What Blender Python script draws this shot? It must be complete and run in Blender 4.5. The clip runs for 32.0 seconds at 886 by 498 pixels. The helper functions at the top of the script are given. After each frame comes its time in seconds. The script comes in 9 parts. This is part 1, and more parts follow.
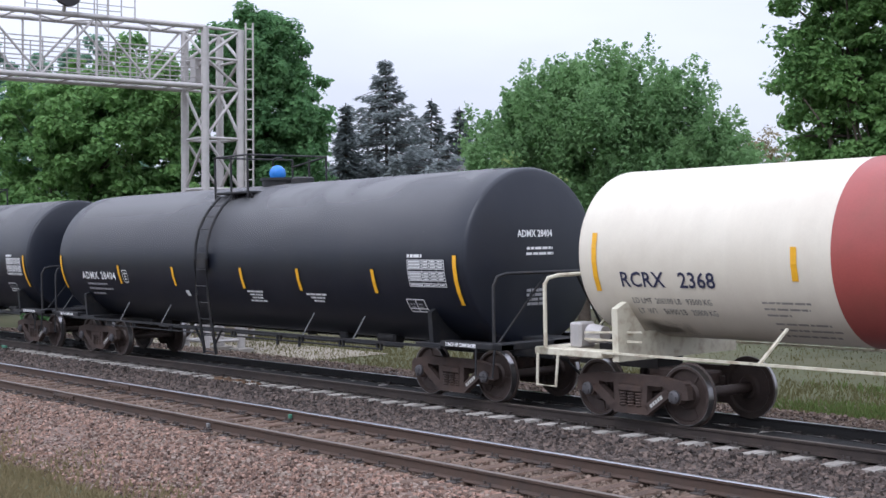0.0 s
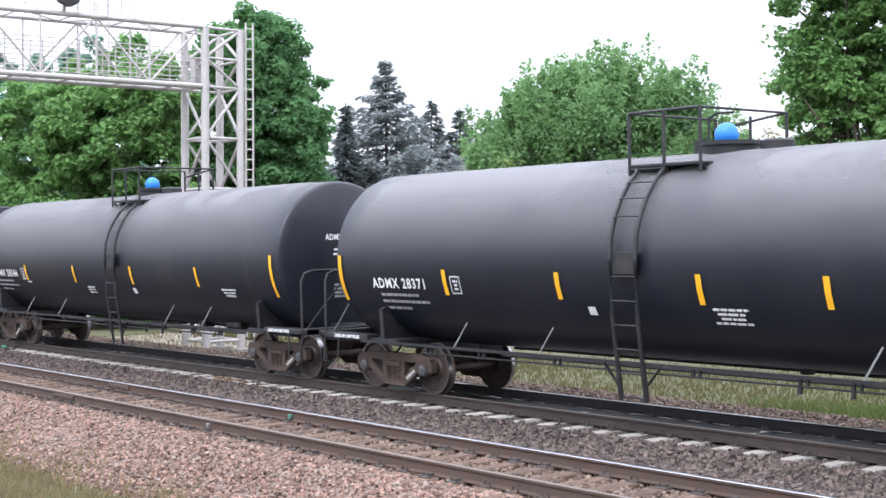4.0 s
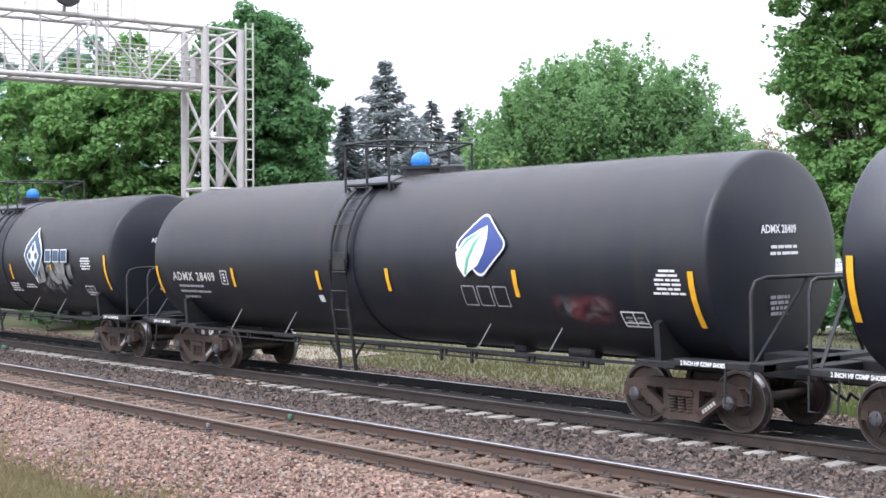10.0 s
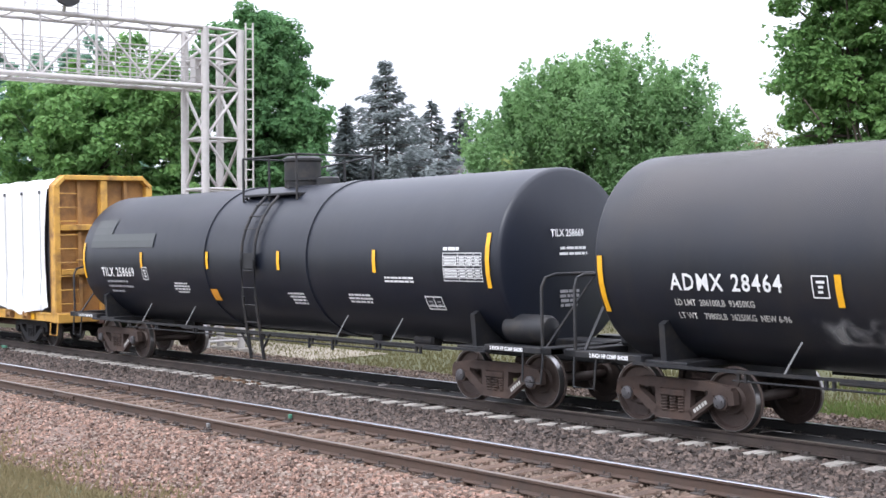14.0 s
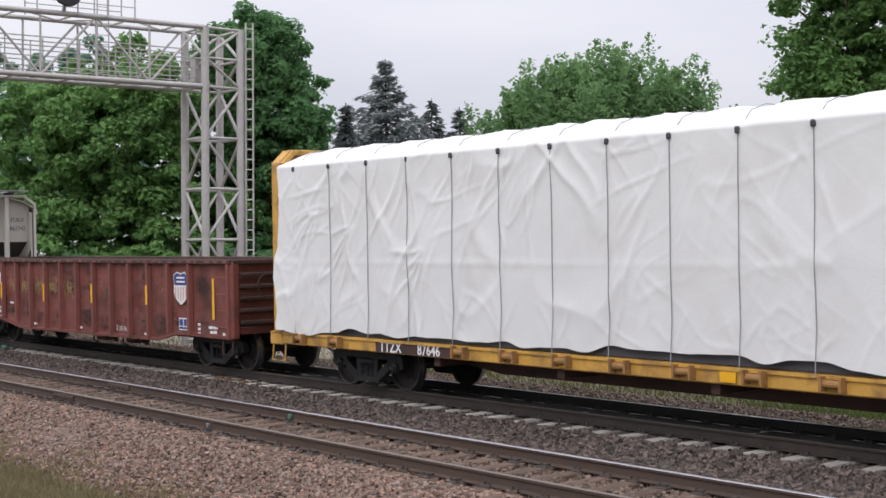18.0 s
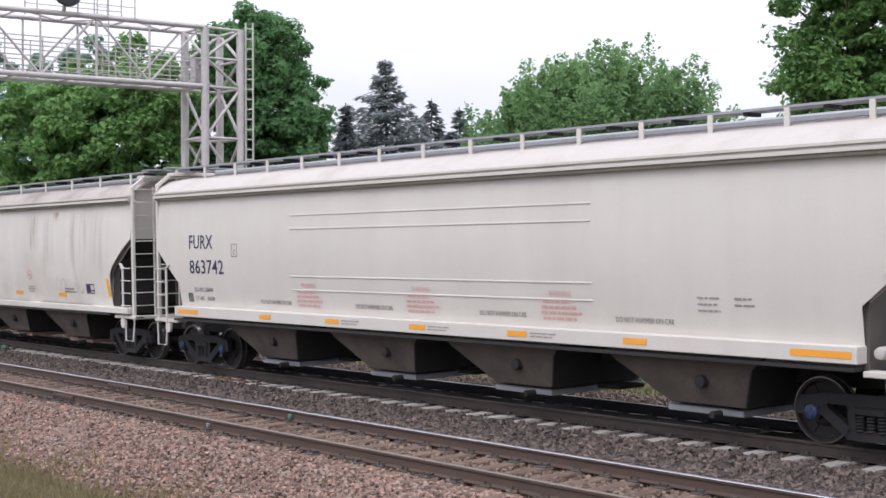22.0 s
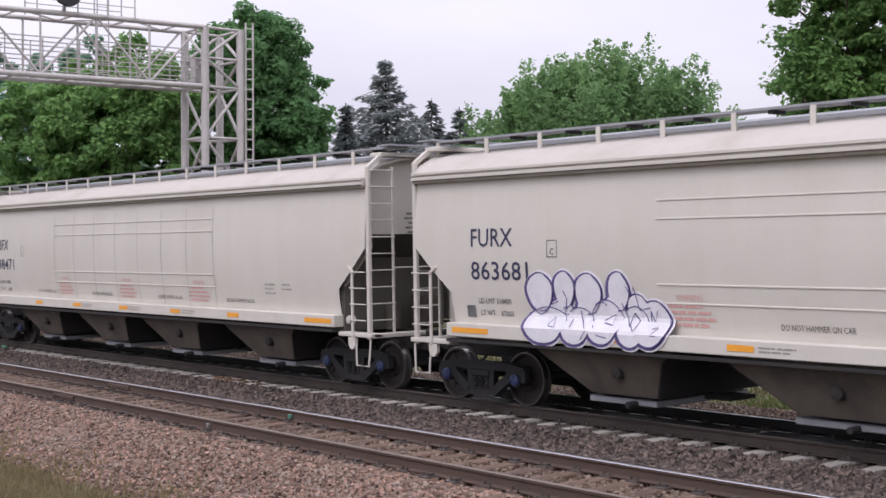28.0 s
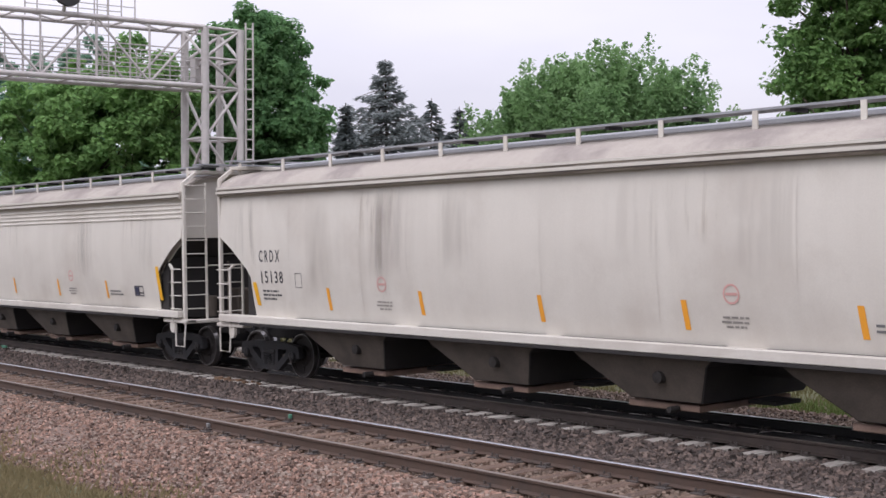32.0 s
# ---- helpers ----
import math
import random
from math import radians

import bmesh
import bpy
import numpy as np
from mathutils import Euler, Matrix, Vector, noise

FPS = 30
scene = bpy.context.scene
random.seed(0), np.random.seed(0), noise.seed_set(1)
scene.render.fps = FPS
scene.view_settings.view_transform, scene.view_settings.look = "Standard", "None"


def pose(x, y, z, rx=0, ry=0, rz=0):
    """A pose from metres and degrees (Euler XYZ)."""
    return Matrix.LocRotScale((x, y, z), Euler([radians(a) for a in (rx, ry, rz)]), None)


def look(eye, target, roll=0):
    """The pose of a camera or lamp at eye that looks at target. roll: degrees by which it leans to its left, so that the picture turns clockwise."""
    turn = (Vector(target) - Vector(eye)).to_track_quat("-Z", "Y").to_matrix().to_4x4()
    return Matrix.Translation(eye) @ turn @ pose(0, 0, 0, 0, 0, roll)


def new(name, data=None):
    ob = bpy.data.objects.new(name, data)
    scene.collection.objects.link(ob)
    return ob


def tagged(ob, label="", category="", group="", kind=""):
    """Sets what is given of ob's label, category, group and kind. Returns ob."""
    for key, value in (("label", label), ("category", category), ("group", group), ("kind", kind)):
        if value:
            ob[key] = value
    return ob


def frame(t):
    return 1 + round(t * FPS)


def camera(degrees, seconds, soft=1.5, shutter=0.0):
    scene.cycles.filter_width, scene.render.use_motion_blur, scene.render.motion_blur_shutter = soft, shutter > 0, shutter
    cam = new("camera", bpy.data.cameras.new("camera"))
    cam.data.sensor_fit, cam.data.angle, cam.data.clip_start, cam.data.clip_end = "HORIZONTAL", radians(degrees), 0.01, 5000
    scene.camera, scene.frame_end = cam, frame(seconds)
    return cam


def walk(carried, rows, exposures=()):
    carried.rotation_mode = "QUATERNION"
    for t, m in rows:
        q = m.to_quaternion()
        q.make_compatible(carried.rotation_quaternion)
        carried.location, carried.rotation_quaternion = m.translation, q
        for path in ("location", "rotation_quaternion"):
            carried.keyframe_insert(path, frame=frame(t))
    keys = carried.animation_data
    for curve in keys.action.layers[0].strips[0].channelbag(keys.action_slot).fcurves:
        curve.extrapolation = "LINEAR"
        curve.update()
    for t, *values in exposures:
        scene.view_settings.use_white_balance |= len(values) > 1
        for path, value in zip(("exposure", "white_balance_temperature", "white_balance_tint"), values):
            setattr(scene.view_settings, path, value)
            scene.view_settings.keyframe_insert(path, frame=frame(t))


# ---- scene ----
# World: x along the tracks in the train's direction, y away from the camera, z up from the rail heads.
CANT = 0.94            # degrees by which both tracks lean towards the camera
Y_NEAR, Y_FAR = 11.35, 16.33
cam = camera(36.49, 32.0, soft=1.55)
CAM_POSE = Matrix.Translation((0, 0, 2.611)) @ Matrix((
    (0.63632, 0.00362, 0.77142, 0), (0.77142, 0.00202, -0.63633, 0), (-0.00386, 0.99999, -0.00151, 0), (0, 0, 0, 1)))
EXPOSURES = [(0.0, 0.0, 5840, 11), (1.0, 0.23, 5790, 11), (2.0, 0.57, 5840, 10), (3.0, 0.87, 5940, 10), (6.0, 0.9, 6090, 10), (8.0, 0.87, 6090, 10), (10.0, 0.78, 6090, 10), (14.0, 0.73, 6140, 10), (16.5, 0.06, 6240, 12), (17.0, 0.06, 6290, 11), (18.0, -0.24, 6440, 10), (19.0, -0.37, 6390, 12), (20.0, 0.1, 6340, 16), (21.0, 0.34, 6290, 15), (22.0, 0.15, 6240, 13), (24.0, -0.14, 6340, 14), (28.0, -0.11, 6390, 17), (32.0, -0.09, 6390, 16)]
walk(cam, [(0.0, CAM_POSE), (32.0, CAM_POSE)], EXPOSURES)

# ---- world and light: a bright overcast sky, brighter overhead, with a weak wide sun ----
world = bpy.data.worlds.new("overcast_sky")
scene.world = world
world.use_nodes = True
wn, wl = world.node_tree.nodes, world.node_tree.links
wn.clear()
w_out = wn.new("ShaderNodeOutputWorld")
w_bg = wn.new("ShaderNodeBackground")
w_geo = wn.new("ShaderNodeTexCoord")
w_sep = wn.new("ShaderNodeSeparateXYZ")
w_ramp = wn.new("ShaderNodeMapRange")
w_noise = wn.new("ShaderNodeTexNoise")
w_col = wn.new("ShaderNodeValToRGB")
w_sky = wn.new("ShaderNodeTexSky")
w_sky.sky_type, w_sky.sun_disc = "NISHITA", False
w_sky.sun_elevation, w_sky.sun_rotation = radians(55), radians(200)
w_mix = wn.new("ShaderNodeMix")
w_mix.data_type = "RGBA"
w_mul = wn.new("ShaderNodeVectorMath")
w_mul.operation = "SCALE"
wl.new(w_geo.outputs["Generated"], w_sep.inputs[0])
w_ramp.inputs["From Min"].default_value, w_ramp.inputs["From Max"].default_value = 0.0, 1.0
w_ramp.inputs["To Min"].default_value, w_ramp.inputs["To Max"].default_value = 0.86, 2.7
wl.new(w_sep.outputs["Z"], w_ramp.inputs["Value"])
w_noise.inputs["Scale"].default_value, w_noise.inputs["Detail"].default_value = 2.2, 4.0
w_map = wn.new("ShaderNodeMapping")
w_map.inputs["Scale"].default_value = (1, 1, 3.5)
wl.new(w_geo.outputs["Generated"], w_map.inputs["Vector"])
wl.new(w_map.outputs[0], w_noise.inputs["Vector"])
w_col.color_ramp.elements[0].position, w_col.color_ramp.elements[0].color = 0.35, (0.83, 0.825, 0.925, 1)
w_col.color_ramp.elements[1].position, w_col.color_ramp.elements[1].color = 0.65, (0.985, 0.975, 1.035, 1)
wl.new(w_noise.outputs["Fac"], w_col.inputs["Fac"])
wl.new(w_col.outputs["Color"], w_mul.inputs[0])
wl.new(w_ramp.outputs["Result"], w_mul.inputs["Scale"])
w_s2 = wn.new("ShaderNodeVectorMath")
w_s2.operation = "SCALE"
w_s2.inputs["Scale"].default_value = 0.1
wl.new(w_sky.outputs[0], w_s2.inputs[0])
w_mix.inputs["Factor"].default_value = 0.12
wl.new(w_mul.outputs[0], w_mix.inputs["A"])
wl.new(w_s2.outputs[0], w_mix.inputs["B"])
wl.new(w_mix.outputs["Result"], w_bg.inputs["Color"])
w_bg.inputs["Strength"].default_value = 1.0
wl.new(w_bg.outputs[0], w_out.inputs[0])
sun_data = bpy.data.lights.new("sun", "SUN")
sun_data.energy, sun_data.angle, sun_data.color = 1.2, radians(25), (1.0, 0.99, 0.97)
sun_lamp = new("sun", sun_data)
sun_lamp.matrix_world = look((-12, -22, 42), (-25, 16, 0))


# ---- mesh helpers ----
class Shape:
    """Collects vertices and faces of one mesh."""

    def __init__(self):
        self.v, self.f = [], []

    def add(self, verts, faces):
        n = len(self.v)
        self.v.extend(tuple(p) for p in verts)
        self.f.extend(tuple(n + i for i in f) for f in faces)
        return self

    def box(self, x0, x1, y0, y1, z0, z1, m=None, b=0.0):
        """A box, its edges chamfered by b."""
        if b <= 0:
            vs = [(x, y, z) for x in (x0, x1) for y in (y0, y1) for z in (z0, z1)]
            fs = [(0, 1, 3, 2), (4, 6, 7, 5), (0, 4, 5, 1), (2, 3, 7, 6), (0, 2, 6, 4), (1, 5, 7, 3)]
        else:
            vs, fs = [], []
            c = ((x0 + x1) / 2, (y0 + y1) / 2, (z0 + z1) / 2)
            h = (abs(x1 - x0) / 2, abs(y1 - y0) / 2, abs(z1 - z0) / 2)
            b = min(b, *[k * 0.9 for k in h])
            idx = {}
            for sx in (-1, 1):
                for sy in (-1, 1):
                    for sz in (-1, 1):
                        for a in range(3):
                            p = [c[0] + sx * (h[0] - b), c[1] + sy * (h[1] - b), c[2] + sz * (h[2] - b)]
                            p[a] = c[a] + (sx, sy, sz)[a] * h[a]
                            idx[(sx, sy, sz, a)] = len(vs)
                            vs.append(p)
            for a in range(3):
                o1, o2 = [k for k in range(3) if k != a]
                for s in (-1, 1):
                    q = []
                    for s1, s2 in ((-1, -1), (1, -1), (1, 1), (-1, 1)):
                        k = [0, 0, 0]
                        k[a], k[o1], k[o2] = s, s1, s2
                        q.append(idx[(*k, a)])
                    fs.append(q if (s > 0) == (a != 1) else q[::-1])
                for s1 in (-1, 1):
                    for s2 in (-1, 1):
                        k0, k1 = [0, 0, 0], [0, 0, 0]
                        k0[a], k1[a] = -1, 1
                        k0[o1] = k1[o1] = s1
                        k0[o2] = k1[o2] = s2
                        fs.append((idx[(*k0, o1)], idx[(*k1, o1)], idx[(*k1, o2)], idx[(*k0, o2)]))
            for sx in (-1, 1):
                for sy in (-1, 1):
                    for sz in (-1, 1):
                        fs.append(tuple(idx[(sx, sy, sz, a)] for a in range(3)))
        if m is not None:
            vs = [m @ Vector(p) for p in vs]
        return self.add(vs, fs)

    def tube(self, pts, r, n=8, closed=False):
        """A round bar along a path."""
        pts = [Vector(p) for p in pts]
        rings = []
        up = None
        for i, p in enumerate(pts):
            a = pts[i - 1] if i > 0 else p
            c = pts[i + 1] if i < len(pts) - 1 else p
            d = (c - a).normalized()
            if up is None:
                up = Vector((0, 0, 1)) if abs(d.z) < 0.9 else Vector((1, 0, 0))
            side = d.cross(up).normalized()
            up2 = side.cross(d).normalized()
            rings.append([p + r * (math.cos(2 * math.pi * k / n) * side + math.sin(2 * math.pi * k / n) * up2) for k in range(n)])
        vs = [p for ring in rings for p in ring]
        fs = [(i * n + k, i * n + (k + 1) % n, (i + 1) * n + (k + 1) % n, (i + 1) * n + k) for i in range(len(rings) - 1) for k in range(n)]
        fs += [tuple(range(n))[::-1], tuple((len(rings) - 1) * n + k for k in range(n))]
        return self.add(vs, fs)

    def bar(self, p, q, w, h):
        """A square bar from p to q."""
        p, q = Vector(p), Vector(q)
        d = (q - p).normalized()
        up = Vector((0, 0, 1)) if abs(d.z) < 0.95 else Vector((0, 1, 0))
        s = d.cross(up).normalized()
        u = s.cross(d)
        vs = [e + s * a * w / 2 + u * c * h / 2 for e in (p, q) for a, c in ((-1, -1), (1, -1), (1, 1), (-1, 1))]
        return self.add(vs, [(0, 1, 5, 4), (1, 2, 6, 5), (2, 3, 7, 6), (3, 0, 4, 7), (3, 2, 1, 0), (4, 5, 6, 7)])

    def lathe(self, profile, n=32, axis="x", origin=(0, 0, 0), cap=True):
        """Turns (along, radius) pairs about an axis through origin."""
        o = Vector(origin)
        vs = []
        for a, r in profile:
            for k in range(n):
                c, s = math.cos(2 * math.pi * k / n), math.sin(2 * math.pi * k / n)
                vs.append(o + Vector({"x": (a, r * c, r * s), "y": (r * s, a, r * c), "z": (r * c, r * s, a)}[axis]))
        fs = [(i * n + k, i * n + (k + 1) % n, (i + 1) * n + (k + 1) % n, (i + 1) * n + k) for i in range(len(profile) - 1) for k in range(n)]
        if cap:
            fs += [tuple(range(n))[::-1], tuple((len(profile) - 1) * n + k for k in range(n))]
        return self.add(vs, fs)

    def prism(self, poly, y0, y1, axes="xz"):
        """A polygon in a plane, drawn out along the third axis."""
        n = len(poly)

        def at(a, b, c):
            return {"xz": (a, c, b), "yz": (c, a, b), "xy": (a, b, c)}[axes]
        vs = [at(a, b, y0) for a, b in poly] + [at(a, b, y1) for a, b in poly]
        fs = [tuple(range(n))[::-1], tuple(range(n, 2 * n))] + [(i, (i + 1) % n, n + (i + 1) % n, n + i) for i in range(n)]
        return self.add(vs, fs)

    def mesh(self, name, mat, smooth=None):
        me = bpy.data.meshes.new(name)
        me.from_pydata([tuple(p) for p in self.v], [], self.f)
        bm = bmesh.new()
        bm.from_mesh(me)
        bmesh.ops.recalc_face_normals(bm, faces=bm.faces)
        bm.to_mesh(me)
        bm.free()
        if smooth is not None:
            me.polygons.foreach_set("use_smooth", [True] * len(me.polygons))
            me.set_sharp_from_angle(angle=radians(smooth))
        me.materials.append(mat)
        return me


def part(name, shape, mat, parent, label="", smooth=None, m=None):
    """One mesh object under a thing or a part."""
    me = shape.mesh(name, mat, smooth) if isinstance(shape, Shape) else shape
    ob = new(name, me)
    ob.parent = parent
    if m is not None:
        ob.matrix_basis = m
    if label:
        tagged(ob, label)
    return ob


def thing(name, label, category, group="", kind="", m=None):
    ob = new(name)
    ob.empty_display_size = 0.2
    if m is not None:
        ob.matrix_basis = m
    return tagged(ob, label, category, group, kind)


def solid(name, shape, mat, label, category="", group="", kind="", smooth=None, m=None):
    me = shape.mesh(name, mat, smooth) if isinstance(shape, Shape) else shape
    ob = new(name, me)
    if m is not None:
        ob.matrix_basis = m
    return tagged(ob, label, category, group, kind)


def big_mesh(name, verts, faces, mat, smooth=False):
    """A mesh from arrays: all faces with the same number of corners."""
    me = bpy.data.meshes.new(name)
    k = faces.shape[1]
    me.vertices.add(len(verts))
    me.vertices.foreach_set("co", np.asarray(verts, np.float32).ravel())
    me.loops.add(faces.size)
    me.loops.foreach_set("vertex_index", faces.astype(np.int32).ravel())
    me.polygons.add(len(faces))
    me.polygons.foreach_set("loop_start", np.arange(0, faces.size, k, dtype=np.int32))
    me.polygons.foreach_set("use_smooth", np.full(len(faces), smooth))
    me.update(calc_edges=True)
    me.materials.append(mat)
    return me


# ---- materials ----
def material(name, base, rough=0.6, metal=0.0, vary=0.15, scale=1.5, grain=40.0, bump=0.0, bump_scale=30.0, dirt=None, dirt_amount=0.0,
             dirt_scale=1.2, island=0.0, spec=0.5, stretch=(1, 1, 1), streaks=0.0, alt=None, alt_share=0.3):
    """A procedural surface: base colour varied at two scales, dirt patches, streaks, fine relief."""
    mt = bpy.data.materials.new(name)
    mt.use_nodes = True
    nd, ln = mt.node_tree.nodes, mt.node_tree.links
    bs = nd["Principled BSDF"]
    bs.inputs["Roughness"].default_value = rough
    bs.inputs["Metallic"].default_value = metal
    bs.inputs["Specular IOR Level"].default_value = spec
    tc = nd.new("ShaderNodeTexCoord")
    mp = nd.new("ShaderNodeMapping")
    mp.inputs["Scale"].default_value = stretch
    ln.new(tc.outputs["Object"], mp.inputs["Vector"])

    def tex(sc, det=5.0):
        n = nd.new("ShaderNodeTexNoise")
        n.inputs["Scale"].default_value, n.inputs["Detail"].default_value, n.inputs["Roughness"].default_value = sc, det, 0.6
        ln.new(mp.outputs[0], n.inputs["Vector"])
        return n.outputs["Fac"]

    def math_node(op, a, b):
        n = nd.new("ShaderNodeMath")
        n.operation = op
        for i, x in enumerate((a, b)):
            if isinstance(x, (int, float)):
                n.inputs[i].default_value = x
            else:
                ln.new(x, n.inputs[i])
        return n.outputs[0]
    v = math_node("ADD", math_node("MULTIPLY", tex(scale), 0.6), math_node("MULTIPLY", tex(grain, 2.0), 0.4))
    mr = nd.new("ShaderNodeMapRange")
    mr.inputs["From Min"].default_value, mr.inputs["From Max"].default_value = 0.3, 0.7
    mr.inputs["To Min"].default_value, mr.inputs["To Max"].default_value = 1 - vary, 1 + vary
    ln.new(v, mr.inputs["Value"])
    fac = mr.outputs[0]
    if island:
        if island > 0:
            rnd = nd.new("ShaderNodeNewGeometry").outputs["Random Per Island"]
        else:
            rnd = nd.new("ShaderNodeObjectInfo").outputs["Random"]
        m2 = nd.new("ShaderNodeMapRange")
        m2.inputs["To Min"].default_value, m2.inputs["To Max"].default_value = 1 - abs(island), 1 + abs(island)
        ln.new(rnd, m2.inputs["Value"])
        fac = math_node("MULTIPLY", fac, m2.outputs[0])
    sc = nd.new("ShaderNodeVectorMath")
    sc.operation = "SCALE"
    sc.inputs[0].default_value = base
    ln.new(fac, sc.inputs["Scale"])
    col = sc.outputs[0]

    def mix(fac_out, colour):
        nonlocal col
        mx = nd.new("ShaderNodeMix")
        mx.data_type = "RGBA"
        ln.new(fac_out, mx.inputs["Factor"])
        ln.new(col, mx.inputs["A"])
        mx.inputs["B"].default_value = (*colour, 1)
        col = mx.outputs["Result"]
    if alt is not None:
        # a share of the pieces is of another colour
        fr = math_node("FRACT", math_node("MULTIPLY", rnd, 7.31), 0.0)
        mix(math_node("MULTIPLY", math_node("LESS_THAN", fr, alt_share), 0.8), alt)
    if dirt is not None and dirt_amount > 0:
        r = nd.new("ShaderNodeMapRange")
        r.inputs["From Min"].default_value, r.inputs["From Max"].default_value = 0.48, 0.68
        r.inputs["To Max"].default_value = dirt_amount
        ln.new(tex(dirt_scale, 8.0), r.inputs["Value"])
        mix(r.outputs[0], dirt)
    if streaks > 0 and dirt is not None:
        mp2 = nd.new("ShaderNodeMapping")
        mp2.inputs["Scale"].default_value = (2.2, 1.0, 0.12)
        ln.new(tc.outputs["Object"], mp2.inputs["Vector"])
        n = nd.new("ShaderNodeTexNoise")
        n.inputs["Scale"].default_value, n.inputs["Detail"].default_value = 1.3, 6.0
        ln.new(mp2.outputs[0], n.inputs["Vector"])
        r = nd.new("ShaderNodeMapRange")
        r.inputs["From Min"].default_value, r.inputs["From Max"].default_value = 0.45, 0.75
        r.inputs["To Max"].default_value = streaks
        ln.new(n.outputs["Fac"], r.inputs["Value"])
        mix(r.outputs[0], dirt)
    ln.new(col, bs.inputs["Base Color"])
    if bump:
        bp = nd.new("ShaderNodeBump")
        bp.inputs["Strength"].default_value = bump
        bp.inputs["Distance"].default_value = 0.02
        ln.new(tex(bump_scale, 4.0), bp.inputs["Height"])
        ln.new(bp.outputs[0], bs.inputs["Normal"])
    return mt


def leaf_material(name, base, tip, trans=0.3, rough=0.55, gloss=0.3, spread=0.42):
    """Leaves: colour varied per leaf and over the crown, some light let through."""
    mt = bpy.data.materials.new(name)
    mt.use_nodes = True
    nd, ln = mt.node_tree.nodes, mt.node_tree.links
    bs = nd["Principled BSDF"]
    bs.inputs["Roughness"].default_value = rough
    bs.inputs["Specular IOR Level"].default_value = gloss
    geo = nd.new("ShaderNodeNewGeometry")
    tc = nd.new("ShaderNodeTexCoord")
    n = nd.new("ShaderNodeTexNoise")
    n.inputs["Scale"].default_value, n.inputs["Detail"].default_value = 0.5, 3.0
    ln.new(tc.outputs["Object"], n.inputs["Vector"])
    ad = nd.new("ShaderNodeMath")
    ad.operation = "ADD"
    m1 = nd.new("ShaderNodeMath")
    m1.operation = "MULTIPLY"
    m1.inputs[1].default_value = spread
    ln.new(geo.outputs["Random Per Island"], m1.inputs[0])
    ln.new(m1.outputs[0], ad.inputs[0])
    m2 = nd.new("ShaderNodeMath")
    m2.operation = "MULTIPLY"
    m2.inputs[1].default_value = 1 - spread
    ln.new(n.outputs["Fac"], m2.inputs[0])
    ln.new(m2.outputs[0], ad.inputs[1])
    mx = nd.new("ShaderNodeMix")
    mx.data_type = "RGBA"
    mx.inputs["A"].default_value = (*base, 1)
    mx.inputs["B"].default_value = (*tip, 1)
    ln.new(ad.outputs[0], mx.inputs["Factor"])
    ln.new(mx.outputs["Result"], bs.inputs["Base Color"])
    tr = nd.new("ShaderNodeBsdfTranslucent")
    ln.new(mx.outputs["Result"], tr.inputs["Color"])
    ms = nd.new("ShaderNodeMixShader")
    ms.inputs[0].default_value = trans
    ln.new(bs.outputs[0], ms.inputs[1])
    ln.new(tr.outputs[0], ms.inputs[2])
    ln.new(ms.outputs[0], nd["Material Output"].inputs[0])
    return mt


M = {}
M["tank_black"] = material("tank_black_paint", (0.0065, 0.009, 0.017), 0.4, spec=0.5, vary=0.25, scale=0.8, dirt=(0.022, 0.023, 0.028), dirt_amount=0.3, dirt_scale=0.7, streaks=0.25, bump=0.05, bump_scale=6)
M["tank_brown"] = material("tank_weathered_paint", (0.009, 0.0112, 0.018), 0.44, spec=0.5, vary=0.25, scale=0.8, dirt=(0.033, 0.028, 0.025), dirt_amount=0.45, dirt_scale=0.6, streaks=0.3, bump=0.05, bump_scale=6)
M["black_steel"] = material("black_painted_steel", (0.011, 0.0115, 0.014), 0.55, vary=0.3, dirt=(0.05, 0.04, 0.032), dirt_amount=0.5, dirt_scale=4)
M["white_tank"] = material("white_tank_paint", (0.68, 0.625, 0.52), 0.4, vary=0.05, dirt=(0.45, 0.38, 0.3), dirt_amount=0.25, dirt_scale=0.8, streaks=0.18)
M["red_tank"] = material("red_tank_paint", (0.32, 0.07, 0.06), 0.45, vary=0.12, dirt=(0.2, 0.07, 0.05), dirt_amount=0.4)
M["cream_steel"] = material("cream_painted_steel", (0.6, 0.56, 0.44), 0.5, vary=0.12, dirt=(0.25, 0.16, 0.09), dirt_amount=0.6, dirt_scale=5)
M["yellow_mark"] = material("yellow_reflective_sheet", (0.78, 0.40, 0.015), 0.4, vary=0.12, scale=6)
M["white_mark"] = material("white_lettering", (0.72, 0.72, 0.72), 0.5, vary=0.12, scale=8)
M["grey_mark"] = material("faded_lettering", (0.3, 0.3, 0.31), 0.6, vary=0.3, scale=10)
M["navy_mark"] = material("navy_lettering", (0.03, 0.033, 0.075), 0.5, vary=0.1)
M["black_mark"] = material("black_lettering", (0.05, 0.05, 0.06), 0.55, vary=0.1)
M["red_mark"] = material("red_lettering", (0.55, 0.12, 0.1), 0.5, vary=0.1)
M["pale_red_mark"] = material("faded_red_lettering", (0.58, 0.33, 0.3), 0.5, vary=0.15)
M["blue_mark"] = material("blue_logo_paint", (0.034, 0.078, 0.15), 0.5, vary=0.12)
M["leaf_blue"] = material("dark_blue_logo_paint", (0.035, 0.06, 0.22), 0.5, vary=0.12)
M["green_mark"] = material("pale_green_logo_paint", (0.12, 0.42, 0.28), 0.5, vary=0.1)
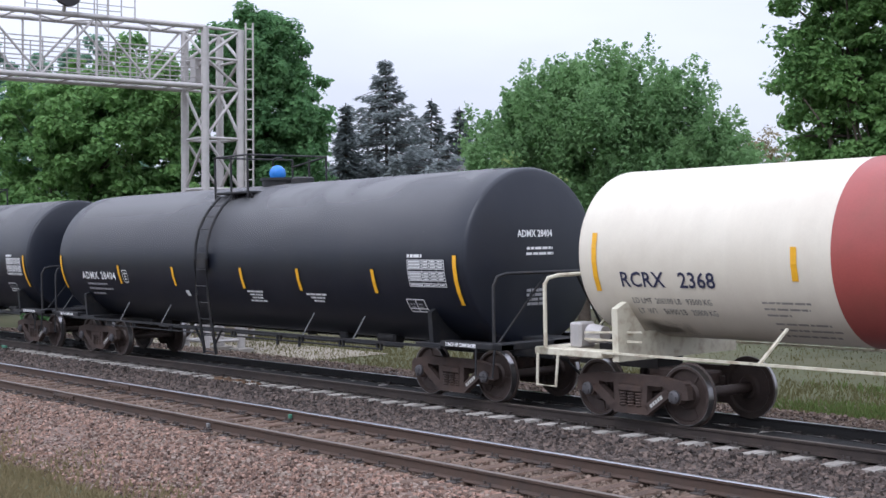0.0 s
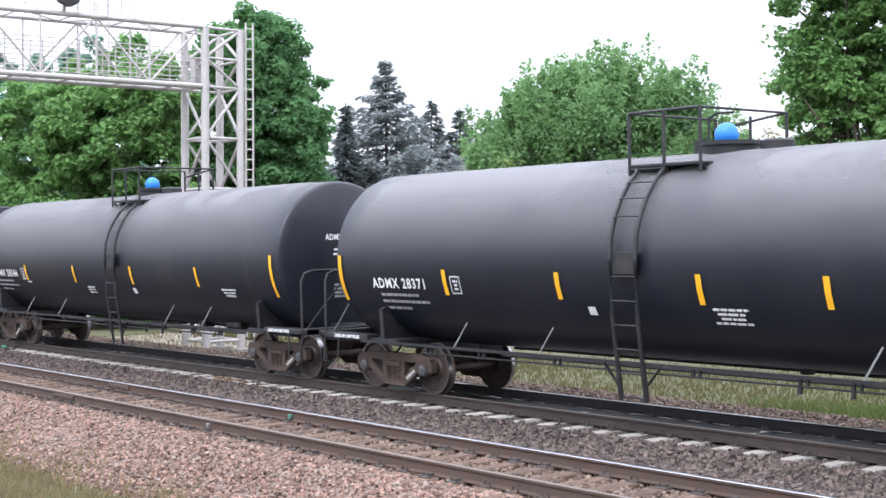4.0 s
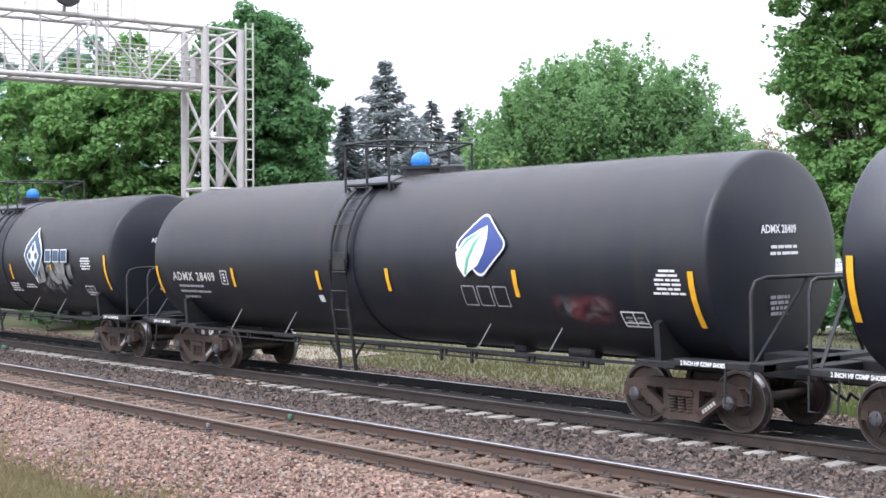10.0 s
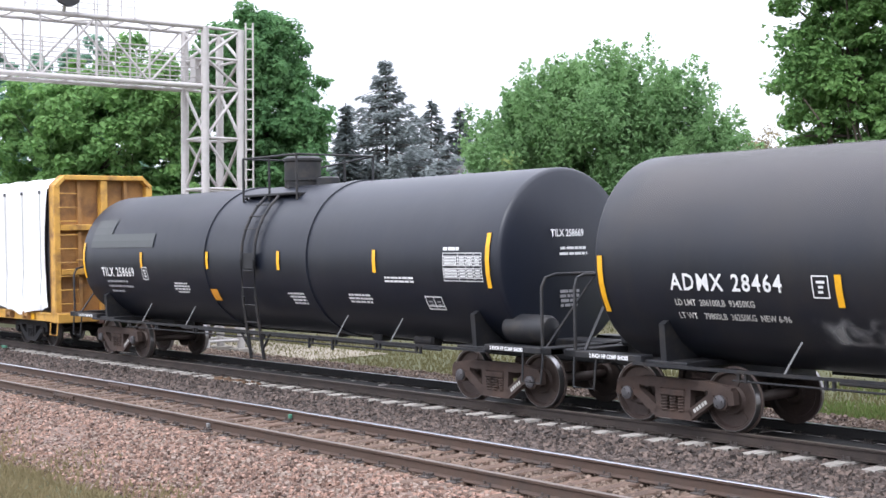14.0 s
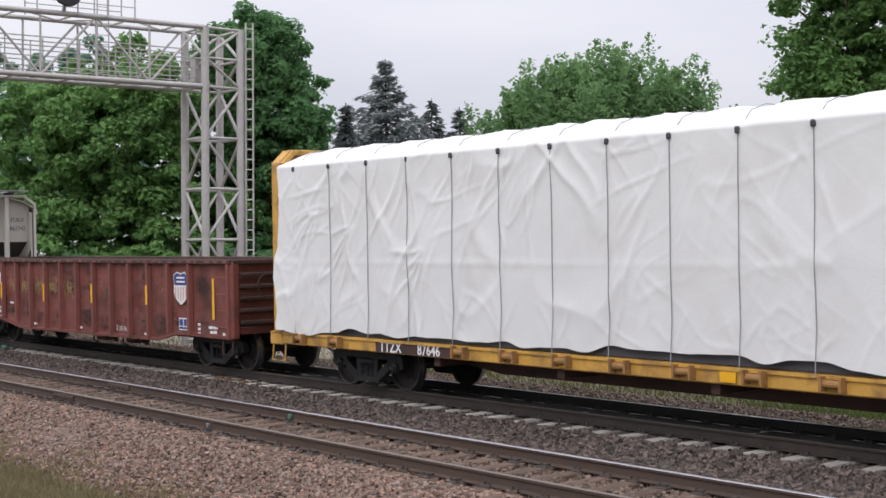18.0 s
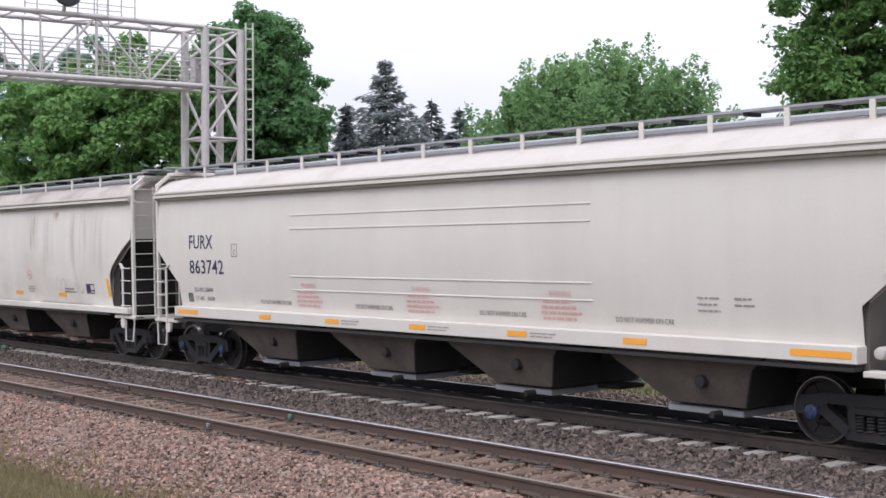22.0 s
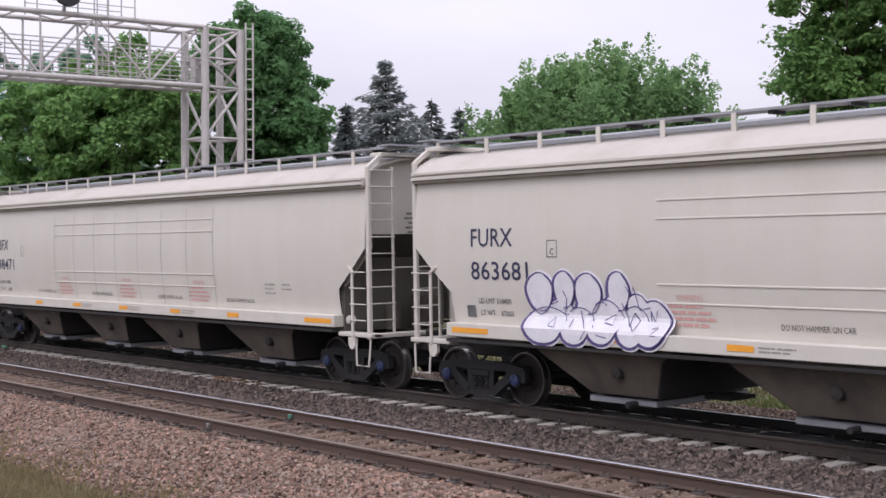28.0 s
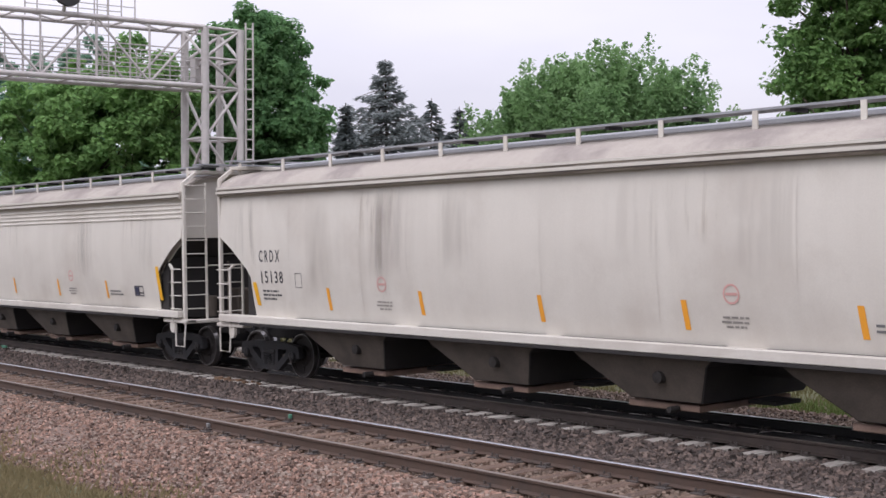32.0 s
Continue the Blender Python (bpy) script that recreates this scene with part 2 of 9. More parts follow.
M["blue_dome"] = material("blue_painted_cover", (0.03, 0.2, 0.62), 0.42, vary=0.12, scale=4)
M["orange_mark"] = material("orange_placard", (0.75, 0.32, 0.03), 0.45, vary=0.1)
M["truck"] = material("rusty_cast_steel", (0.058, 0.039, 0.032), 0.8, vary=0.35, scale=5, dirt=(0.095, 0.056, 0.04), dirt_amount=0.6, dirt_scale=3, bump=0.3, bump_scale=25)
# Black steel, taken darker to carry the shade below the cars.
M["truck_dark"] = material("black_cast_steel", (0.0095, 0.0092, 0.011), 0.7, vary=0.3, scale=5, dirt=(0.027, 0.021, 0.018), dirt_amount=0.5, dirt_scale=3, bump=0.25, bump_scale=25)
M["wheel"] = material("rusty_wheel_steel", (0.06, 0.042, 0.036), 0.6, metal=0.3, vary=0.3, scale=6, dirt=(0.03, 0.025, 0.022), dirt_amount=0.6)
M["cap_blue"] = material("dark_blue_bearing_cap_paint", (0.025, 0.04, 0.11), 0.5, vary=0.25, scale=8, dirt=(0.03, 0.027, 0.027), dirt_amount=0.5, dirt_scale=8)
# Darker copy of the wheel steel, with the underframe's shade in its colour.
M["wheel_dark"] = material("shade-dark_wheel_steel", (0.022, 0.018, 0.017), 0.7, metal=0.2, vary=0.3, scale=6, dirt=(0.035, 0.026, 0.022), dirt_amount=0.5)
M["tread"] = material("polished_wheel_tread", (0.3, 0.29, 0.29), 0.34, metal=1.0, vary=0.1)
M["cap"] = material("bearing_cap_steel", (0.1, 0.095, 0.1), 0.55, metal=0.3, vary=0.2)
M["hopper"] = material("pale_grey_hopper_paint", (0.555, 0.525, 0.475), 0.5, vary=0.05, scale=0.7, dirt=(0.42, 0.37, 0.32), dirt_amount=0.22, dirt_scale=0.5, streaks=0.14, bump=0.04, bump_scale=3)
M["hopper_old"] = material("weathered_grey_hopper_paint", (0.585, 0.555, 0.5), 0.55, vary=0.07, scale=0.7, dirt=(0.36, 0.31, 0.265), dirt_amount=0.42, dirt_scale=0.45, streaks=0.12, bump=0.05, bump_scale=3)
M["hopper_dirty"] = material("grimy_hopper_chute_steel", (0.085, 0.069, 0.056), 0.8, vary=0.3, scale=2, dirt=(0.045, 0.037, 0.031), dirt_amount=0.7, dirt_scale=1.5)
# Grime, blackened further to carry the shade under the cars.
M["grime_shade"] = material("black_grime_and_shade", (0.019, 0.017, 0.017), 0.88, vary=0.3, dirt=(0.034, 0.028, 0.024), dirt_amount=0.5)
M["galv"] = material("galvanised_steel", (0.47, 0.445, 0.43), 0.5, metal=0.35, vary=0.12, scale=3, dirt=(0.3, 0.28, 0.26), dirt_amount=0.4, dirt_scale=2)
M["walkway"] = material("steel_grating", (0.3, 0.31, 0.33), 0.55, metal=0.3, vary=0.15)
M["cb_yellow"] = material("worn_yellow_paint", (0.56, 0.31, 0.06), 0.6, vary=0.18, scale=2, dirt=(0.2, 0.1, 0.045), dirt_amount=0.85, dirt_scale=2.2, bump=0.08)
M["cb_brown"] = material("rusted_yellow_steel", (0.33, 0.17, 0.055), 0.75, vary=0.25, scale=2, dirt=(0.12, 0.065, 0.035), dirt_amount=0.9, dirt_scale=1.6)
M["wrap"] = material("white_plastic_wrap", (0.745, 0.74, 0.735), 0.4, vary=0.06, scale=1.0, bump=0.1, bump_scale=34, dirt=(0.6, 0.58, 0.55), dirt_amount=0.35, dirt_scale=0.9)
M["strap"] = material("grey_strap", (0.3, 0.3, 0.31), 0.6)
M["lumber"] = material("sawn_lumber", (0.5, 0.36, 0.2), 0.8, vary=0.2, scale=6, stretch=(0.3, 3, 3))
M["gon_red"] = material("oxide_red_paint", (0.19, 0.052, 0.04), 0.55, vary=0.28, scale=1.6, dirt=(0.062, 0.026, 0.02), dirt_amount=0.8, dirt_scale=1.7, streaks=0.55, bump=0.15, bump_scale=5)
M["gon_dark"] = material("dark_rusty_steel", (0.07, 0.035, 0.028), 0.8, vary=0.3, scale=2, dirt=(0.03, 0.022, 0.02), dirt_amount=0.7)
M["graf_yellow"] = material("faded_yellow_spray", (0.42, 0.36, 0.12), 0.7, vary=0.3, scale=6)
M["dim_mark"] = material("worn_black_lettering", (0.1, 0.095, 0.09), 0.6, vary=0.3)
M["faint_mark"] = material("faded_grey_print", (0.27, 0.25, 0.23), 0.6, vary=0.3)
M["graf_pale"] = material("pale_lilac_spray", (0.63, 0.615, 0.655), 0.6, vary=0.15, scale=3)
M["graf_scrape"] = material("pale_scrape", (0.3, 0.15, 0.12), 0.7, vary=0.5, scale=8)
M["graf_grey"] = material("thin_grey_spray", (0.12, 0.12, 0.12), 0.7, vary=0.6, scale=3)
M["graf_white"] = material("white_spray", (0.72, 0.7, 0.74), 0.6, vary=0.1)
M["graf_violet"] = material("dark_violet_spray", (0.09, 0.07, 0.2), 0.6, vary=0.2)
M["rust_stain"] = material("rust_stain", (0.44, 0.27, 0.16), 0.7, vary=0.3, scale=5)
M["concrete"] = material("weathered_concrete", (0.5, 0.47, 0.43), 0.85, vary=0.2, scale=3, island=-0.18, dirt=(0.2, 0.17, 0.14), dirt_amount=0.6, dirt_scale=4)
M["tie_wood"] = material("creosoted_tie_wood", (0.098, 0.062, 0.044), 0.9, vary=0.3, scale=3, stretch=(6, 1, 6), island=-0.35, dirt=(0.21, 0.135, 0.09), dirt_amount=0.6, dirt_scale=3, bump=0.6, bump_scale=12)
M["rail_side"] = material("rusty_rail_steel", (0.075, 0.047, 0.034), 0.75, vary=0.25, scale=1.0, dirt=(0.045, 0.035, 0.03), dirt_amount=0.6, dirt_scale=2)
M["rail_head"] = material("polished_rail_head", (0.55, 0.56, 0.6), 0.3, metal=1.0, vary=0.08)
M["rail_dull"] = material("dull_rail_head", (0.17, 0.14, 0.12), 0.5, metal=0.5, vary=0.15)
M["plate"] = material("steel_fastening", (0.06, 0.05, 0.045), 0.7, vary=0.3)
M["green_paint"] = material("green_marker_paint", (0.06, 0.2, 0.13), 0.6, vary=0.2)
M["bark"] = material("tree_bark", (0.09, 0.07, 0.055), 0.9, vary=0.35, scale=6, bump=0.5, bump_scale=18)
M["wood_pole"] = material("grey_wood_pole", (0.2, 0.16, 0.12), 0.85, vary=0.25, stretch=(4, 4, 0.5))
M["tank_dusty"] = material("dusty_black_tank_paint", (0.0075, 0.010, 0.018), 0.42, spec=0.5, vary=0.3, scale=0.8, dirt=(0.04, 0.038, 0.038), dirt_amount=0.35, dirt_scale=0.55, streaks=0.3, bump=0.05, bump_scale=6)
M["dull_mark"] = material("dulled_white_lettering", (0.5, 0.49, 0.46), 0.6, vary=0.25, scale=6)
M["patch_grey"] = material("dark_repaint_patch", (0.05, 0.055, 0.055), 0.45, vary=0.1)
M["graf_smear"] = material("worn_grey_spray", (0.2, 0.2, 0.2), 0.7, vary=0.7, scale=2.5, dirt=(0.03, 0.03, 0.03), dirt_amount=0.8, dirt_scale=3)
M["rust_lump"] = material("rusty_lump", (0.13, 0.08, 0.05), 0.9, vary=0.4, scale=8, dirt=(0.25, 0.15, 0.08), dirt_amount=0.6, dirt_scale=9, bump=0.6)


def stain_material(name, colour, cover, scale, stretch=(1, 1, 1), lo=0.42, hi=0.68, edge=0.3, rough=0.7, settled=False):
    """Thin worn film over the paint below: ragged patches that fade out towards the patch's own edge."""
    mt = bpy.data.materials.new(name)
    mt.use_nodes = True
    nd, ln = mt.node_tree.nodes, mt.node_tree.links
    bs = nd["Principled BSDF"]
    bs.inputs["Base Color"].default_value = (*colour, 1)
    bs.inputs["Roughness"].default_value = rough
    tc = nd.new("ShaderNodeTexCoord")
    mp = nd.new("ShaderNodeMapping")
    mp.inputs["Scale"].default_value = stretch
    ln.new(tc.outputs["Object"], mp.inputs["Vector"])
    n = nd.new("ShaderNodeTexNoise")
    n.inputs["Scale"].default_value, n.inputs["Detail"].default_value, n.inputs["Distortion"].default_value = scale, 6.0, 0.8
    ln.new(mp.outputs[0], n.inputs["Vector"])
    r = nd.new("ShaderNodeMapRange")
    r.inputs["From Min"].default_value, r.inputs["From Max"].default_value, r.inputs["To Max"].default_value = lo, hi, cover
    ln.new(n.outputs["Fac"], r.inputs["Value"])
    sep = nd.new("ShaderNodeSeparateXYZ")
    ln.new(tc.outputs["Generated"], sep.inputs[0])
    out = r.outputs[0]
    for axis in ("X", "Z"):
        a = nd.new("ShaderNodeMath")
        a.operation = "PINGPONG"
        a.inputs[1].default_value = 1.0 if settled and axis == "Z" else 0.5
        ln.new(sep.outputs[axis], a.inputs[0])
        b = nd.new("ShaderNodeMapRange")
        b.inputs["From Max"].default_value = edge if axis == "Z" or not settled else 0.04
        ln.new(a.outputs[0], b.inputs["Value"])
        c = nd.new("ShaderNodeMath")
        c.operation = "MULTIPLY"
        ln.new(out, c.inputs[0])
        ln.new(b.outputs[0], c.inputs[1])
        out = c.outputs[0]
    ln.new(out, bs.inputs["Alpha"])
    return mt


M["film_pale"] = stain_material("pale_worn_spray_film", (0.42, 0.42, 0.42), 0.6, 2.6, (1, 1, 1.2), 0.45, 0.66)
M["film_dust"] = stain_material("dry_dust_film", (0.2, 0.18, 0.16), 0.45, 0.9, (1, 1, 0.5), 0.38, 0.7)
M["film_soot"] = stain_material("dark_soot_film", (0.04, 0.024, 0.02), 0.6, 1.5, (1, 1, 1.6), 0.42, 0.62)
M["film_rub"] = stain_material("rubbed_pale_rust_film", (0.34, 0.13, 0.09), 0.6, 3.2, (1, 1, 1.4), 0.5, 0.66)
M["film_streak"] = stain_material("dark_run_streaks", (0.25, 0.215, 0.19), 0.2, 1.3, (1.6, 1, 0.14), 0.45, 0.68)
M["film_rust"] = stain_material("rust_run_streaks", (0.46, 0.35, 0.25), 0.28, 2.6, (2.4, 1, 0.2), 0.5, 0.68)
M["film_red"] = stain_material("worn_red_spray_film", (0.2, 0.04, 0.045), 0.6, 3.0, (1, 1, 1), 0.45, 0.66)
M["gate_rust"] = material("rust_brown_gate_steel", (0.25, 0.17, 0.13), 0.75, vary=0.25, scale=3, dirt=(0.1, 0.07, 0.05), dirt_amount=0.6)
# These two colours hold the shade of the recessed hopper ends.
M["hopper_end"] = material("dusty_shaded_end_plate", (0.105, 0.094, 0.083), 0.7, vary=0.12, scale=1, dirt=(0.07, 0.06, 0.052), dirt_amount=0.4)
M["slope_shaded"] = material("shaded_slope_sheet", (0.06, 0.055, 0.053), 0.8, vary=0.15, dirt=(0.045, 0.04, 0.037), dirt_amount=0.5)
M["gon_rib"] = material("oxide_red_rib_paint", (0.205, 0.06, 0.046), 0.55, vary=0.25, scale=2.5, dirt=(0.08, 0.035, 0.026), dirt_amount=0.6, dirt_scale=2.5, streaks=0.4)
M["hopper_roof"] = material("dusty_hopper_roof_paint", (0.46, 0.43, 0.395), 0.85, spec=0.2, vary=0.1, scale=1.0, dirt=(0.3, 0.26, 0.22), dirt_amount=0.5, dirt_scale=1.0)
M["hopper_roof_old"] = material("grimy_hopper_roof_paint", (0.38, 0.345, 0.305), 0.85, spec=0.2, vary=0.15, scale=0.8, dirt=(0.17, 0.145, 0.14), dirt_amount=0.7, dirt_scale=0.8)
# Far-track rail colours are darkened to hold the shade below the train.
M["rail_shaded_brown"] = material("shaded_brown_rail_steel", (0.034, 0.025, 0.021), 0.75, vary=0.3, scale=1.0, dirt=(0.06, 0.042, 0.033), dirt_amount=0.5, dirt_scale=2)
M["rail_shaded_black"] = material("shaded_black_rail_steel", (0.018, 0.017, 0.017), 0.8, vary=0.3)
# Dust films that also paint in the sky's sheen on the tank tops.
M["film_dust_sheen"] = stain_material("grey_dust_and_sheen_film", (0.21, 0.207, 0.212), 0.72, 0.7, (0.5, 1, 1), 0.1, 0.55, 0.8, settled=True)
M["film_dust_sheen_brown"] = stain_material("brown_dust_and_sheen_film", (0.128, 0.12, 0.118), 0.5, 0.7, (0.5, 1, 1), 0.15, 0.62, 0.8, settled=True)
M["film_rust_strong"] = stain_material("orange_rust_film", (0.47, 0.27, 0.14), 0.6, 6.5, (1.3, 1, 0.6), 0.42, 0.62)
M["stay_grey"] = material("dull_grey_stay", (0.2, 0.2, 0.2), 0.6, vary=0.2)
M["footing"] = material("weathered_footing_concrete", (0.24, 0.22, 0.195), 0.9, vary=0.2, scale=3, dirt=(0.12, 0.11, 0.09), dirt_amount=0.6, dirt_scale=4)
# ---- ground, ballast and tracks ----
def ground_material():
    mt = material("mown_grass_ground", (0.075, 0.077, 0.032), 0.9, vary=0.25, scale=0.35, grain=9.0, dirt=(0.135, 0.112, 0.062), dirt_amount=0.75, dirt_scale=0.16, bump=0.3, bump_scale=9)
    return mt


M["grass_ground"] = ground_material()
M["ballast_pink"] = material("pink_granite_ballast", (0.15, 0.1, 0.078), 0.9, vary=0.4, scale=3, grain=26, dirt=(0.09, 0.07, 0.065), dirt_amount=0.6, dirt_scale=16, bump=0.9, bump_scale=22)
M["ballast_grey"] = material("grey_track_ballast", (0.08, 0.066, 0.058), 0.9, vary=0.45, scale=3, grain=26, dirt=(0.045, 0.04, 0.038), dirt_amount=0.6, dirt_scale=16, bump=0.9, bump_scale=22)
M["stone_pink"] = material("pink_granite_stone", (0.2, 0.126, 0.095), 0.85, vary=0.3, scale=12, grain=80, island=0.75, alt=(0.255, 0.205, 0.168), alt_share=0.22)
M["stone_grey"] = material("grey_ballast_stone", (0.073, 0.056, 0.048), 0.85, vary=0.3, scale=12, grain=80, island=0.65, alt=(0.165, 0.123, 0.102), alt_share=0.25)
M["stone_mid"] = material("soiled_ballast_stone", (0.135, 0.096, 0.072), 0.85, vary=0.25, scale=12, grain=80, island=0.5, alt=(0.2, 0.15, 0.115), alt_share=0.25)
M["path"] = material("pale_gravel_path", (0.235, 0.205, 0.155), 0.9, vary=0.15, scale=2, bump=0.3)

GROUND = [(-900, -0.2), (-60, 0.2), (-8, 0.85), (0, 0.85), (3, 0.5), (5.5, -0.25), (7.2, -0.56), (9, -0.66), (13, -0.7), (20, -0.72), (24, -0.62), (34, -0.45), (60, -0.3), (140, 0.0), (1500, 2.0)]


def ground_z(y):
    return float(np.interp(y, [a for a, _ in GROUND], [b for _, b in GROUND]))


gx = np.concatenate([np.linspace(-1500, -110, 12), np.linspace(-100, 20, 81), np.linspace(40, 1500, 10)])
gy = np.concatenate([np.linspace(-900, -20, 8), np.linspace(-12, 60, 97), np.linspace(70, 1500, 20)])
gv = np.array([(x, y, ground_z(y) + (0.05 * noise.noise((x * 0.35, y * 0.35, 0)) if -110 < x < 30 and -10 < y < 70 else 0)) for x in gx for y in gy])
nyy = len(gy)
gf = np.array([(i * nyy + j, (i + 1) * nyy + j, (i + 1) * nyy + j + 1, i * nyy + j + 1) for i in range(len(gx) - 1) for j in range(nyy - 1)])
tagged(new("ground", big_mesh("ground", gv, gf, M["grass_ground"], True)), "rough mown grass ground, green and straw-coloured", kind="structure")

BED = [(7.7, -0.66), (8.3, -0.52), (9.7, -0.235), (13.0, -0.235), (14.0, -0.33), (14.75, -0.235), (18.0, -0.235), (19.9, -0.275), (21.6, -0.72)]


def bed_z(y):
    return np.interp(y, [a for a, _ in BED], [b for _, b in BED])


def ballast(name, y0, y1, mat, label):
    xs = np.concatenate([[-500, -300, -200, -140], np.arange(-110, 12, 0.4), [40, 90]])
    ys = np.arange(y0, y1 + 0.01, 0.2)
    vs = np.array([(x, y, bed_z(y) + (0.028 * noise.noise((x * 2.3, y * 2.3, 3)) + 0.02 * noise.noise((x * 0.5, y * 0.5, 7))) * (1 if y0 + 0.1 < y < y1 - 0.1 or y1 < 15 else 0.5)) for x in xs for y in ys])
    n = len(ys)
    fs = np.array([(i * n + j, (i + 1) * n + j, (i + 1) * n + j + 1, i * n + j + 1) for i in range(len(xs) - 1) for j in range(n - 1)])
    tagged(new(name, big_mesh(name, vs, fs, mat, True)), label, kind="structure")


ballast("ballast_bed_near", 7.7, 12.5, M["ballast_pink"], "bed of crushed pink granite ballast under the near track")
ballast("ballast_bed_far", 12.5, 21.6, M["ballast_grey"], "bed of dirty grey ballast under the far track")

RNG = np.random.default_rng(5)


def stones(name, x0, x1, y0, y1, per_m2, size, mat, label, zoff=0.0, skip=None):
    """Loose broken stones lying on the ballast: each a rough block of eight corners."""
    n = int((x1 - x0) * (y1 - y0) * per_m2)
    # denser towards the camera
    px = x1 - (x1 - x0) * RNG.random(n) ** 1.35
    py = y0 + (y1 - y0) * RNG.random(n)
    if skip is not None:
        keep = ~skip(px, py)
        px, py = px[keep], py[keep]
        n = len(px)
    cube = np.array([(a, b, c) for a in (-1, 1) for b in (-1, 1) for c in (-1, 1)], float)
    fc = np.array([(0, 1, 3, 2), (4, 6, 7, 5), (0, 4, 5, 1), (2, 3, 7, 6), (1, 5, 7, 3)])
    sz = size * (0.55 + 0.9 * RNG.random(n) ** 2)
    v = cube[None] * (0.5 + 0.55 * RNG.random((n, 8, 3))) * (sz[:, None] * (0.65 + 0.6 * RNG.random((n, 3))))[:, None, :] * 0.5
    a, b = RNG.random(n) * 6.28, (RNG.random(n) - 0.5) * 1.6
    ca, sa, cb, sb = np.cos(a), np.sin(a), np.cos(b), np.sin(b)
    x, y, z = v[..., 0], v[..., 1], v[..., 2]
    y, z = y * cb[:, None] - z * sb[:, None], y * sb[:, None] + z * cb[:, None]
    x, y = x * ca[:, None] - y * sa[:, None], x * sa[:, None] + y * ca[:, None]
    zz = bed_z(py) + zoff + sz * (0.12 + 0.25 * RNG.random(n))
    vs = np.stack([x + px[:, None], y + py[:, None], z + zz[:, None]], -1).reshape(-1, 3)
    # five faces: the one that lies in the bed is left out
    fs = (np.arange(n)[:, None, None] * 8 + fc[None]).reshape(-1, 4)
    return tagged(new(name, big_mesh(name, vs, fs, mat)), label, "gravel", kind="stuff")


stones("pink_gravel", -34, -8.5, 7.75, 10.45, 450, 0.046, M["stone_pink"], "loose broken pink and grey granite stones beside the track")
stones("pink_gravel", -75, -34, 7.75, 10.4, 60, 0.09, M["stone_pink"], "loose broken pink and grey granite stones beside the track")
stones("tie_gravel", -36, -8, 10.45, 12.4, 210, 0.05, M["stone_mid"], "broken stones lying between the wooden ties", 0.015)
stones("grey_gravel", -38, -7, 12.35, 14.98, 340, 0.06, M["stone_grey"], "loose dirty grey ballast stones between the tracks")
stones("grey_gravel", -80, -38, 12.35, 15.2, 60, 0.085, M["stone_grey"], "loose dirty grey ballast stones between the tracks")
stones("grey_gravel", -50, -7, 18.6, 20.7, 150, 0.06, M["stone_mid"], "grey ballast stones behind the far track")
stones("grey_gravel", -38, -7, 14.98, 15.6, 260, 0.045, M["stone_grey"], "grey ballast stones between the tie ends", -0.02)
# Oily ballast; the shade under the train is put into its colour.
M["ballast_oily_shaded"] = material("oily_shaded_ballast", (0.01, 0.0095, 0.01), 0.85, vary=0.5, scale=4, grain=24, dirt=(0.024, 0.021, 0.021), dirt_amount=0.5, dirt_scale=9, bump=0.9, bump_scale=22)
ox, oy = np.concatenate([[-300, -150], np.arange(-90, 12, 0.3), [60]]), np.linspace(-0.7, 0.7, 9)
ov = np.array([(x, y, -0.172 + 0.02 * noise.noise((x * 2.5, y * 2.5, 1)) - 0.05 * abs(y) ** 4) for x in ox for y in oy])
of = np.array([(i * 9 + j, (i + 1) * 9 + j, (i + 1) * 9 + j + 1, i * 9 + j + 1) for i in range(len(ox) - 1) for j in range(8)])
oily = tagged(new("ballast_between_rails", big_mesh("oily_ballast_shaded", ov, of, M["ballast_oily_shaded"], True)), "oily ballast between the rails of the far track, with painted train shade", kind="structure")
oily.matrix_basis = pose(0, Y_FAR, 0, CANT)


def rail_profile(dy, top):
    pr = [(-0.07, -0.172), (0.07, -0.172), (0.07, -0.158), (0.012, -0.14), (0.010, -0.045), (0.034, -0.036), (0.036, -0.006), (-0.036, -0.006), (-0.034, -0.036), (-0.010, -0.045), (-0.012, -0.14), (-0.07, -0.158)]
    tp = [(-0.036, -0.006), (0.036, -0.006), (0.028, 0.0), (-0.028, 0.0)]
    return [(dy + a, b) for a, b in (tp if top else pr)]


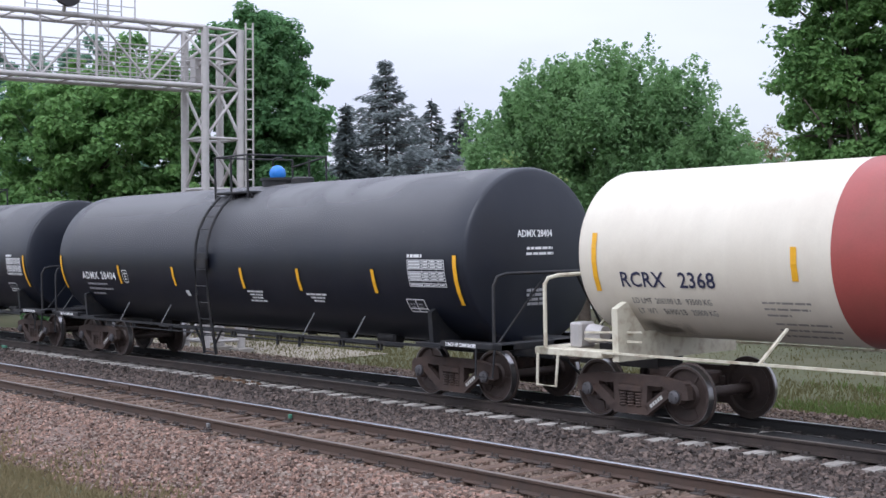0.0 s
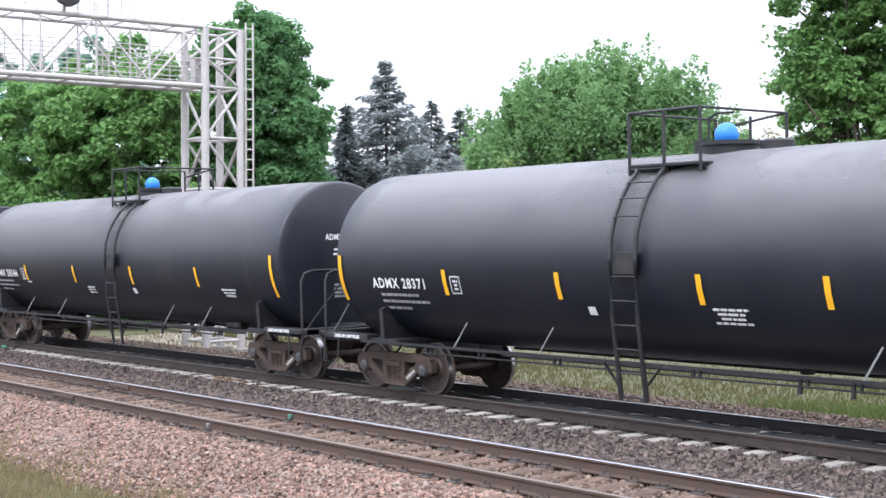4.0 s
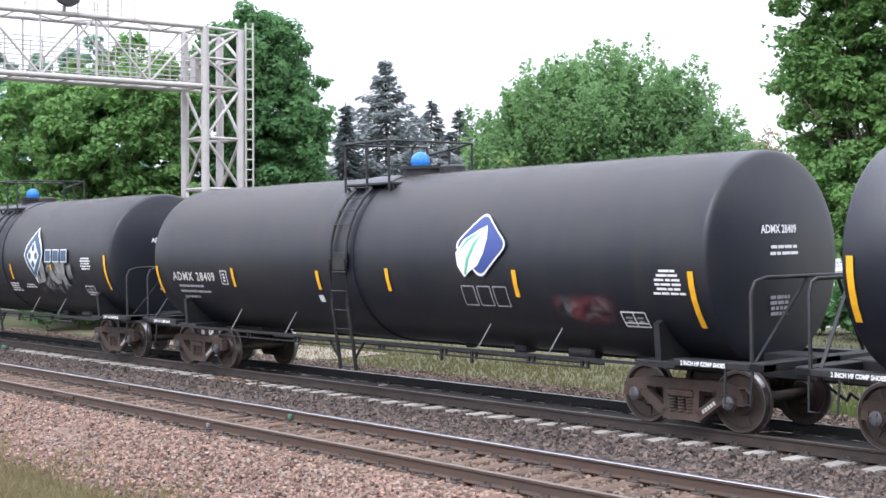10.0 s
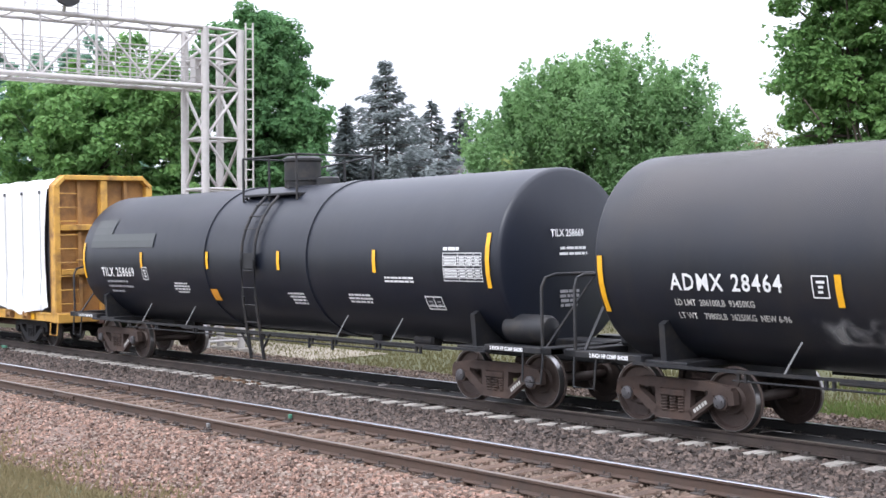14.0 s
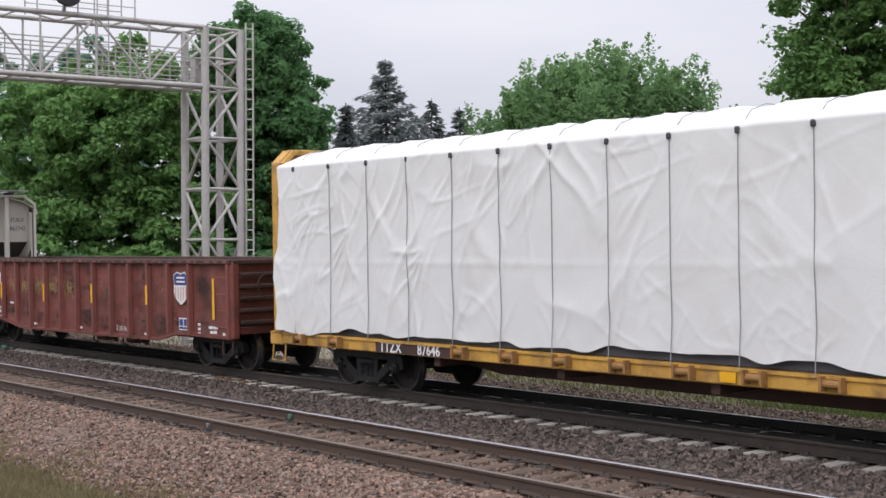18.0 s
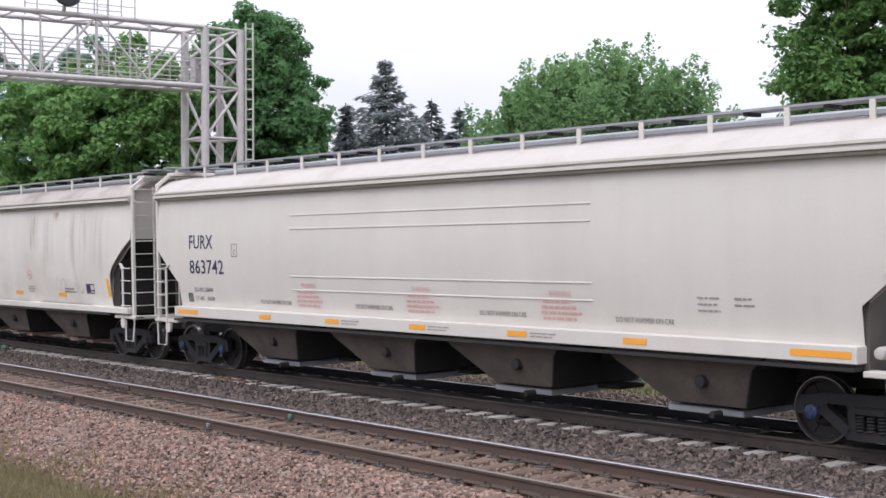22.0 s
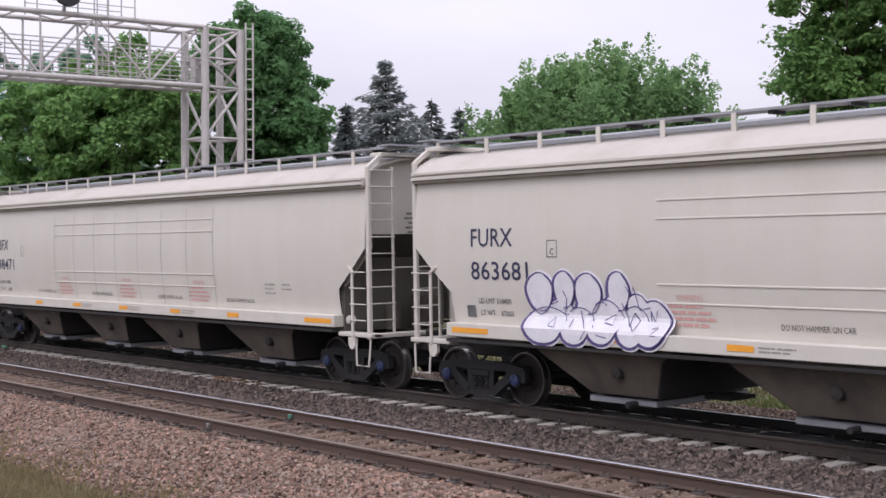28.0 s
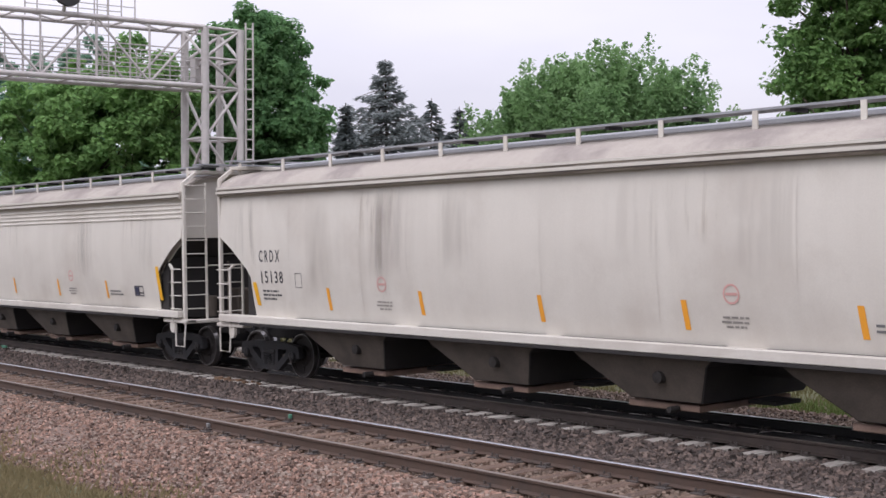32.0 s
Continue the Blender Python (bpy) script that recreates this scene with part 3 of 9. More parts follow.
def track(name, yc, label, head_mats, tie_mat, tie_name, tie_step, tie_dim, x_first, x_last, seed):
    t = thing(name, label, "railway track", kind="structure", m=pose(0, yc, 0, CANT))
    for dy, hm in zip((-0.755, 0.755), head_mats):
        r = part("rail", Shape().prism(rail_profile(dy, False), -480, 90, "yz"), (M["rail_shaded_black"] if dy > 0 else M["rail_shaded_brown"]) if tie_name == "concrete_tie" else M["rail_side"], t, "rusty brown steel rail" if dy < 0 else "dark steel rail")
        part("rail_head", Shape().prism(rail_profile(dy, True), -480, 90, "yz"), hm, r)
    w, l, h = tie_dim
    s = Shape().box(-w / 2, w / 2, -l / 2, l / 2, -0.18 - h, -0.18, b=0.018)
    if tie_name == "concrete_tie":
        s = Shape().prism([(-w / 2, -0.18 - h), (w / 2, -0.18 - h), (w / 2 - 0.03, -0.18), (-w / 2 + 0.03, -0.18)], -l / 2, l / 2, "xz")
    me = s.mesh(tie_name, tie_mat)
    fast = Shape()
    for dy in (-0.755, 0.755):
        fast.box(-0.09, 0.09, dy - 0.17, dy + 0.17, -0.18, -0.165)
        for k in (-1, 1):
            fast.tube([(-0.06, dy + k * 0.1, -0.165), (-0.06, dy + k * 0.1, -0.115)], 0.014, 6)
            fast.tube([(0.06, dy + k * 0.12, -0.165), (0.06, dy + k * 0.12, -0.12)], 0.014, 6)
            fast.box(-0.03, 0.03, dy + k * 0.07 - 0.02, dy + k * 0.07 + 0.06, -0.16, -0.135)
    fm = fast.mesh("fastening", M["plate"])
    rnd = random.Random(seed)
    x = x_last
    while x > x_first:
        j = rnd.uniform(-1, 1)
        tie = part(tie_name, me, None, t, m=pose(x + 0.03 * j, 0.06 * rnd.uniform(-1, 1), 0.012 * rnd.uniform(-1, 0.3), 0, 0, 1.6 * rnd.uniform(-1, 1)))
        if x > -44:
            part("fastening", fm, None, tie)
        x -= tie_step
    return t


near_track = track("track_near", Y_NEAR, "empty track of rusty rails on worn wooden ties", (M["rail_dull"], M["rail_head"]), M["tie_wood"], "wooden_tie", 0.5, (0.23, 2.6, 0.16), -62, -5, 3)
far_track = track("track_far", Y_FAR, "track on pale concrete ties, carrying the train", (M["rail_dull"], M["rail_head"]), M["concrete"], "concrete_tie", 0.6, (0.26, 2.62, 0.2), -62, -5, 4)


def clip_mark(x, dy, mat, name, label, parent, w=0.028):
    part(name, Shape().box(x - w, x + w, dy - 0.03, dy + 0.03, -0.13, -0.06, b=0.01), mat, parent, label)


# ---- signal bridge ----
def signal_bridge():
    t = thing("signal_bridge", "grey galvanised steel signal bridge on a lattice tower beside the tracks", "signal bridge")
    zb, zt = 7.79, 9.64
    ax, ay, wx, wy = -37.11, 21.0, 1.30, 1.27
    legs = {"a": (ax, ay), "b": (ax - wx, ay), "c": (ax, ay + wy), "d": (ax - wx, ay + wy)}
    base = ground_z(ay)
    for k, (x, y) in legs.items():
        part("leg", Shape().tube([(x, y, base + 0.25), (x, y, 9.66)], 0.125, 12), M["galv"], t, smooth=40)
        f = part("footing", Shape().box(x - 0.3, x + 0.3, y - 0.3, y + 0.3, base - 0.3, base + 0.25, b=0.03), M["footing"], t, "concrete footing")
    zs = [base + 0.5 + i * (zb - base - 0.5) / 5 for i in range(6)] + [zb + 0.9, zt]
    for p, q in (("a", "b"), ("a", "c"), ("b", "d"), ("c", "d")):
        (x0, y0), (x1, y1) = legs[p], legs[q]
        for i, z in enumerate(zs):
            part("strut", Shape().tube([(x0, y0, z), (x1, y1, z)], 0.045, 8), M["galv"], t, smooth=40)
            if i < len(zs) - 1:
                e = ((x0, y0, z), (x1, y1, zs[i + 1])) if i % 2 == 0 else ((x1, y1, z), (x0, y0, zs[i + 1]))
                part("brace", Shape().tube(e, 0.05, 8), M["galv"], t, smooth=40)
    # ladder on the far side of the tower
    lx, ly = ax + 0.1, ay + wy + 0.14
    lad = part("ladder", Shape().tube([(lx, ly, base + 0.6), (lx, ly, 9.9)], 0.034, 6).tube([(lx + 0.146, ly + 0.178, base + 0.6), (lx + 0.146, ly + 0.178, 9.9)], 0.034, 6), M["galv"], t)
    z = base + 0.8
    while z < 9.8:
        part("rung", Shape().tube([(lx, ly, z), (lx + 0.146, ly + 0.178, z)], 0.022, 6), M["galv"], lad)
        z += 0.32
    for z in (4.9, zb, zt - 0.4):
        part("ladder_bracket", Shape().bar((ax, ay + wy, z), (lx, ly, z), 0.06, 0.06), M["galv"], lad)
    # the cantilever truss over the tracks
    dv = Vector((-math.sin(radians(6)), -math.cos(radians(6)), 0))
    length = 15.0

    def on(k, d, z):
        x, y = legs[k]
        return Vector((x, y, z)) + dv * d
    for k, r in (("a", 0.085), ("b", 0.07)):
        for z in (zb, zt):
            part("chord", Shape().tube([on(k, 0, z), on(k, length, z)], r, 10), M["galv"], t, smooth=40)
        n = 9
        for i in range(n):
            d0, d1 = 0.15 + i * length / n, 0.15 + (i + 1) * length / n
            part("post", Shape().tube([on(k, d1, zb), on(k, d1, zt)], 0.035, 8), M["galv"], t, smooth=40)
            e = (on(k, d0, zb), on(k, d1, zt)) if i % 2 else (on(k, d0, zt), on(k, d1, zb))
            part("diagonal", Shape().tube(e, 0.038, 8), M["galv"], t, smooth=40)
    i = 0
    d = 0.8
    while d < length:
        for z in (zb, zt):
            part("crossbar", Shape().tube([on("a", d, z), on("b", d, z)], 0.03, 6), M["galv"], t)
        e = (on("a", d, zt), on("b", min(d + 1.6, length), zt)) if i % 2 else (on("b", d, zt), on("a", min(d + 1.6, length), zt))
        part("top_brace", Shape().tube(e, 0.025, 6), M["galv"], t)
        d += 1.65
        i += 1
    # walkway with its handrails inside the truss
    fl = Shape()
    for k in range(12):
        off = 0.25 + 0.07 * k
        fl.bar(on("a", 0.1, zb + 0.09) + Vector((-off, 0, 0)), on("a", length, zb + 0.09) + Vector((-off, 0, 0)), 0.03, 0.03)
    part("walkway", fl, M["walkway"], t, "grey grating walkway")
    for off in (-0.2, -1.1):
        for dz in (0.28, 0.58, 0.88, 1.15):
            part("handrail", Shape().tube([on("a", 0.1, zb + dz) + Vector((off, 0, 0)), on("a", length, zb + dz) + Vector((off, 0, 0))], 0.02, 6), M["galv"], t)
        d = 0.6
        while d < length:
            part("handrail_post", Shape().tube([on("a", d, zb) + Vector((off, 0, 0)), on("a", d, zb + 1.15) + Vector((off, 0, 0))], 0.022, 6), M["galv"], t)
            d += 1.1
    # cage with the signal head over the far track
    for dd in (2.35, 3.2, 4.1, 5.3):
        for off in (0.15, -0.75):
            part("cage_post", Shape().tube([on("a", dd, zt) + Vector((off, 0, 0)), on("a", dd, zt + 2.2) + Vector((off, 0, 0))], 0.024, 6), M["galv"], t)
    for z in (zt + 0.35, zt + 0.75, zt + 1.2, zt + 1.7):
        for off in (0.15, -0.75):
            part("cage_rail", Shape().tube([on("a", 2.35, z) + Vector((off, 0, 0)), on("a", 5.3, z) + Vector((off, 0, 0))], 0.016, 6), M["galv"], t)
    lad2 = part("ladder", Shape().tube([on("a", 3.1, zb), on("a", 3.1, zt + 2.0)], 0.02, 6).tube([on("a", 3.45, zb), on("a", 3.45, zt + 2.0)], 0.02, 6), M["galv"], t)
    z = zb + 0.2
    while z < zt + 2:
        part("rung", Shape().tube([on("a", 3.1, z), on("a", 3.45, z)], 0.012, 6), M["galv"], lad2)
        z += 0.28
    c = on("a", 4.47, zt + 0.62) + Vector((0.25, 0, 0))
    head = part("signal_head", Shape().lathe([(-0.12, 0.4), (0.05, 0.46), (0.14, 0.44)], 24, "x", c), M["black_steel"], t, "round black signal head", smooth=35)
    part("signal_mast", Shape().tube([on("a", 4.47, zt), c], 0.06, 8), M["galv"], t)
    part("junction_box", Shape().box(ax - 0.75, ax - 0.4, ay - 0.12, ay + 0.1, zb + 0.15, zb + 0.95, b=0.02), M["galv"], t)
    return t


signal_bridge()


# ---- plants ----
def leaf_cloud(centres, radii, per, size, flat=0.5, droop=0.0, rng=None, core=None):
    """Small folded leaves scattered on clumps; each leaf four corners."""
    n = len(centres)
    idx = np.repeat(np.arange(n), per)
    d = rng.normal(size=(len(idx), 3))
    d /= np.linalg.norm(d, axis=1)[:, None]
    rad = rng.random(len(idx)) ** 0.45
    pos = centres[idx] + d * (radii[idx] * rad)[:, None] * np.array([1, 1, flat])
    nrm = d * 0.8 + rng.normal(size=d.shape) * 0.55 + np.array([0, 0, 0.75])
    nrm /= np.linalg.norm(nrm, axis=1)[:, None]
    t = np.cross(nrm, rng.normal(size=d.shape))
    t /= np.linalg.norm(t, axis=1)[:, None]
    b = np.cross(nrm, t)
    s = (size * (0.6 + 0.8 * rng.random(len(idx))))[:, None]
    vs = np.stack([pos - t * s * 0.6, pos + b * s * 0.42 + nrm * s * 0.1, pos + t * s * 0.75 - nrm * s * 0.12, pos - b * s * 0.42 + nrm * s * 0.1], 1).reshape(-1, 3)
    fs = np.arange(len(idx) * 4).reshape(-1, 4)
    return vs, fs


def limb(shape, p, q, r0, r1, rng, bend=0.12, n=5):
    p, q = np.array(p, float), np.array(q, float)
    L = np.linalg.norm(q - p)
    k = rng.normal(size=3) * bend * L
    pts = [p + (q - p) * a + k * math.sin(math.pi * a) for a in np.linspace(0, 1, n)]
    m = 8
    rings = []
    d = Vector((q - p)).normalized()
    up = Vector((0, 0, 1)) if abs(d.z) < 0.8 else Vector((1, 0, 0))
    s = d.cross(up).normalized()
    u = s.cross(d)
    for i, c in enumerate(pts):
        r = r0 + (r1 - r0) * i / (n - 1)
        rings += [Vector(c) + r * (math.cos(2 * math.pi * j / m) * s + math.sin(2 * math.pi * j / m) * u) for j in range(m)]
    shape.add(rings, [(i * m + j, i * m + (j + 1) % m, (i + 1) * m + (j + 1) % m, (i + 1) * m + j) for i in range(n - 1) for j in range(m)])
    return pts


def broadleaf(x, y, height, lobes, trunk_r, leaf, clumps, per, size, seed, label, clump_r=0.8, crown_mats=None, name="maple_tree", plumes=0, low=0.5):
    """A tree: tapered trunk, limbs to each lobe of the crown, and leaves in clumps over the lobes. Lobes are (dx, dy, z, rx, ry, rz)."""
    rng = np.random.default_rng(seed)
    gz = ground_z(y)
    t = thing(name, label, "tree", m=pose(x, y, gz))
    wood = Shape()
    zc = np.mean([l[2] for l in lobes])
    limb(wood, (0, 0, -0.3), (rng.normal() * 0.2, rng.normal() * 0.2, zc * 0.75), trunk_r, trunk_r * 0.55, rng, 0.02, 6)
    for dx, dy, z, rx, ry, rz in lobes:
        e = limb(wood, (0, 0, zc * 0.3 * rng.uniform(0.7, 1.2)), (dx, dy, z), trunk_r * 0.45, trunk_r * 0.12, rng)
        for _ in range(7):
            d = rng.normal(size=3)
            d /= np.linalg.norm(d)
            limb(wood, e[3], np.array((dx, dy, z)) + d * np.array((rx, ry, rz)) * 0.8, trunk_r * 0.14, 0.015, rng, 0.1, 4)
    part("trunk", wood, M["bark"], t, "brown trunk and limbs", smooth=60)
    # clump centres: shell of each lobe, dropped where they fall deep inside another lobe
    vols = np.array([l[3] * l[4] * l[5] for l in lobes]) ** (2 / 3)
    cs, rs = [], []
    for l, share in zip(lobes, vols / vols.sum()):
        k = max(6, int(clumps * share))
        d = rng.normal(size=(k, 3))
        d /= np.linalg.norm(d, axis=1)[:, None]
        rr = 1 - 0.62 * rng.random(k) ** 1.6
        c = np.array(l[:3]) + d * np.array(l[3:]) * rr[:, None]
        wob = np.array([noise.noise((p[0] * 0.55 + seed, p[1] * 0.55, p[2] * 0.55)) for p in c])
        c += d * (wob * 0.9)[:, None]
        cs.append(c)
        rs.append(clump_r * (0.55 + 0.75 * rng.random(k)) * (0.8 + 0.5 * np.clip(wob, -0.5, 1)))
    cs, rs = np.concatenate(cs), np.concatenate(rs)
    keep = np.ones(len(cs), bool)
    for l in lobes:
        e = ((cs - np.array(l[:3])) / np.array(l[3:]))
        keep &= (e ** 2).sum(1) > 0.12
    keep &= cs[:, 2] > low
    cs, rs = cs[keep], rs[keep]
    if plumes:
        # ascending leafy twigs, thick at the foot and pointed at the tip, with gaps between them
        gap = np.array([noise.noise((p[0] * 0.6, p[1] * 0.6 + seed, p[2] * 0.8)) for p in cs])
        cs = cs[gap > -0.3 + 0.25 * (cs[:, 2] < 5.0)]
        mid = np.array([0.0, 0.0, 3.0])
        ax = cs - mid
        ax /= np.linalg.norm(ax, axis=1)[:, None]
        ax = ax * 0.55 + np.array([0, 0, 0.75]) + rng.normal(size=ax.shape) * 0.22
        ax /= np.linalg.norm(ax, axis=1)[:, None]
        ln_ = plumes * (0.6 + 0.8 * rng.random(len(cs)))
        idx = np.repeat(np.arange(len(cs)), per)
        u = rng.random(len(idx)) ** 1.25
        off = rng.normal(size=(len(idx), 3)) * (0.27 * (1 - 0.8 * u) * (0.6 + 0.4 * ln_[idx]))[:, None]
        feet = cs[idx] + ax[idx] * (u * ln_[idx])[:, None] + off
        vs, fs = leaf_cloud(feet, np.full(len(feet), 0.03), 1, size, 1.0, rng=rng)
        part("crown", big_mesh("crown", vs, fs, leaf), None, t, "soft green crown of upright twigs")
        return t
    vs, fs = leaf_cloud(cs, rs, per, size, 0.62, rng=rng)
    part("crown", big_mesh("crown", vs, fs, leaf), None, t, "dense green leaf crown")
    return t


def spruce(x, y, height, radius, leaf, seed, label, whorls=26, per=34, name="spruce_tree", base=0.06, size=0.3):
    """A conifer: straight trunk with whorls of drooping branches that carry short needle sprays."""
    rng = np.random.default_rng(seed)
    t = thing(name, label, "tree", m=pose(x, y, ground_z(y)))
    wood = Shape()
    limb(wood, (0, 0, -0.3), (0, 0, height), 0.22, 0.02, rng, 0.003, 8)
    P, T, S = [], [], []
    for i in range(whorls):
        a = base + (1 - base) * (i / whorls)
        z0 = height * a
        r = radius * (1 - a) ** 1.12 * rng.uniform(0.72, 1.16) + 0.1
        k = int(6 + 7 * (1 - a))
        for j in range(k):
            th = 2 * math.pi * (j + rng.random()) / k
            rr = r * rng.uniform(0.6, 1.12)
            d = np.array([math.cos(th), math.sin(th), 0])
            tipz = z0 - 0.12 * rr + 0.12 * rng.normal()
            limb(wood, (0, 0, z0 + 0.1), (*(d[:2] * rr), tipz), 0.03, 0.006, rng, 0.03, 3)
            m = max(6, int(per * rr / radius + 8))
            s = rng.random(m) ** 0.6
            side = np.array([-d[1], d[0], 0])
            w = (rng.random(m) - 0.5) * (0.35 + rr * 0.42) * (1.2 - s)
            p = d[None] * (s * rr)[:, None] + side[None] * w[:, None]
            p[:, 2] = z0 + (tipz - z0) * s - 0.28 * rr * np.sin(math.pi * s) * 0.6 - 0.25 * np.abs(w) + 0.09 * rng.normal(size=m)
            tv = d[None] * 0.8 + side[None] * np.sign(w)[:, None] * 0.6 + rng.normal(size=(m, 3)) * 0.25
            tv[:, 2] -= 0.15
            P.append(p)
            T.append(tv)
    P, T = np.concatenate(P), np.concatenate(T)
    T /= np.linalg.norm(T, axis=1)[:, None]
    n = rng.normal(size=P.shape) * 0.4 + np.array([0, 0, 0.9])
    B = np.cross(T, n)
    B /= np.linalg.norm(B, axis=1)[:, None]
    L = (size * (0.7 + 0.7 * rng.random(len(P))))[:, None]
    vs = np.stack([P - T * L * 0.4, P + B * L * 0.28, P + T * L, P - B * L * 0.28], 1).reshape(-1, 3)
    part("trunk", wood, M["bark"], t, "straight brown trunk and boughs")
    part("crown", big_mesh("crown", vs, np.arange(len(vs)).reshape(-1, 4), leaf), None, t, "layered needle crown")
    return t


# leaf_maple and leaf_hazy are blued to paint haze over the trees.
M["leaf_maple"] = leaf_material("maple_leaves", (0.058, 0.15, 0.074), (0.225, 0.4, 0.16), 0.52, 0.7, 0.15, 0.34)
M["leaf_maple2"] = leaf_material("maple_leaves_fresh", (0.082, 0.19, 0.072), (0.31, 0.49, 0.165), 0.52, 0.7, 0.15, 0.34)
M["leaf_hazy"] = leaf_material("haze-blue_maple_leaves", (0.14, 0.255, 0.2), (0.3, 0.47, 0.33), 0.5, 0.7, 0.15, 0.34)
M["leaf_soft"] = leaf_material("silver_maple_leaves", (0.12, 0.225, 0.105), (0.32, 0.49, 0.215), 0.55, 0.75, 0.12, 0.25)
M["leaf_young"] = leaf_material("young_tree_leaves", (0.14, 0.2, 0.06), (0.3, 0.37, 0.13), 0.45)
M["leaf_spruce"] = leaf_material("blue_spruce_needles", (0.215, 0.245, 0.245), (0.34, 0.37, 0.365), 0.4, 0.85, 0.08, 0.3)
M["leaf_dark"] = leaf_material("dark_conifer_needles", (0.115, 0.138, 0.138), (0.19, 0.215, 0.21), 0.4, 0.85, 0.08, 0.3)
M["leaf_russet"] = leaf_material("russet_budding_leaves", (0.2, 0.16, 0.09), (0.33, 0.29, 0.16))

broadleaf(-54.7, 34.2, 14.5, [(-0.1, -0.1, 10.0, 2.9, 3.1, 4.2), (-1.2, -1.5, 8.0, 2.9, 3.1, 4.8), (0.2, 0.2, 8.8, 2.45, 2.65, 4.0), (-0.2, -0.2, 4.4, 2.7, 2.8, 3.4), (-0.5, -0.6, 12.5, 2.2, 2.3, 2.2)], 0.38, M["leaf_maple"], 900, 105, 0.2, 11, "tall maple in full dark green leaf behind the tower")
broadleaf(-56.6, 26.4, 12.5, [(0.6, 0.8, 8.0, 3.0, 3.1, 4.5), (1.7, 1.9, 9.3, 2.1, 2.2, 3.6), (-1.4, -1.6, 7.0, 2.8, 2.9, 4.5), (2.5, 3.0, 4.4, 2.4, 2.6, 3.4), (0, 0, 3.0, 3.8, 3.8, 3.0)], 0.34, M["leaf_maple2"], 860, 105, 0.2, 12, "broad maple in fresh green leaf beyond the tracks")
broadleaf(-70.5, 25.0, 13.5, [(0, 0, 9.4, 4.2, 4.4, 5.6), (-1.8, -3.6, 8.6, 4.0, 4.2, 5.6), (2.6, 5.6, 9.0, 4.0, 4.4, 5.6), (0, 0, 4, 5, 5.5, 4)], 0.4, M["leaf_hazy"], 760, 66, 0.31, 13, "maple tinted with blue-green haze in the row of trees")
broadleaf(-40.9, 41.7, 12.5, [(0.0, 0.0, 7.0, 3.2, 3.4, 3.4), (-1.7, -2.0, 6.0, 2.5, 2.7, 3.3), (2.3, 2.8, 6.1, 2.8, 2.9, 3.7), (0.9, 1.1, 8.9, 2.5, 2.6, 2.1), (-0.8, -1.0, 8.2, 2.1, 2.2, 2.3), (2.5, 3.0, 7.6, 2.3, 2.4, 2.2), (3.4, 4.1, 5.2, 2.2, 2.3, 2.6), (0.5, 0.5, 4.4, 3.2, 3.4, 2.2)], 0.3, M["leaf_soft"], 1500, 125, 0.145, 15, "rounded silver maple with soft mid-green leaves", clump_r=0.72, name="silver_maple_tree", plumes=1.25, low=2.8)
broadleaf(-42.7, 40.3, 10, [(0, 0, 5.0, 1.5, 1.7, 3.2), (1.0, 1.2, 5.0, 1.4, 1.6, 2.8), (0.6, 0.7, 3.2, 1.6, 1.7, 2.4)], 0.18, M["leaf_soft"], 400, 90, 0.15, 16, "slim young silver maple", name="silver_maple_tree", plumes=1.0)
broadleaf(-20.9, 34.1, 14, [(0.2, 0.2, 7.6, 2.5, 2.6, 4.8), (-0.9, -1.0, 6.2, 1.7, 1.8, 3.4), (1.8, 1.9, 6.4, 2.8, 2.8, 5.4), (0.2, 0.3, 11.2, 2.9, 2.9, 3.4), (1.6, 1.6, 3.4, 2.6, 2.6, 2.4), (-1.25, -1.5, 9.2, 1.6, 1.7, 2.4), (-1.2, -1.45, 11.8, 2.4, 2.6, 2.8), (-1.35, -1.6, 6.9, 1.5, 1.6, 2.5), (-1.1, -1.3, 4.4, 1.5, 1.6, 2.0)], 0.34, M["leaf_maple2"], 1600, 92, 0.132, 17, "large maple with dark glossy leaves near the garage", clump_r=0.62)
broadleaf(-36.6, 34.2, 6.5, [(0, 0, 4.4, 1.3, 1.5, 1.8), (0.2, 0.3, 2.6, 1.6, 1.8, 1.5)], 0.07, M["leaf_young"], 150, 26, 0.11, 18, "small sapling with thin yellow-green leaves", clump_r=0.45, name="sapling")
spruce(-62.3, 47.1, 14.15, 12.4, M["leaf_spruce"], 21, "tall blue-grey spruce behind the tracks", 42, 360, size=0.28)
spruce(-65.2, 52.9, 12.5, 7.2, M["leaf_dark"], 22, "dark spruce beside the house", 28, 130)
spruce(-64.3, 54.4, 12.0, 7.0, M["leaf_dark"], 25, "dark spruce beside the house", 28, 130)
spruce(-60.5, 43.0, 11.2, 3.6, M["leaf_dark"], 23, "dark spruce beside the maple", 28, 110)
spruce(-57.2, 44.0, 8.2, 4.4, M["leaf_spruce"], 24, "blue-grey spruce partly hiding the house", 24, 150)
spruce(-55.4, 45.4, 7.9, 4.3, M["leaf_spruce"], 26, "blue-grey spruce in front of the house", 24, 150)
broadleaf(-62.0, 82.0, 14, [(0, 0, 8.4, 2.0, 2.2, 3.6), (-1.4, -1.7, 7.6, 1.6, 1.8, 3.0)], 0.2, M["leaf_russet"], 190, 34, 0.2, 19, "far tree with thin russet spring leaves")
broadleaf(-69.0, 88.5, 14, [(0, 0, 8.8, 1.6, 1.6, 4.2)], 0.2, M["leaf_russet"], 20, 14, 0.22, 20, "far bare tree with budding twigs")
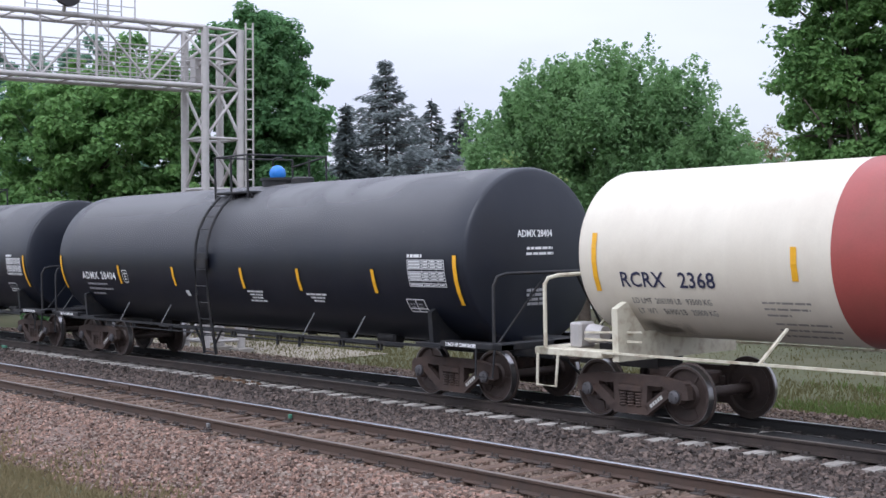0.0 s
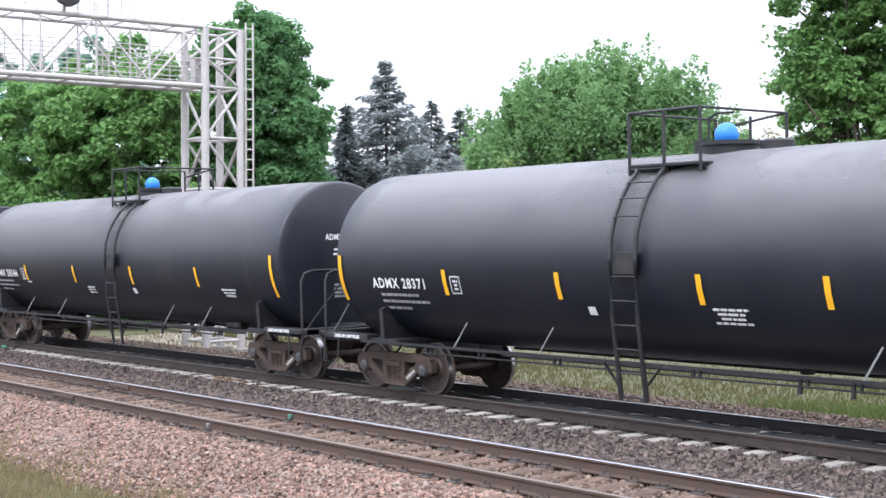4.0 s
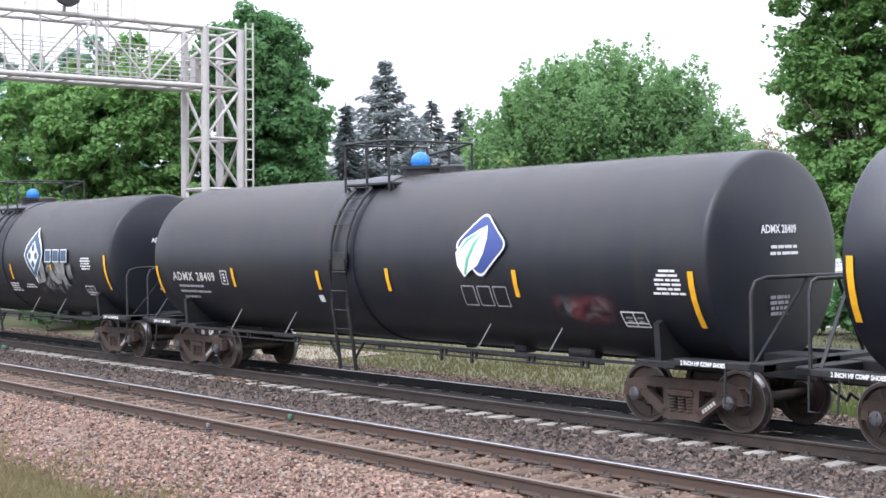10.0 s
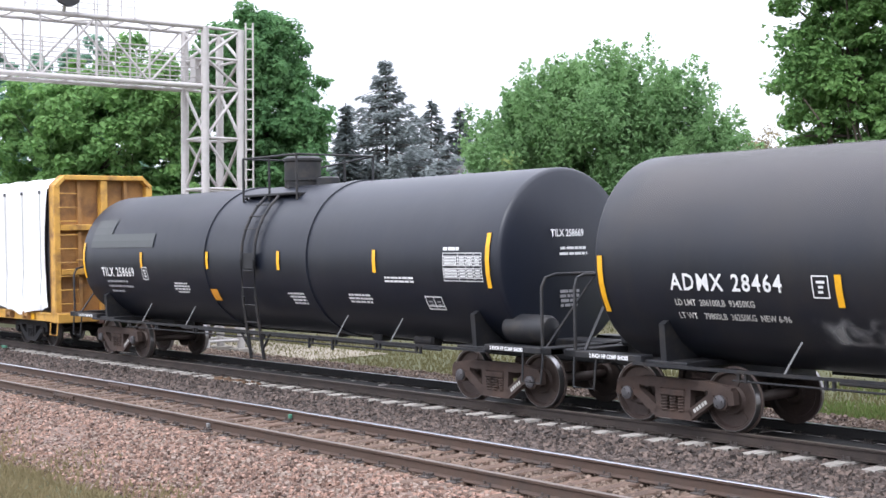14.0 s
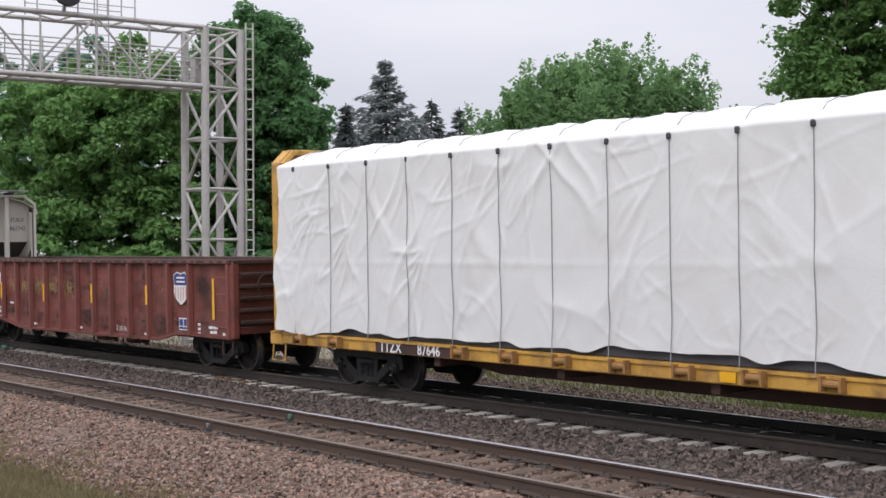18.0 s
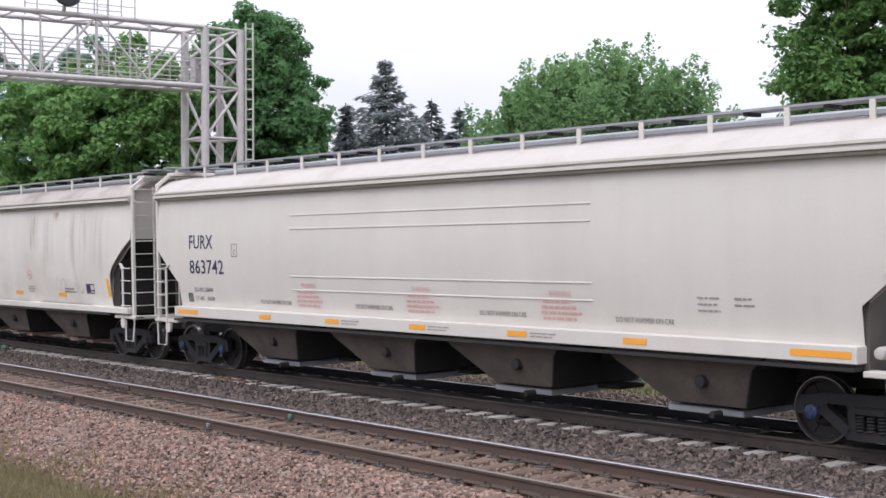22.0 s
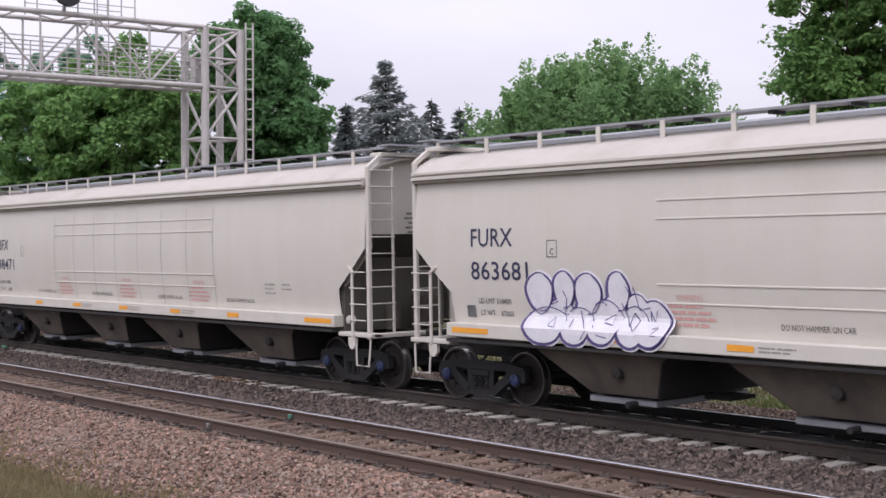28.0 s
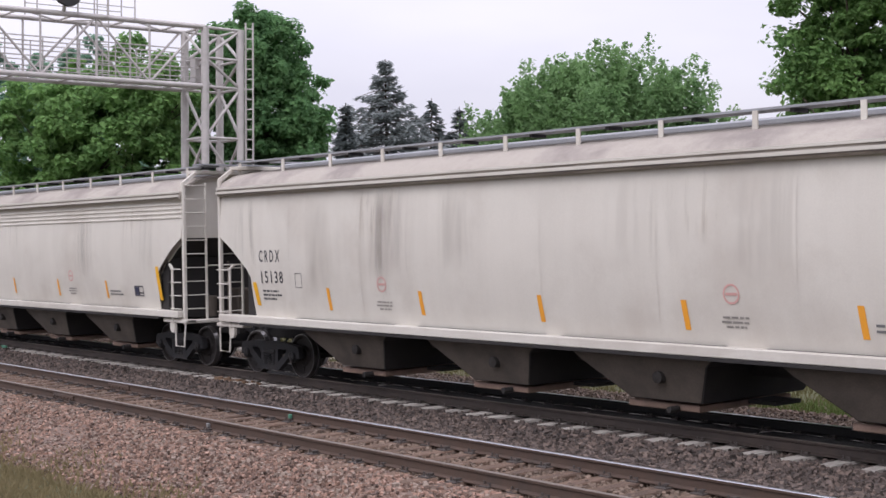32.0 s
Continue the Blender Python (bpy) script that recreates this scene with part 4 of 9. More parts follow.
for i, (bx_, by_, br_, bm_) in enumerate(((-66, 33, 2.6, "leaf_maple"), (-53.5, 24.2, 1.9, "leaf_maple"), (-51.8, 26.6, 2.0, "leaf_maple2"), (-50.6, 29.0, 1.9, "leaf_maple"), (-49.6, 31.6, 1.8, "leaf_maple"), (-60, 30.5, 2.2, "leaf_maple"), (-28.6, 40.6, 1.1, "leaf_maple"), (-25.4, 39.6, 1.3, "leaf_maple"), (-52.5, 50.5, 1.8, "leaf_soft"))):
    broadleaf(bx_, by_, 3, [(0, 0, br_ * 0.75, br_, br_, br_), (0.5, 0.6, br_ * 0.5, br_ * 0.8, br_ * 0.8, br_ * 0.8)], 0.06, M[bm_], 130, 60, 0.2, 40 + i, "dense green bush under the trees", clump_r=0.6, name="bush")
# ---- houses, lamp and small things beyond the tracks ----
M["siding_white"] = material("white_lap_siding", (0.72, 0.73, 0.74), 0.6, vary=0.05, scale=2)
M["siding_grey"] = material("grey_lap_siding", (0.42, 0.42, 0.42), 0.6, vary=0.08, scale=2)
M["siding_yellow"] = material("pale_yellow_siding", (0.7, 0.55, 0.25), 0.6, vary=0.06, scale=2)
M["siding_tan"] = material("tan_siding", (0.34, 0.3, 0.26), 0.7, vary=0.1, scale=2)
M["roof_grey"] = material("grey_asphalt_shingle", (0.17, 0.165, 0.17), 0.9, vary=0.15, scale=3, grain=20)
M["roof_green"] = material("dark_green_roof_edge", (0.022, 0.05, 0.04), 0.85, vary=0.15)
M["roof_brown"] = material("reddish_brown_shingle", (0.2, 0.11, 0.085), 0.9, vary=0.12, scale=3, grain=20)
M["trim_white"] = material("white_trim_paint", (0.75, 0.75, 0.74), 0.5, vary=0.04)
M["window_glass"] = material("dark_window_glass", (0.03, 0.035, 0.045), 0.12, vary=0.1, spec=0.8)


def house(name, label, x, y, turn, w, d, eave, ridge, wall_mat, roof_mat, windows=(), siding=True, trim=None, overhang=0.35, group=""):
    """A gabled house; its local x runs along the gable front, which faces local -y; the ridge runs along y. Windows are (x, z, w, h)."""
    gz = ground_z(y)
    t = thing(name, label, "house", group, m=pose(x, y, gz, 0, 0, turn))
    wall = part("wall", Shape().prism([(-w / 2, -0.3), (w / 2, -0.3), (w / 2, eave), (0, ridge), (-w / 2, eave)], -d / 2, d / 2), wall_mat, t)
    if siding:
        z = 0.15
        while z < ridge - 0.25:
            hw = w / 2 if z < eave else w / 2 * (ridge - z) / (ridge - eave)
            ht = w / 2 if z + 0.19 < eave else w / 2 * (ridge - z - 0.19) / (ridge - eave)
            part("siding_board", Shape().add([(-ht, -d / 2 - 0.002, z + 0.19), (ht, -d / 2 - 0.002, z + 0.19), (hw, -d / 2 - 0.03, z), (-hw, -d / 2 - 0.03, z)], [(0, 1, 2, 3)]), wall_mat, wall)
            z += 0.2
    s = (ridge - eave) / (w / 2)
    for k in (-1, 1):
        ex = w / 2 + overhang
        ez = eave - overhang * s
        vs = [(0, -d / 2 - overhang, ridge + 0.02), (k * ex, -d / 2 - overhang, ez + 0.02), (k * ex, d / 2 + overhang, ez + 0.02), (0, d / 2 + overhang, ridge + 0.02)]
        vs += [(a, b, c + 0.07) for a, b, c in vs]
        part("roof", Shape().add(vs, [(0, 1, 2, 3), (7, 6, 5, 4), (0, 4, 5, 1), (1, 5, 6, 2), (2, 6, 7, 3), (3, 7, 4, 0)]), roof_mat, t)
        if trim:
            part("fascia", Shape().bar((0, -d / 2 - overhang - 0.02, ridge - 0.02), (k * ex, -d / 2 - overhang - 0.02, ez - 0.02), 0.04, 0.12), trim, t)
    for wx, wz, ww, wh in windows:
        win = part("window", Shape().box(wx - ww / 2 - 0.09, wx + ww / 2 + 0.09, -d / 2 - 0.07, -d / 2 - 0.01, wz - wh / 2 - 0.09, wz + wh / 2 + 0.09, b=0.01), M["trim_white"], t, "white-framed window")
        for k in (-1, 1):
            zc = wz + k * wh / 4
            part("pane", Shape().box(wx - ww / 2, wx + ww / 2, -d / 2 - 0.085, -d / 2 - 0.072, zc - wh / 4 + 0.03, zc + wh / 4 - 0.03), M["window_glass"], win)
    return t


# white garage with a green roof edge
house("garage", "white sided garage with a low green-edged roof", -33.1, 47.8, 36.0, 9.9, 8.0, 2.95, 4.85, M["siding_white"], M["roof_green"], ((-3.0, 1.4, 0.9, 1.1),), trim=M["roof_green"])
# yellow house with a steep brown roof and a dormer
yh = thing("house", "pale yellow house under a steep reddish hip roof", "house", m=pose(-47.25, 64.5, ground_z(64.5), 0, 0, 50.5))
part("wall", Shape().box(-3.0, 3.6, -3.0, 3.0, -0.3, 4.4), M["siding_yellow"], yh)
part("roof", Shape().add([(-3.5, -3.5, 4.3), (4.1, -3.5, 4.3), (4.1, 3.5, 4.3), (-3.5, 3.5, 4.3), (0.0, 0, 8.0), (0.8, 0, 8.0)], [(0, 1, 5, 4), (1, 2, 5), (2, 3, 4, 5), (3, 0, 4), (3, 2, 1, 0)]), M["roof_brown"], yh)
part("fascia", Shape().box(-3.52, 4.12, -3.54, -3.5, 4.14, 4.32), M["trim_white"], yh)
dm = part("dormer", Shape().box(-1.25, 0.35, -2.7, 0.0, 5.1, 6.35), M["siding_yellow"], yh, "yellow dormer with a white window")
part("dormer_roof", Shape().box(-1.5, 0.6, -3.0, 0.0, 6.35, 6.5, b=0.03), M["trim_white"], dm)
part("dormer_window", Shape().box(-0.55, -0.05, -2.75, -2.7, 5.2, 6.25, b=0.01), M["trim_white"], dm)
for k in (0, 1):
    part("pane", Shape().box(-0.47, -0.13, -2.765, -2.752, 5.28 + 0.46 * k, 5.68 + 0.46 * k), M["window_glass"], dm)
# low grey house behind the silver maple
house("house", "low grey house with white-framed windows", -54.0, 62.5, 50.5, 13.0, 9.0, 4.1, 6.2, M["siding_grey"], M["roof_grey"], ((-3.2, 2.2, 0.7, 1.4), (-1.6, 2.0, 0.9, 1.6), (1.8, 2.2, 0.9, 1.3), (4.2, 2.2, 0.9, 1.3)), siding=False, trim=M["trim_white"])
# grey-roofed house half hidden by the spruces
gh = house("house", "tan house with a steep grey shingle roof", -54.6, 49.4, 78.0, 8.0, 9.0, 4.0, 8.0, M["siding_tan"], M["roof_grey"], ((-1.8, 1.7, 1.1, 1.4), (1.4, 1.7, 1.1, 1.4), (0.0, 5.3, 0.8, 1.1)), siding=False, trim=M["trim_white"])
part("porch_roof", Shape().box(-4.3, 4.3, -6.6, -4.5, 2.75, 2.95, b=0.03), M["roof_grey"], gh)
for x in (-4.0, -1.4, 1.4, 4.0):
    part("porch_post", Shape().box(x - 0.08, x + 0.08, -6.4, -6.24, -0.3, 2.75, b=0.01), M["trim_white"], gh)


def yard_lamp():
    x, y = -46.2, 30.4
    g = ground_z(y)
    t = thing("yard_lamp", "grey wooden pole with a small white lamp", "street lamp", m=pose(x, y, g))
    part("pole", Shape().lathe([(-0.3, 0.14), (5.4, 0.1)], 12, "z"), M["wood_pole"], t, smooth=40)
    r = Vector((-0.636, -0.771, 0))
    part("arm", Shape().tube([Vector((0, 0, 5.3)), r * 0.2 + Vector((0, 0, 5.42)), r * 0.45 + Vector((0, 0, 5.42)), r * 0.5 + Vector((0, 0, 5.35))], 0.03, 8), M["galv"], t)
    part("lamp_head", Shape().lathe([(5.62, 0.05), (5.5, 0.08), (5.38, 0.14), (5.3, 0.17), (5.12, 0.15), (5.05, 0.05)], 16, "z", r * 0.5), M["siding_white"], t, "white lamp head", smooth=40)


yard_lamp()


def picnic_table(x, y, turn):
    t = thing("picnic_table", "weathered grey picnic table on the grass", "table", m=pose(x, y, ground_z(y), 0, 0, turn))
    for i in range(5):
        part("top_board", Shape().box(-1.2, 1.2, -0.36 + 0.15 * i, -0.23 + 0.15 * i, 0.72, 0.76, b=0.006), M["wood_pole"], t)
    for k in (-1, 1):
        part("bench", Shape().box(-1.2, 1.2, k * 0.78 - 0.13, k * 0.78 + 0.13, 0.42, 0.46, b=0.006), M["wood_pole"], t)
        part("leg_frame", Shape().bar((k * 0.85, -0.8, 0), (k * 0.85, -0.2, 0.72), 0.06, 0.06).bar((k * 0.85, 0.8, 0), (k * 0.85, 0.2, 0.72), 0.06, 0.06).bar((k * 0.85, -0.85, 0.4), (k * 0.85, 0.85, 0.4), 0.05, 0.06), M["wood_pole"], t)


picnic_table(-42.2, 24.6, 40)
ps = Shape()
for i in range(24):
    a0, a1 = -47.5 + i * 0.6, -47.5 + (i + 1) * 0.6
    e0, e1 = (0.5 * noise.noise((a * 0.5, 0, 1)) for a in (a0, a1))
    ps.add([(a0, 21.9 + e0, ground_z(21.9) + 0.05), (a1, 21.9 + e1, ground_z(21.9) + 0.05), (a1, 25.2 - e1, ground_z(25.2) + 0.05), (a0, 25.2 - e0, ground_z(25.2) + 0.05)], [(0, 1, 2, 3)])
solid("path", ps, M["path"], "patch of pale worn gravel path in the grass", kind="structure")


# ---- grass blades ----
def grass(name, x0, x1, y0, y1, n, h, mat, label, edge=None, base=ground_z):
    px, py = x0 + (x1 - x0) * RNG.random(n), y0 + (y1 - y0) * RNG.random(n)
    if edge is not None:
        k = edge(px, py)
        px, py = px[k], py[k]
        n = len(px)
    z = np.interp(py, [a for a, _ in GROUND], [b for _, b in GROUND])
    z = np.maximum(z, np.where((py > 7.7) & (py < 21.6), bed_z(py), -9)) - 0.02
    hh = h * (0.4 + RNG.random(n))
    a = RNG.random(n) * 6.28
    lean = RNG.normal(size=(n, 2)) * 0.35 * hh[:, None]
    w = 0.012 + 0.012 * RNG.random(n)
    dx, dy = np.cos(a) * w, np.sin(a) * w
    vs = np.stack([np.stack([px - dx, py - dy, z], 1), np.stack([px + dx, py + dy, z], 1), np.stack([px + lean[:, 0] + dx * 0.2, py + lean[:, 1] + dy * 0.2, z + hh], 1), np.stack([px + lean[:, 0] * 0.45 - dx * 0.8, py + lean[:, 1] * 0.45 - dy * 0.8, z + hh * 0.55], 1)], 1).reshape(-1, 3)
    return tagged(new(name, big_mesh(name, vs, np.arange(n * 4).reshape(-1, 4), mat)), label, "grass", kind="stuff")


M["blade_dry"] = leaf_material("dry_grass_blades", (0.14, 0.122, 0.062), (0.29, 0.24, 0.14), 0.45, 0.85, 0.08, 0.35)
M["blade_green"] = leaf_material("green_grass_blades", (0.1, 0.1, 0.043), (0.17, 0.15, 0.078), 0.5, 0.8, 0.1, 0.3)
M["blade_lush"] = leaf_material("lush_green_grass_blades", (0.06, 0.095, 0.026), (0.15, 0.19, 0.062), 0.4, 0.8, 0.1, 0.3)
grass("foreground_grass", -27, -14, 5.8, 8.9, 13000, 0.12, M["blade_dry"], "tufts of dry grass at the edge of the gravel", edge=lambda x, y: y + 0.35 * np.sin(x * 2.1) + 0.3 * RNG.normal(size=len(x)) < 8.1)
grass("verge_grass", -48, -9, 20.0, 27, 26000, 0.13, M["blade_green"], "patchy green and straw-coloured grass behind the tracks", edge=lambda x, y: y > 20.2 + 0.4 * np.sin(x * 0.9) * np.sin(x * 0.37) + 0.35 * RNG.normal(size=len(x)) ** 2)
grass("lush_grass", -19, -7, 20.6, 27, 22000, 0.16, M["blade_lush"], "longer dark green grass behind the tracks", edge=lambda x, y: x + 1.6 * np.sin(y * 1.7) + 1.2 * RNG.normal(size=len(x)) > -15.5)
grass("lawn_grass", -60, -14, 27, 44, 16000, 0.1, M["blade_green"], "mown green lawn behind the tracks")


# ---- marks and litter on the tracks ----
clip_mark(-18.5, -0.73, M["green_paint"], "paint_mark", "green paint mark on the rail's side", far_track)
clip_mark(-18.55, 0.70, M["green_paint"], "paint_mark", "green paint mark on the rail's side", near_track)
clip_mark(-18.6, -0.79, M["stay_grey"], "paint_mark", "grey-green paint mark on the rail's side", near_track)
clip_mark(-38.3, -1.3, M["green_paint"], "paint_mark", "green painted fitting beside the rail", far_track, 0.16)
for jx, dy in ((-24.05, -0.755), (-24.85, 0.755)):
    jb = Shape()
    for k in (-1, 1):
        jb.box(jx - 0.45, jx + 0.45, min(dy + k * 0.012, dy + k * 0.045), max(dy + k * 0.012, dy + k * 0.045), -0.145, -0.042, b=0.01)
        for i in range(6):
            jb.lathe([(dy + k * 0.045, 0.022), (dy + k * 0.068, 0.022)], 6, "y", (jx - 0.375 + 0.15 * i, 0, -0.095))
    part("joint_bar", jb, M["rail_side"], near_track, "dark bolted joint bar on the rail")


def debris(x, y, n, spread, seed):
    """A small heap of rusty scale and splinters beside the rail."""
    r = random.Random(seed)
    t = thing("rail_debris", "small heap of rusty scale and splinters by the rail", "debris", m=pose(x, y, -0.235))
    for i in range(n):
        w, h = r.uniform(0.04, 0.11), r.uniform(0.03, 0.07)
        part("scrap", Shape().box(-w, w, -w * 0.7, w * 0.7, -0.02, h, m=pose(r.uniform(-spread, spread), r.uniform(-0.1, 0.1), 0.01, r.uniform(-20, 20), r.uniform(-20, 20), r.uniform(0, 180)), b=0.012), M["rust_lump"], t)


debris(-25.5, 15.15, 16, 0.9, 1)
debris(-39.8, 15.15, 14, 0.8, 2)
# ---- the train: distance run, in metres, against seconds ----
def run(t):
    a = (t - 16) / 16
    return 133.619 * a + 4.397 * a ** 2 - 0.071 * a ** 3 + 0.44 * a ** 4


CARS, WHEELSETS = [], []


def motions():
    """The train rolls by; its wheels turn while a car passes the place."""
    times = [2.0 * i for i in range(17)]
    for car, u in CARS:
        walk(car, [(t, pose(u + run(t), Y_FAR, 0, CANT)) for t in times])
    for ws, u, local in WHEELSETS:
        inside = [k for k in range(0, 961) if -62 < u + run(k / 30) < 4]
        if not inside:
            continue
        ks = list(range(inside[0], inside[-1] + 1, 2))
        rows = [] if ks[0] == 0 else [(0.0, local @ Matrix.Rotation((u + run(ks[0] / 30)) / 0.457, 4, "Y"))]
        rows += [(k / 30, local @ Matrix.Rotation((u + run(k / 30)) / 0.457, 4, "Y")) for k in ks]
        if ks[-1] < 960:
            rows.append((32.0, rows[-1][1]))
        walk(ws, rows)


# ---- running gear shared by all cars ----
def strut_x(s, x0, z0, x1, z1, h, y0, y1):
    """A flat bar in the side frame's plane, of height h, from (x0, z0) to (x1, z1)."""
    d = Vector((x1 - x0, 0, z1 - z0)).normalized()
    n = Vector((-d.z, 0, d.x)) * h / 2
    vs = [Vector((x, y, z)) + n * k for y in (y0, y1) for x, z in ((x0, z0), (x1, z1)) for k in (-1, 1)]
    s.add(vs, [(0, 1, 3, 2), (4, 6, 7, 5), (0, 4, 5, 1), (2, 3, 7, 6), (0, 2, 6, 4), (1, 5, 7, 3)])


def make_wheelset_meshes():
    s = Shape()
    for k in (-1, 1):
        prof = [(0.66, 0.10), (0.66, 0.16), (0.70, 0.2), (0.715, 0.37), (0.68, 0.40), (0.675, 0.485), (0.705, 0.49), (0.715, 0.462)]
        s.lathe([(k * a, r) for a, r in prof], 32, "y", cap=False)
        prof = [(0.815, 0.452), (0.82, 0.40), (0.765, 0.375), (0.755, 0.22), (0.80, 0.19), (0.80, 0.1)]
        s.lathe([(k * a, r) for a, r in prof], 32, "y", cap=False)
    s.lathe([(-0.98, 0.08), (0.98, 0.08)], 14, "y")
    # casting ribs, so that the turning shows
    for k in (-1, 1):
        for j in range(3):
            a = j * 2.094
            s.box(-0.03, 0.03, min(k * 0.74, k * 0.775), max(k * 0.74, k * 0.775), 0.22, 0.37, m=Matrix.Rotation(a, 4, "Y"))
    wheel = s.mesh("wheelset", M["wheel"], 30)
    t = Shape()
    for k in (-1, 1):
        t.lathe([(k * 0.715, 0.462), (k * 0.815, 0.452)], 32, "y", cap=False)
        t.lathe([(k * 0.816, 0.452), (k * 0.8165, 0.425)], 32, "y", cap=False)
    tread = t.mesh("tread", M["tread"], 30)
    c = Shape()
    for k in (-1, 1):
        c.lathe([(k * 1.0, 0.1), (k * 1.09, 0.1), (k * 1.10, 0.085), (k * 1.115, 0.05)], 20, "y")
        for j in range(3):
            a = j * 2.094 + 0.5
            c.lathe([(k * 1.10, 0.017), (k * 1.13, 0.017)], 6, "y", (0.06 * math.cos(a), 0, 0.06 * math.sin(a)))
    cap = c.mesh("bearing_cap", M["cap"], 35)
    return wheel, tread, cap


WHEEL_MESH, TREAD_MESH, CAP_MESH = make_wheelset_meshes()


def make_truck_mesh(mat):
    s = Shape()
    for k in (-1, 1):
        y0, y1 = (0.93 * k, 1.05 * k) if k > 0 else (-1.05, -0.93)
        strut_x(s, -0.62, 0.66, 0.62, 0.66, 0.15, y0, y1)
        for e in (-1, 1):
            strut_x(s, e * 0.6, 0.67, e * 1.08, 0.60, 0.13, y0, y1)
            strut_x(s, e * 1.06, 0.62, e * 1.08, 0.42, 0.11, y0, y1)
            strut_x(s, e * 0.70, 0.62, e * 0.70, 0.45, 0.09, y0, y1)
            strut_x(s, e * 0.76, 0.52, e * 0.32, 0.22, 0.15, y0, y1)
            strut_x(s, e * 0.29, 0.60, e * 0.27, 0.25, 0.11, y0, y1)
            s.box(e * 0.889 - 0.17, e * 0.889 + 0.17, y0 + (0.02 if k > 0 else 0), y1 - (0 if k > 0 else 0.02), 0.52, 0.60, b=0.02)
            s.lathe([(y0, 0.125), (y1 - 0.01 if k > 0 else y1 + 0.01, 0.125)], 18, "y", (e * 0.889, 0, 0.457))
        strut_x(s, -0.36, 0.2, 0.36, 0.2, 0.13, y0, y1)
        s.box(-0.24, 0.24, y0 - 0.03, y1 + 0.03, 0.47, 0.575, b=0.02)
        for i in range(3):
            for r in range(2):
                c = (-0.16 + 0.16 * i, (0.955 + 0.07 * r) * k)
                z = 0.25
                while z < 0.46:
                    s.lathe([(z, 0.055), (z + 0.018, 0.068), (z + 0.036, 0.055)], 10, "z", (c[0], c[1], 0), cap=False)
                    z += 0.044
        # brake shoe heads seen behind the frame
        for e in (-1, 1):
            s.box(e * 0.40 - 0.05, e * 0.40 + 0.05, 0.70 * k - 0.06, 0.70 * k + 0.06, 0.3, 0.6)
    s.box(-0.2, 0.2, -1.0, 1.0, 0.44, 0.66, b=0.03)
    s.box(-0.3, 0.3, -0.3, 0.3, 0.6, 0.78, b=0.03)
    for e in (-1, 1):
        s.tube([(e * 0.38, -0.75, 0.42), (e * 0.38, 0.75, 0.42)], 0.035, 6)
    return s.mesh("truck", mat, 30)


TRUCK_MESH = {"rusty": make_truck_mesh(M["truck"]), "dark": make_truck_mesh(M["truck_dark"])}


def make_stencil_mesh():
    """A slanted line of white stencil bars on the arm of the truck's side frame."""
    s = Shape()
    d, n = Vector((0.44, 0, 0.3)).normalized(), Vector((-0.3, 0, 0.44)).normalized()
    for i in range(5):
        a, w = 0.1 + 0.06 * i, 0.045
        p = Vector((0.32, -1.056, 0.22)) + d * a
        s.add([p - n * 0.028, p + d * w - n * 0.028, p + d * w + n * 0.028, p + n * 0.028], [(0, 1, 2, 3)])
    return s.mesh("stencil_mark", M["dull_mark"])


STENCIL_MESH = make_stencil_mesh()


def trucks(car, u, spacing, style="rusty", label="brown rusty cast steel truck", wheel=None):
    for e in (-1, 1):
        x = e * spacing / 2
        tr = part("truck", TRUCK_MESH[style], None, car, label, m=pose(x, 0, 0))
        for d in (-0.889, 0.889):
            local = pose(d, 0, 0.457)
            ws = new("wheelset", wheel or (DARK_WHEEL_MESH if style == "dark" else WHEEL_MESH))
            ws.parent = tr
            ws.matrix_basis = local
            if d > 0 and style == "rusty":
                part("stencil_mark", STENCIL_MESH, None, tr, "slanted white stencil")
            # tread and caps turn with the wheels, in one mesh with them
            WHEELSETS.append((ws, u + x + d, local))


def join_meshes(name, meshes):
    """One mesh of several, each keeping its material."""
    me = bpy.data.meshes.new(name)
    bm = bmesh.new()
    for i, m in enumerate(meshes):
        n = len(bm.faces)
        bm.from_mesh(m)
        bm.faces.ensure_lookup_table()
        for f in bm.faces[n:]:
            f.material_index = i
        me.materials.append(m.materials[0])
    bm.to_mesh(me)
    bm.free()
    return me


WHEEL_MESH = join_meshes("wheelset", [WHEEL_MESH, TREAD_MESH, CAP_MESH])
DARK_WHEEL_MESH = WHEEL_MESH.copy()
BLUE_CAP_WHEEL_MESH = WHEEL_MESH.copy()
BLUE_CAP_WHEEL_MESH.materials[0], BLUE_CAP_WHEEL_MESH.materials[2] = M["wheel_dark"], M["cap_blue"]
DARK_WHEEL_MESH.materials[0], DARK_WHEEL_MESH.materials[2] = M["wheel_dark"], M["truck_dark"]


# ---- lettering and marks ----
def text_mesh(body, size, mat, name="lettering", squeeze=1.0, align="LEFT", spacing=1.0, bold=0.0):
    cu = bpy.data.curves.new(name, "FONT")
    cu.body, cu.size, cu.align_x, cu.space_character, cu.offset = body, size, align, spacing, bold
    cu.resolution_u = 2
    ob = bpy.data.objects.new(name, cu)
    scene.collection.objects.link(ob)
    me = bpy.data.meshes.new_from_object(ob)
    bpy.data.objects.remove(ob)
    bpy.data.curves.remove(cu)
    for v in me.vertices:
        v.co.x *= squeeze
    me.materials.clear()
    me.materials.append(mat)
    return me


def flat_side(y):
    """Places drawing coordinates on an upright side at y, which the camera faces."""
    return lambda a, b: (a, y, b)


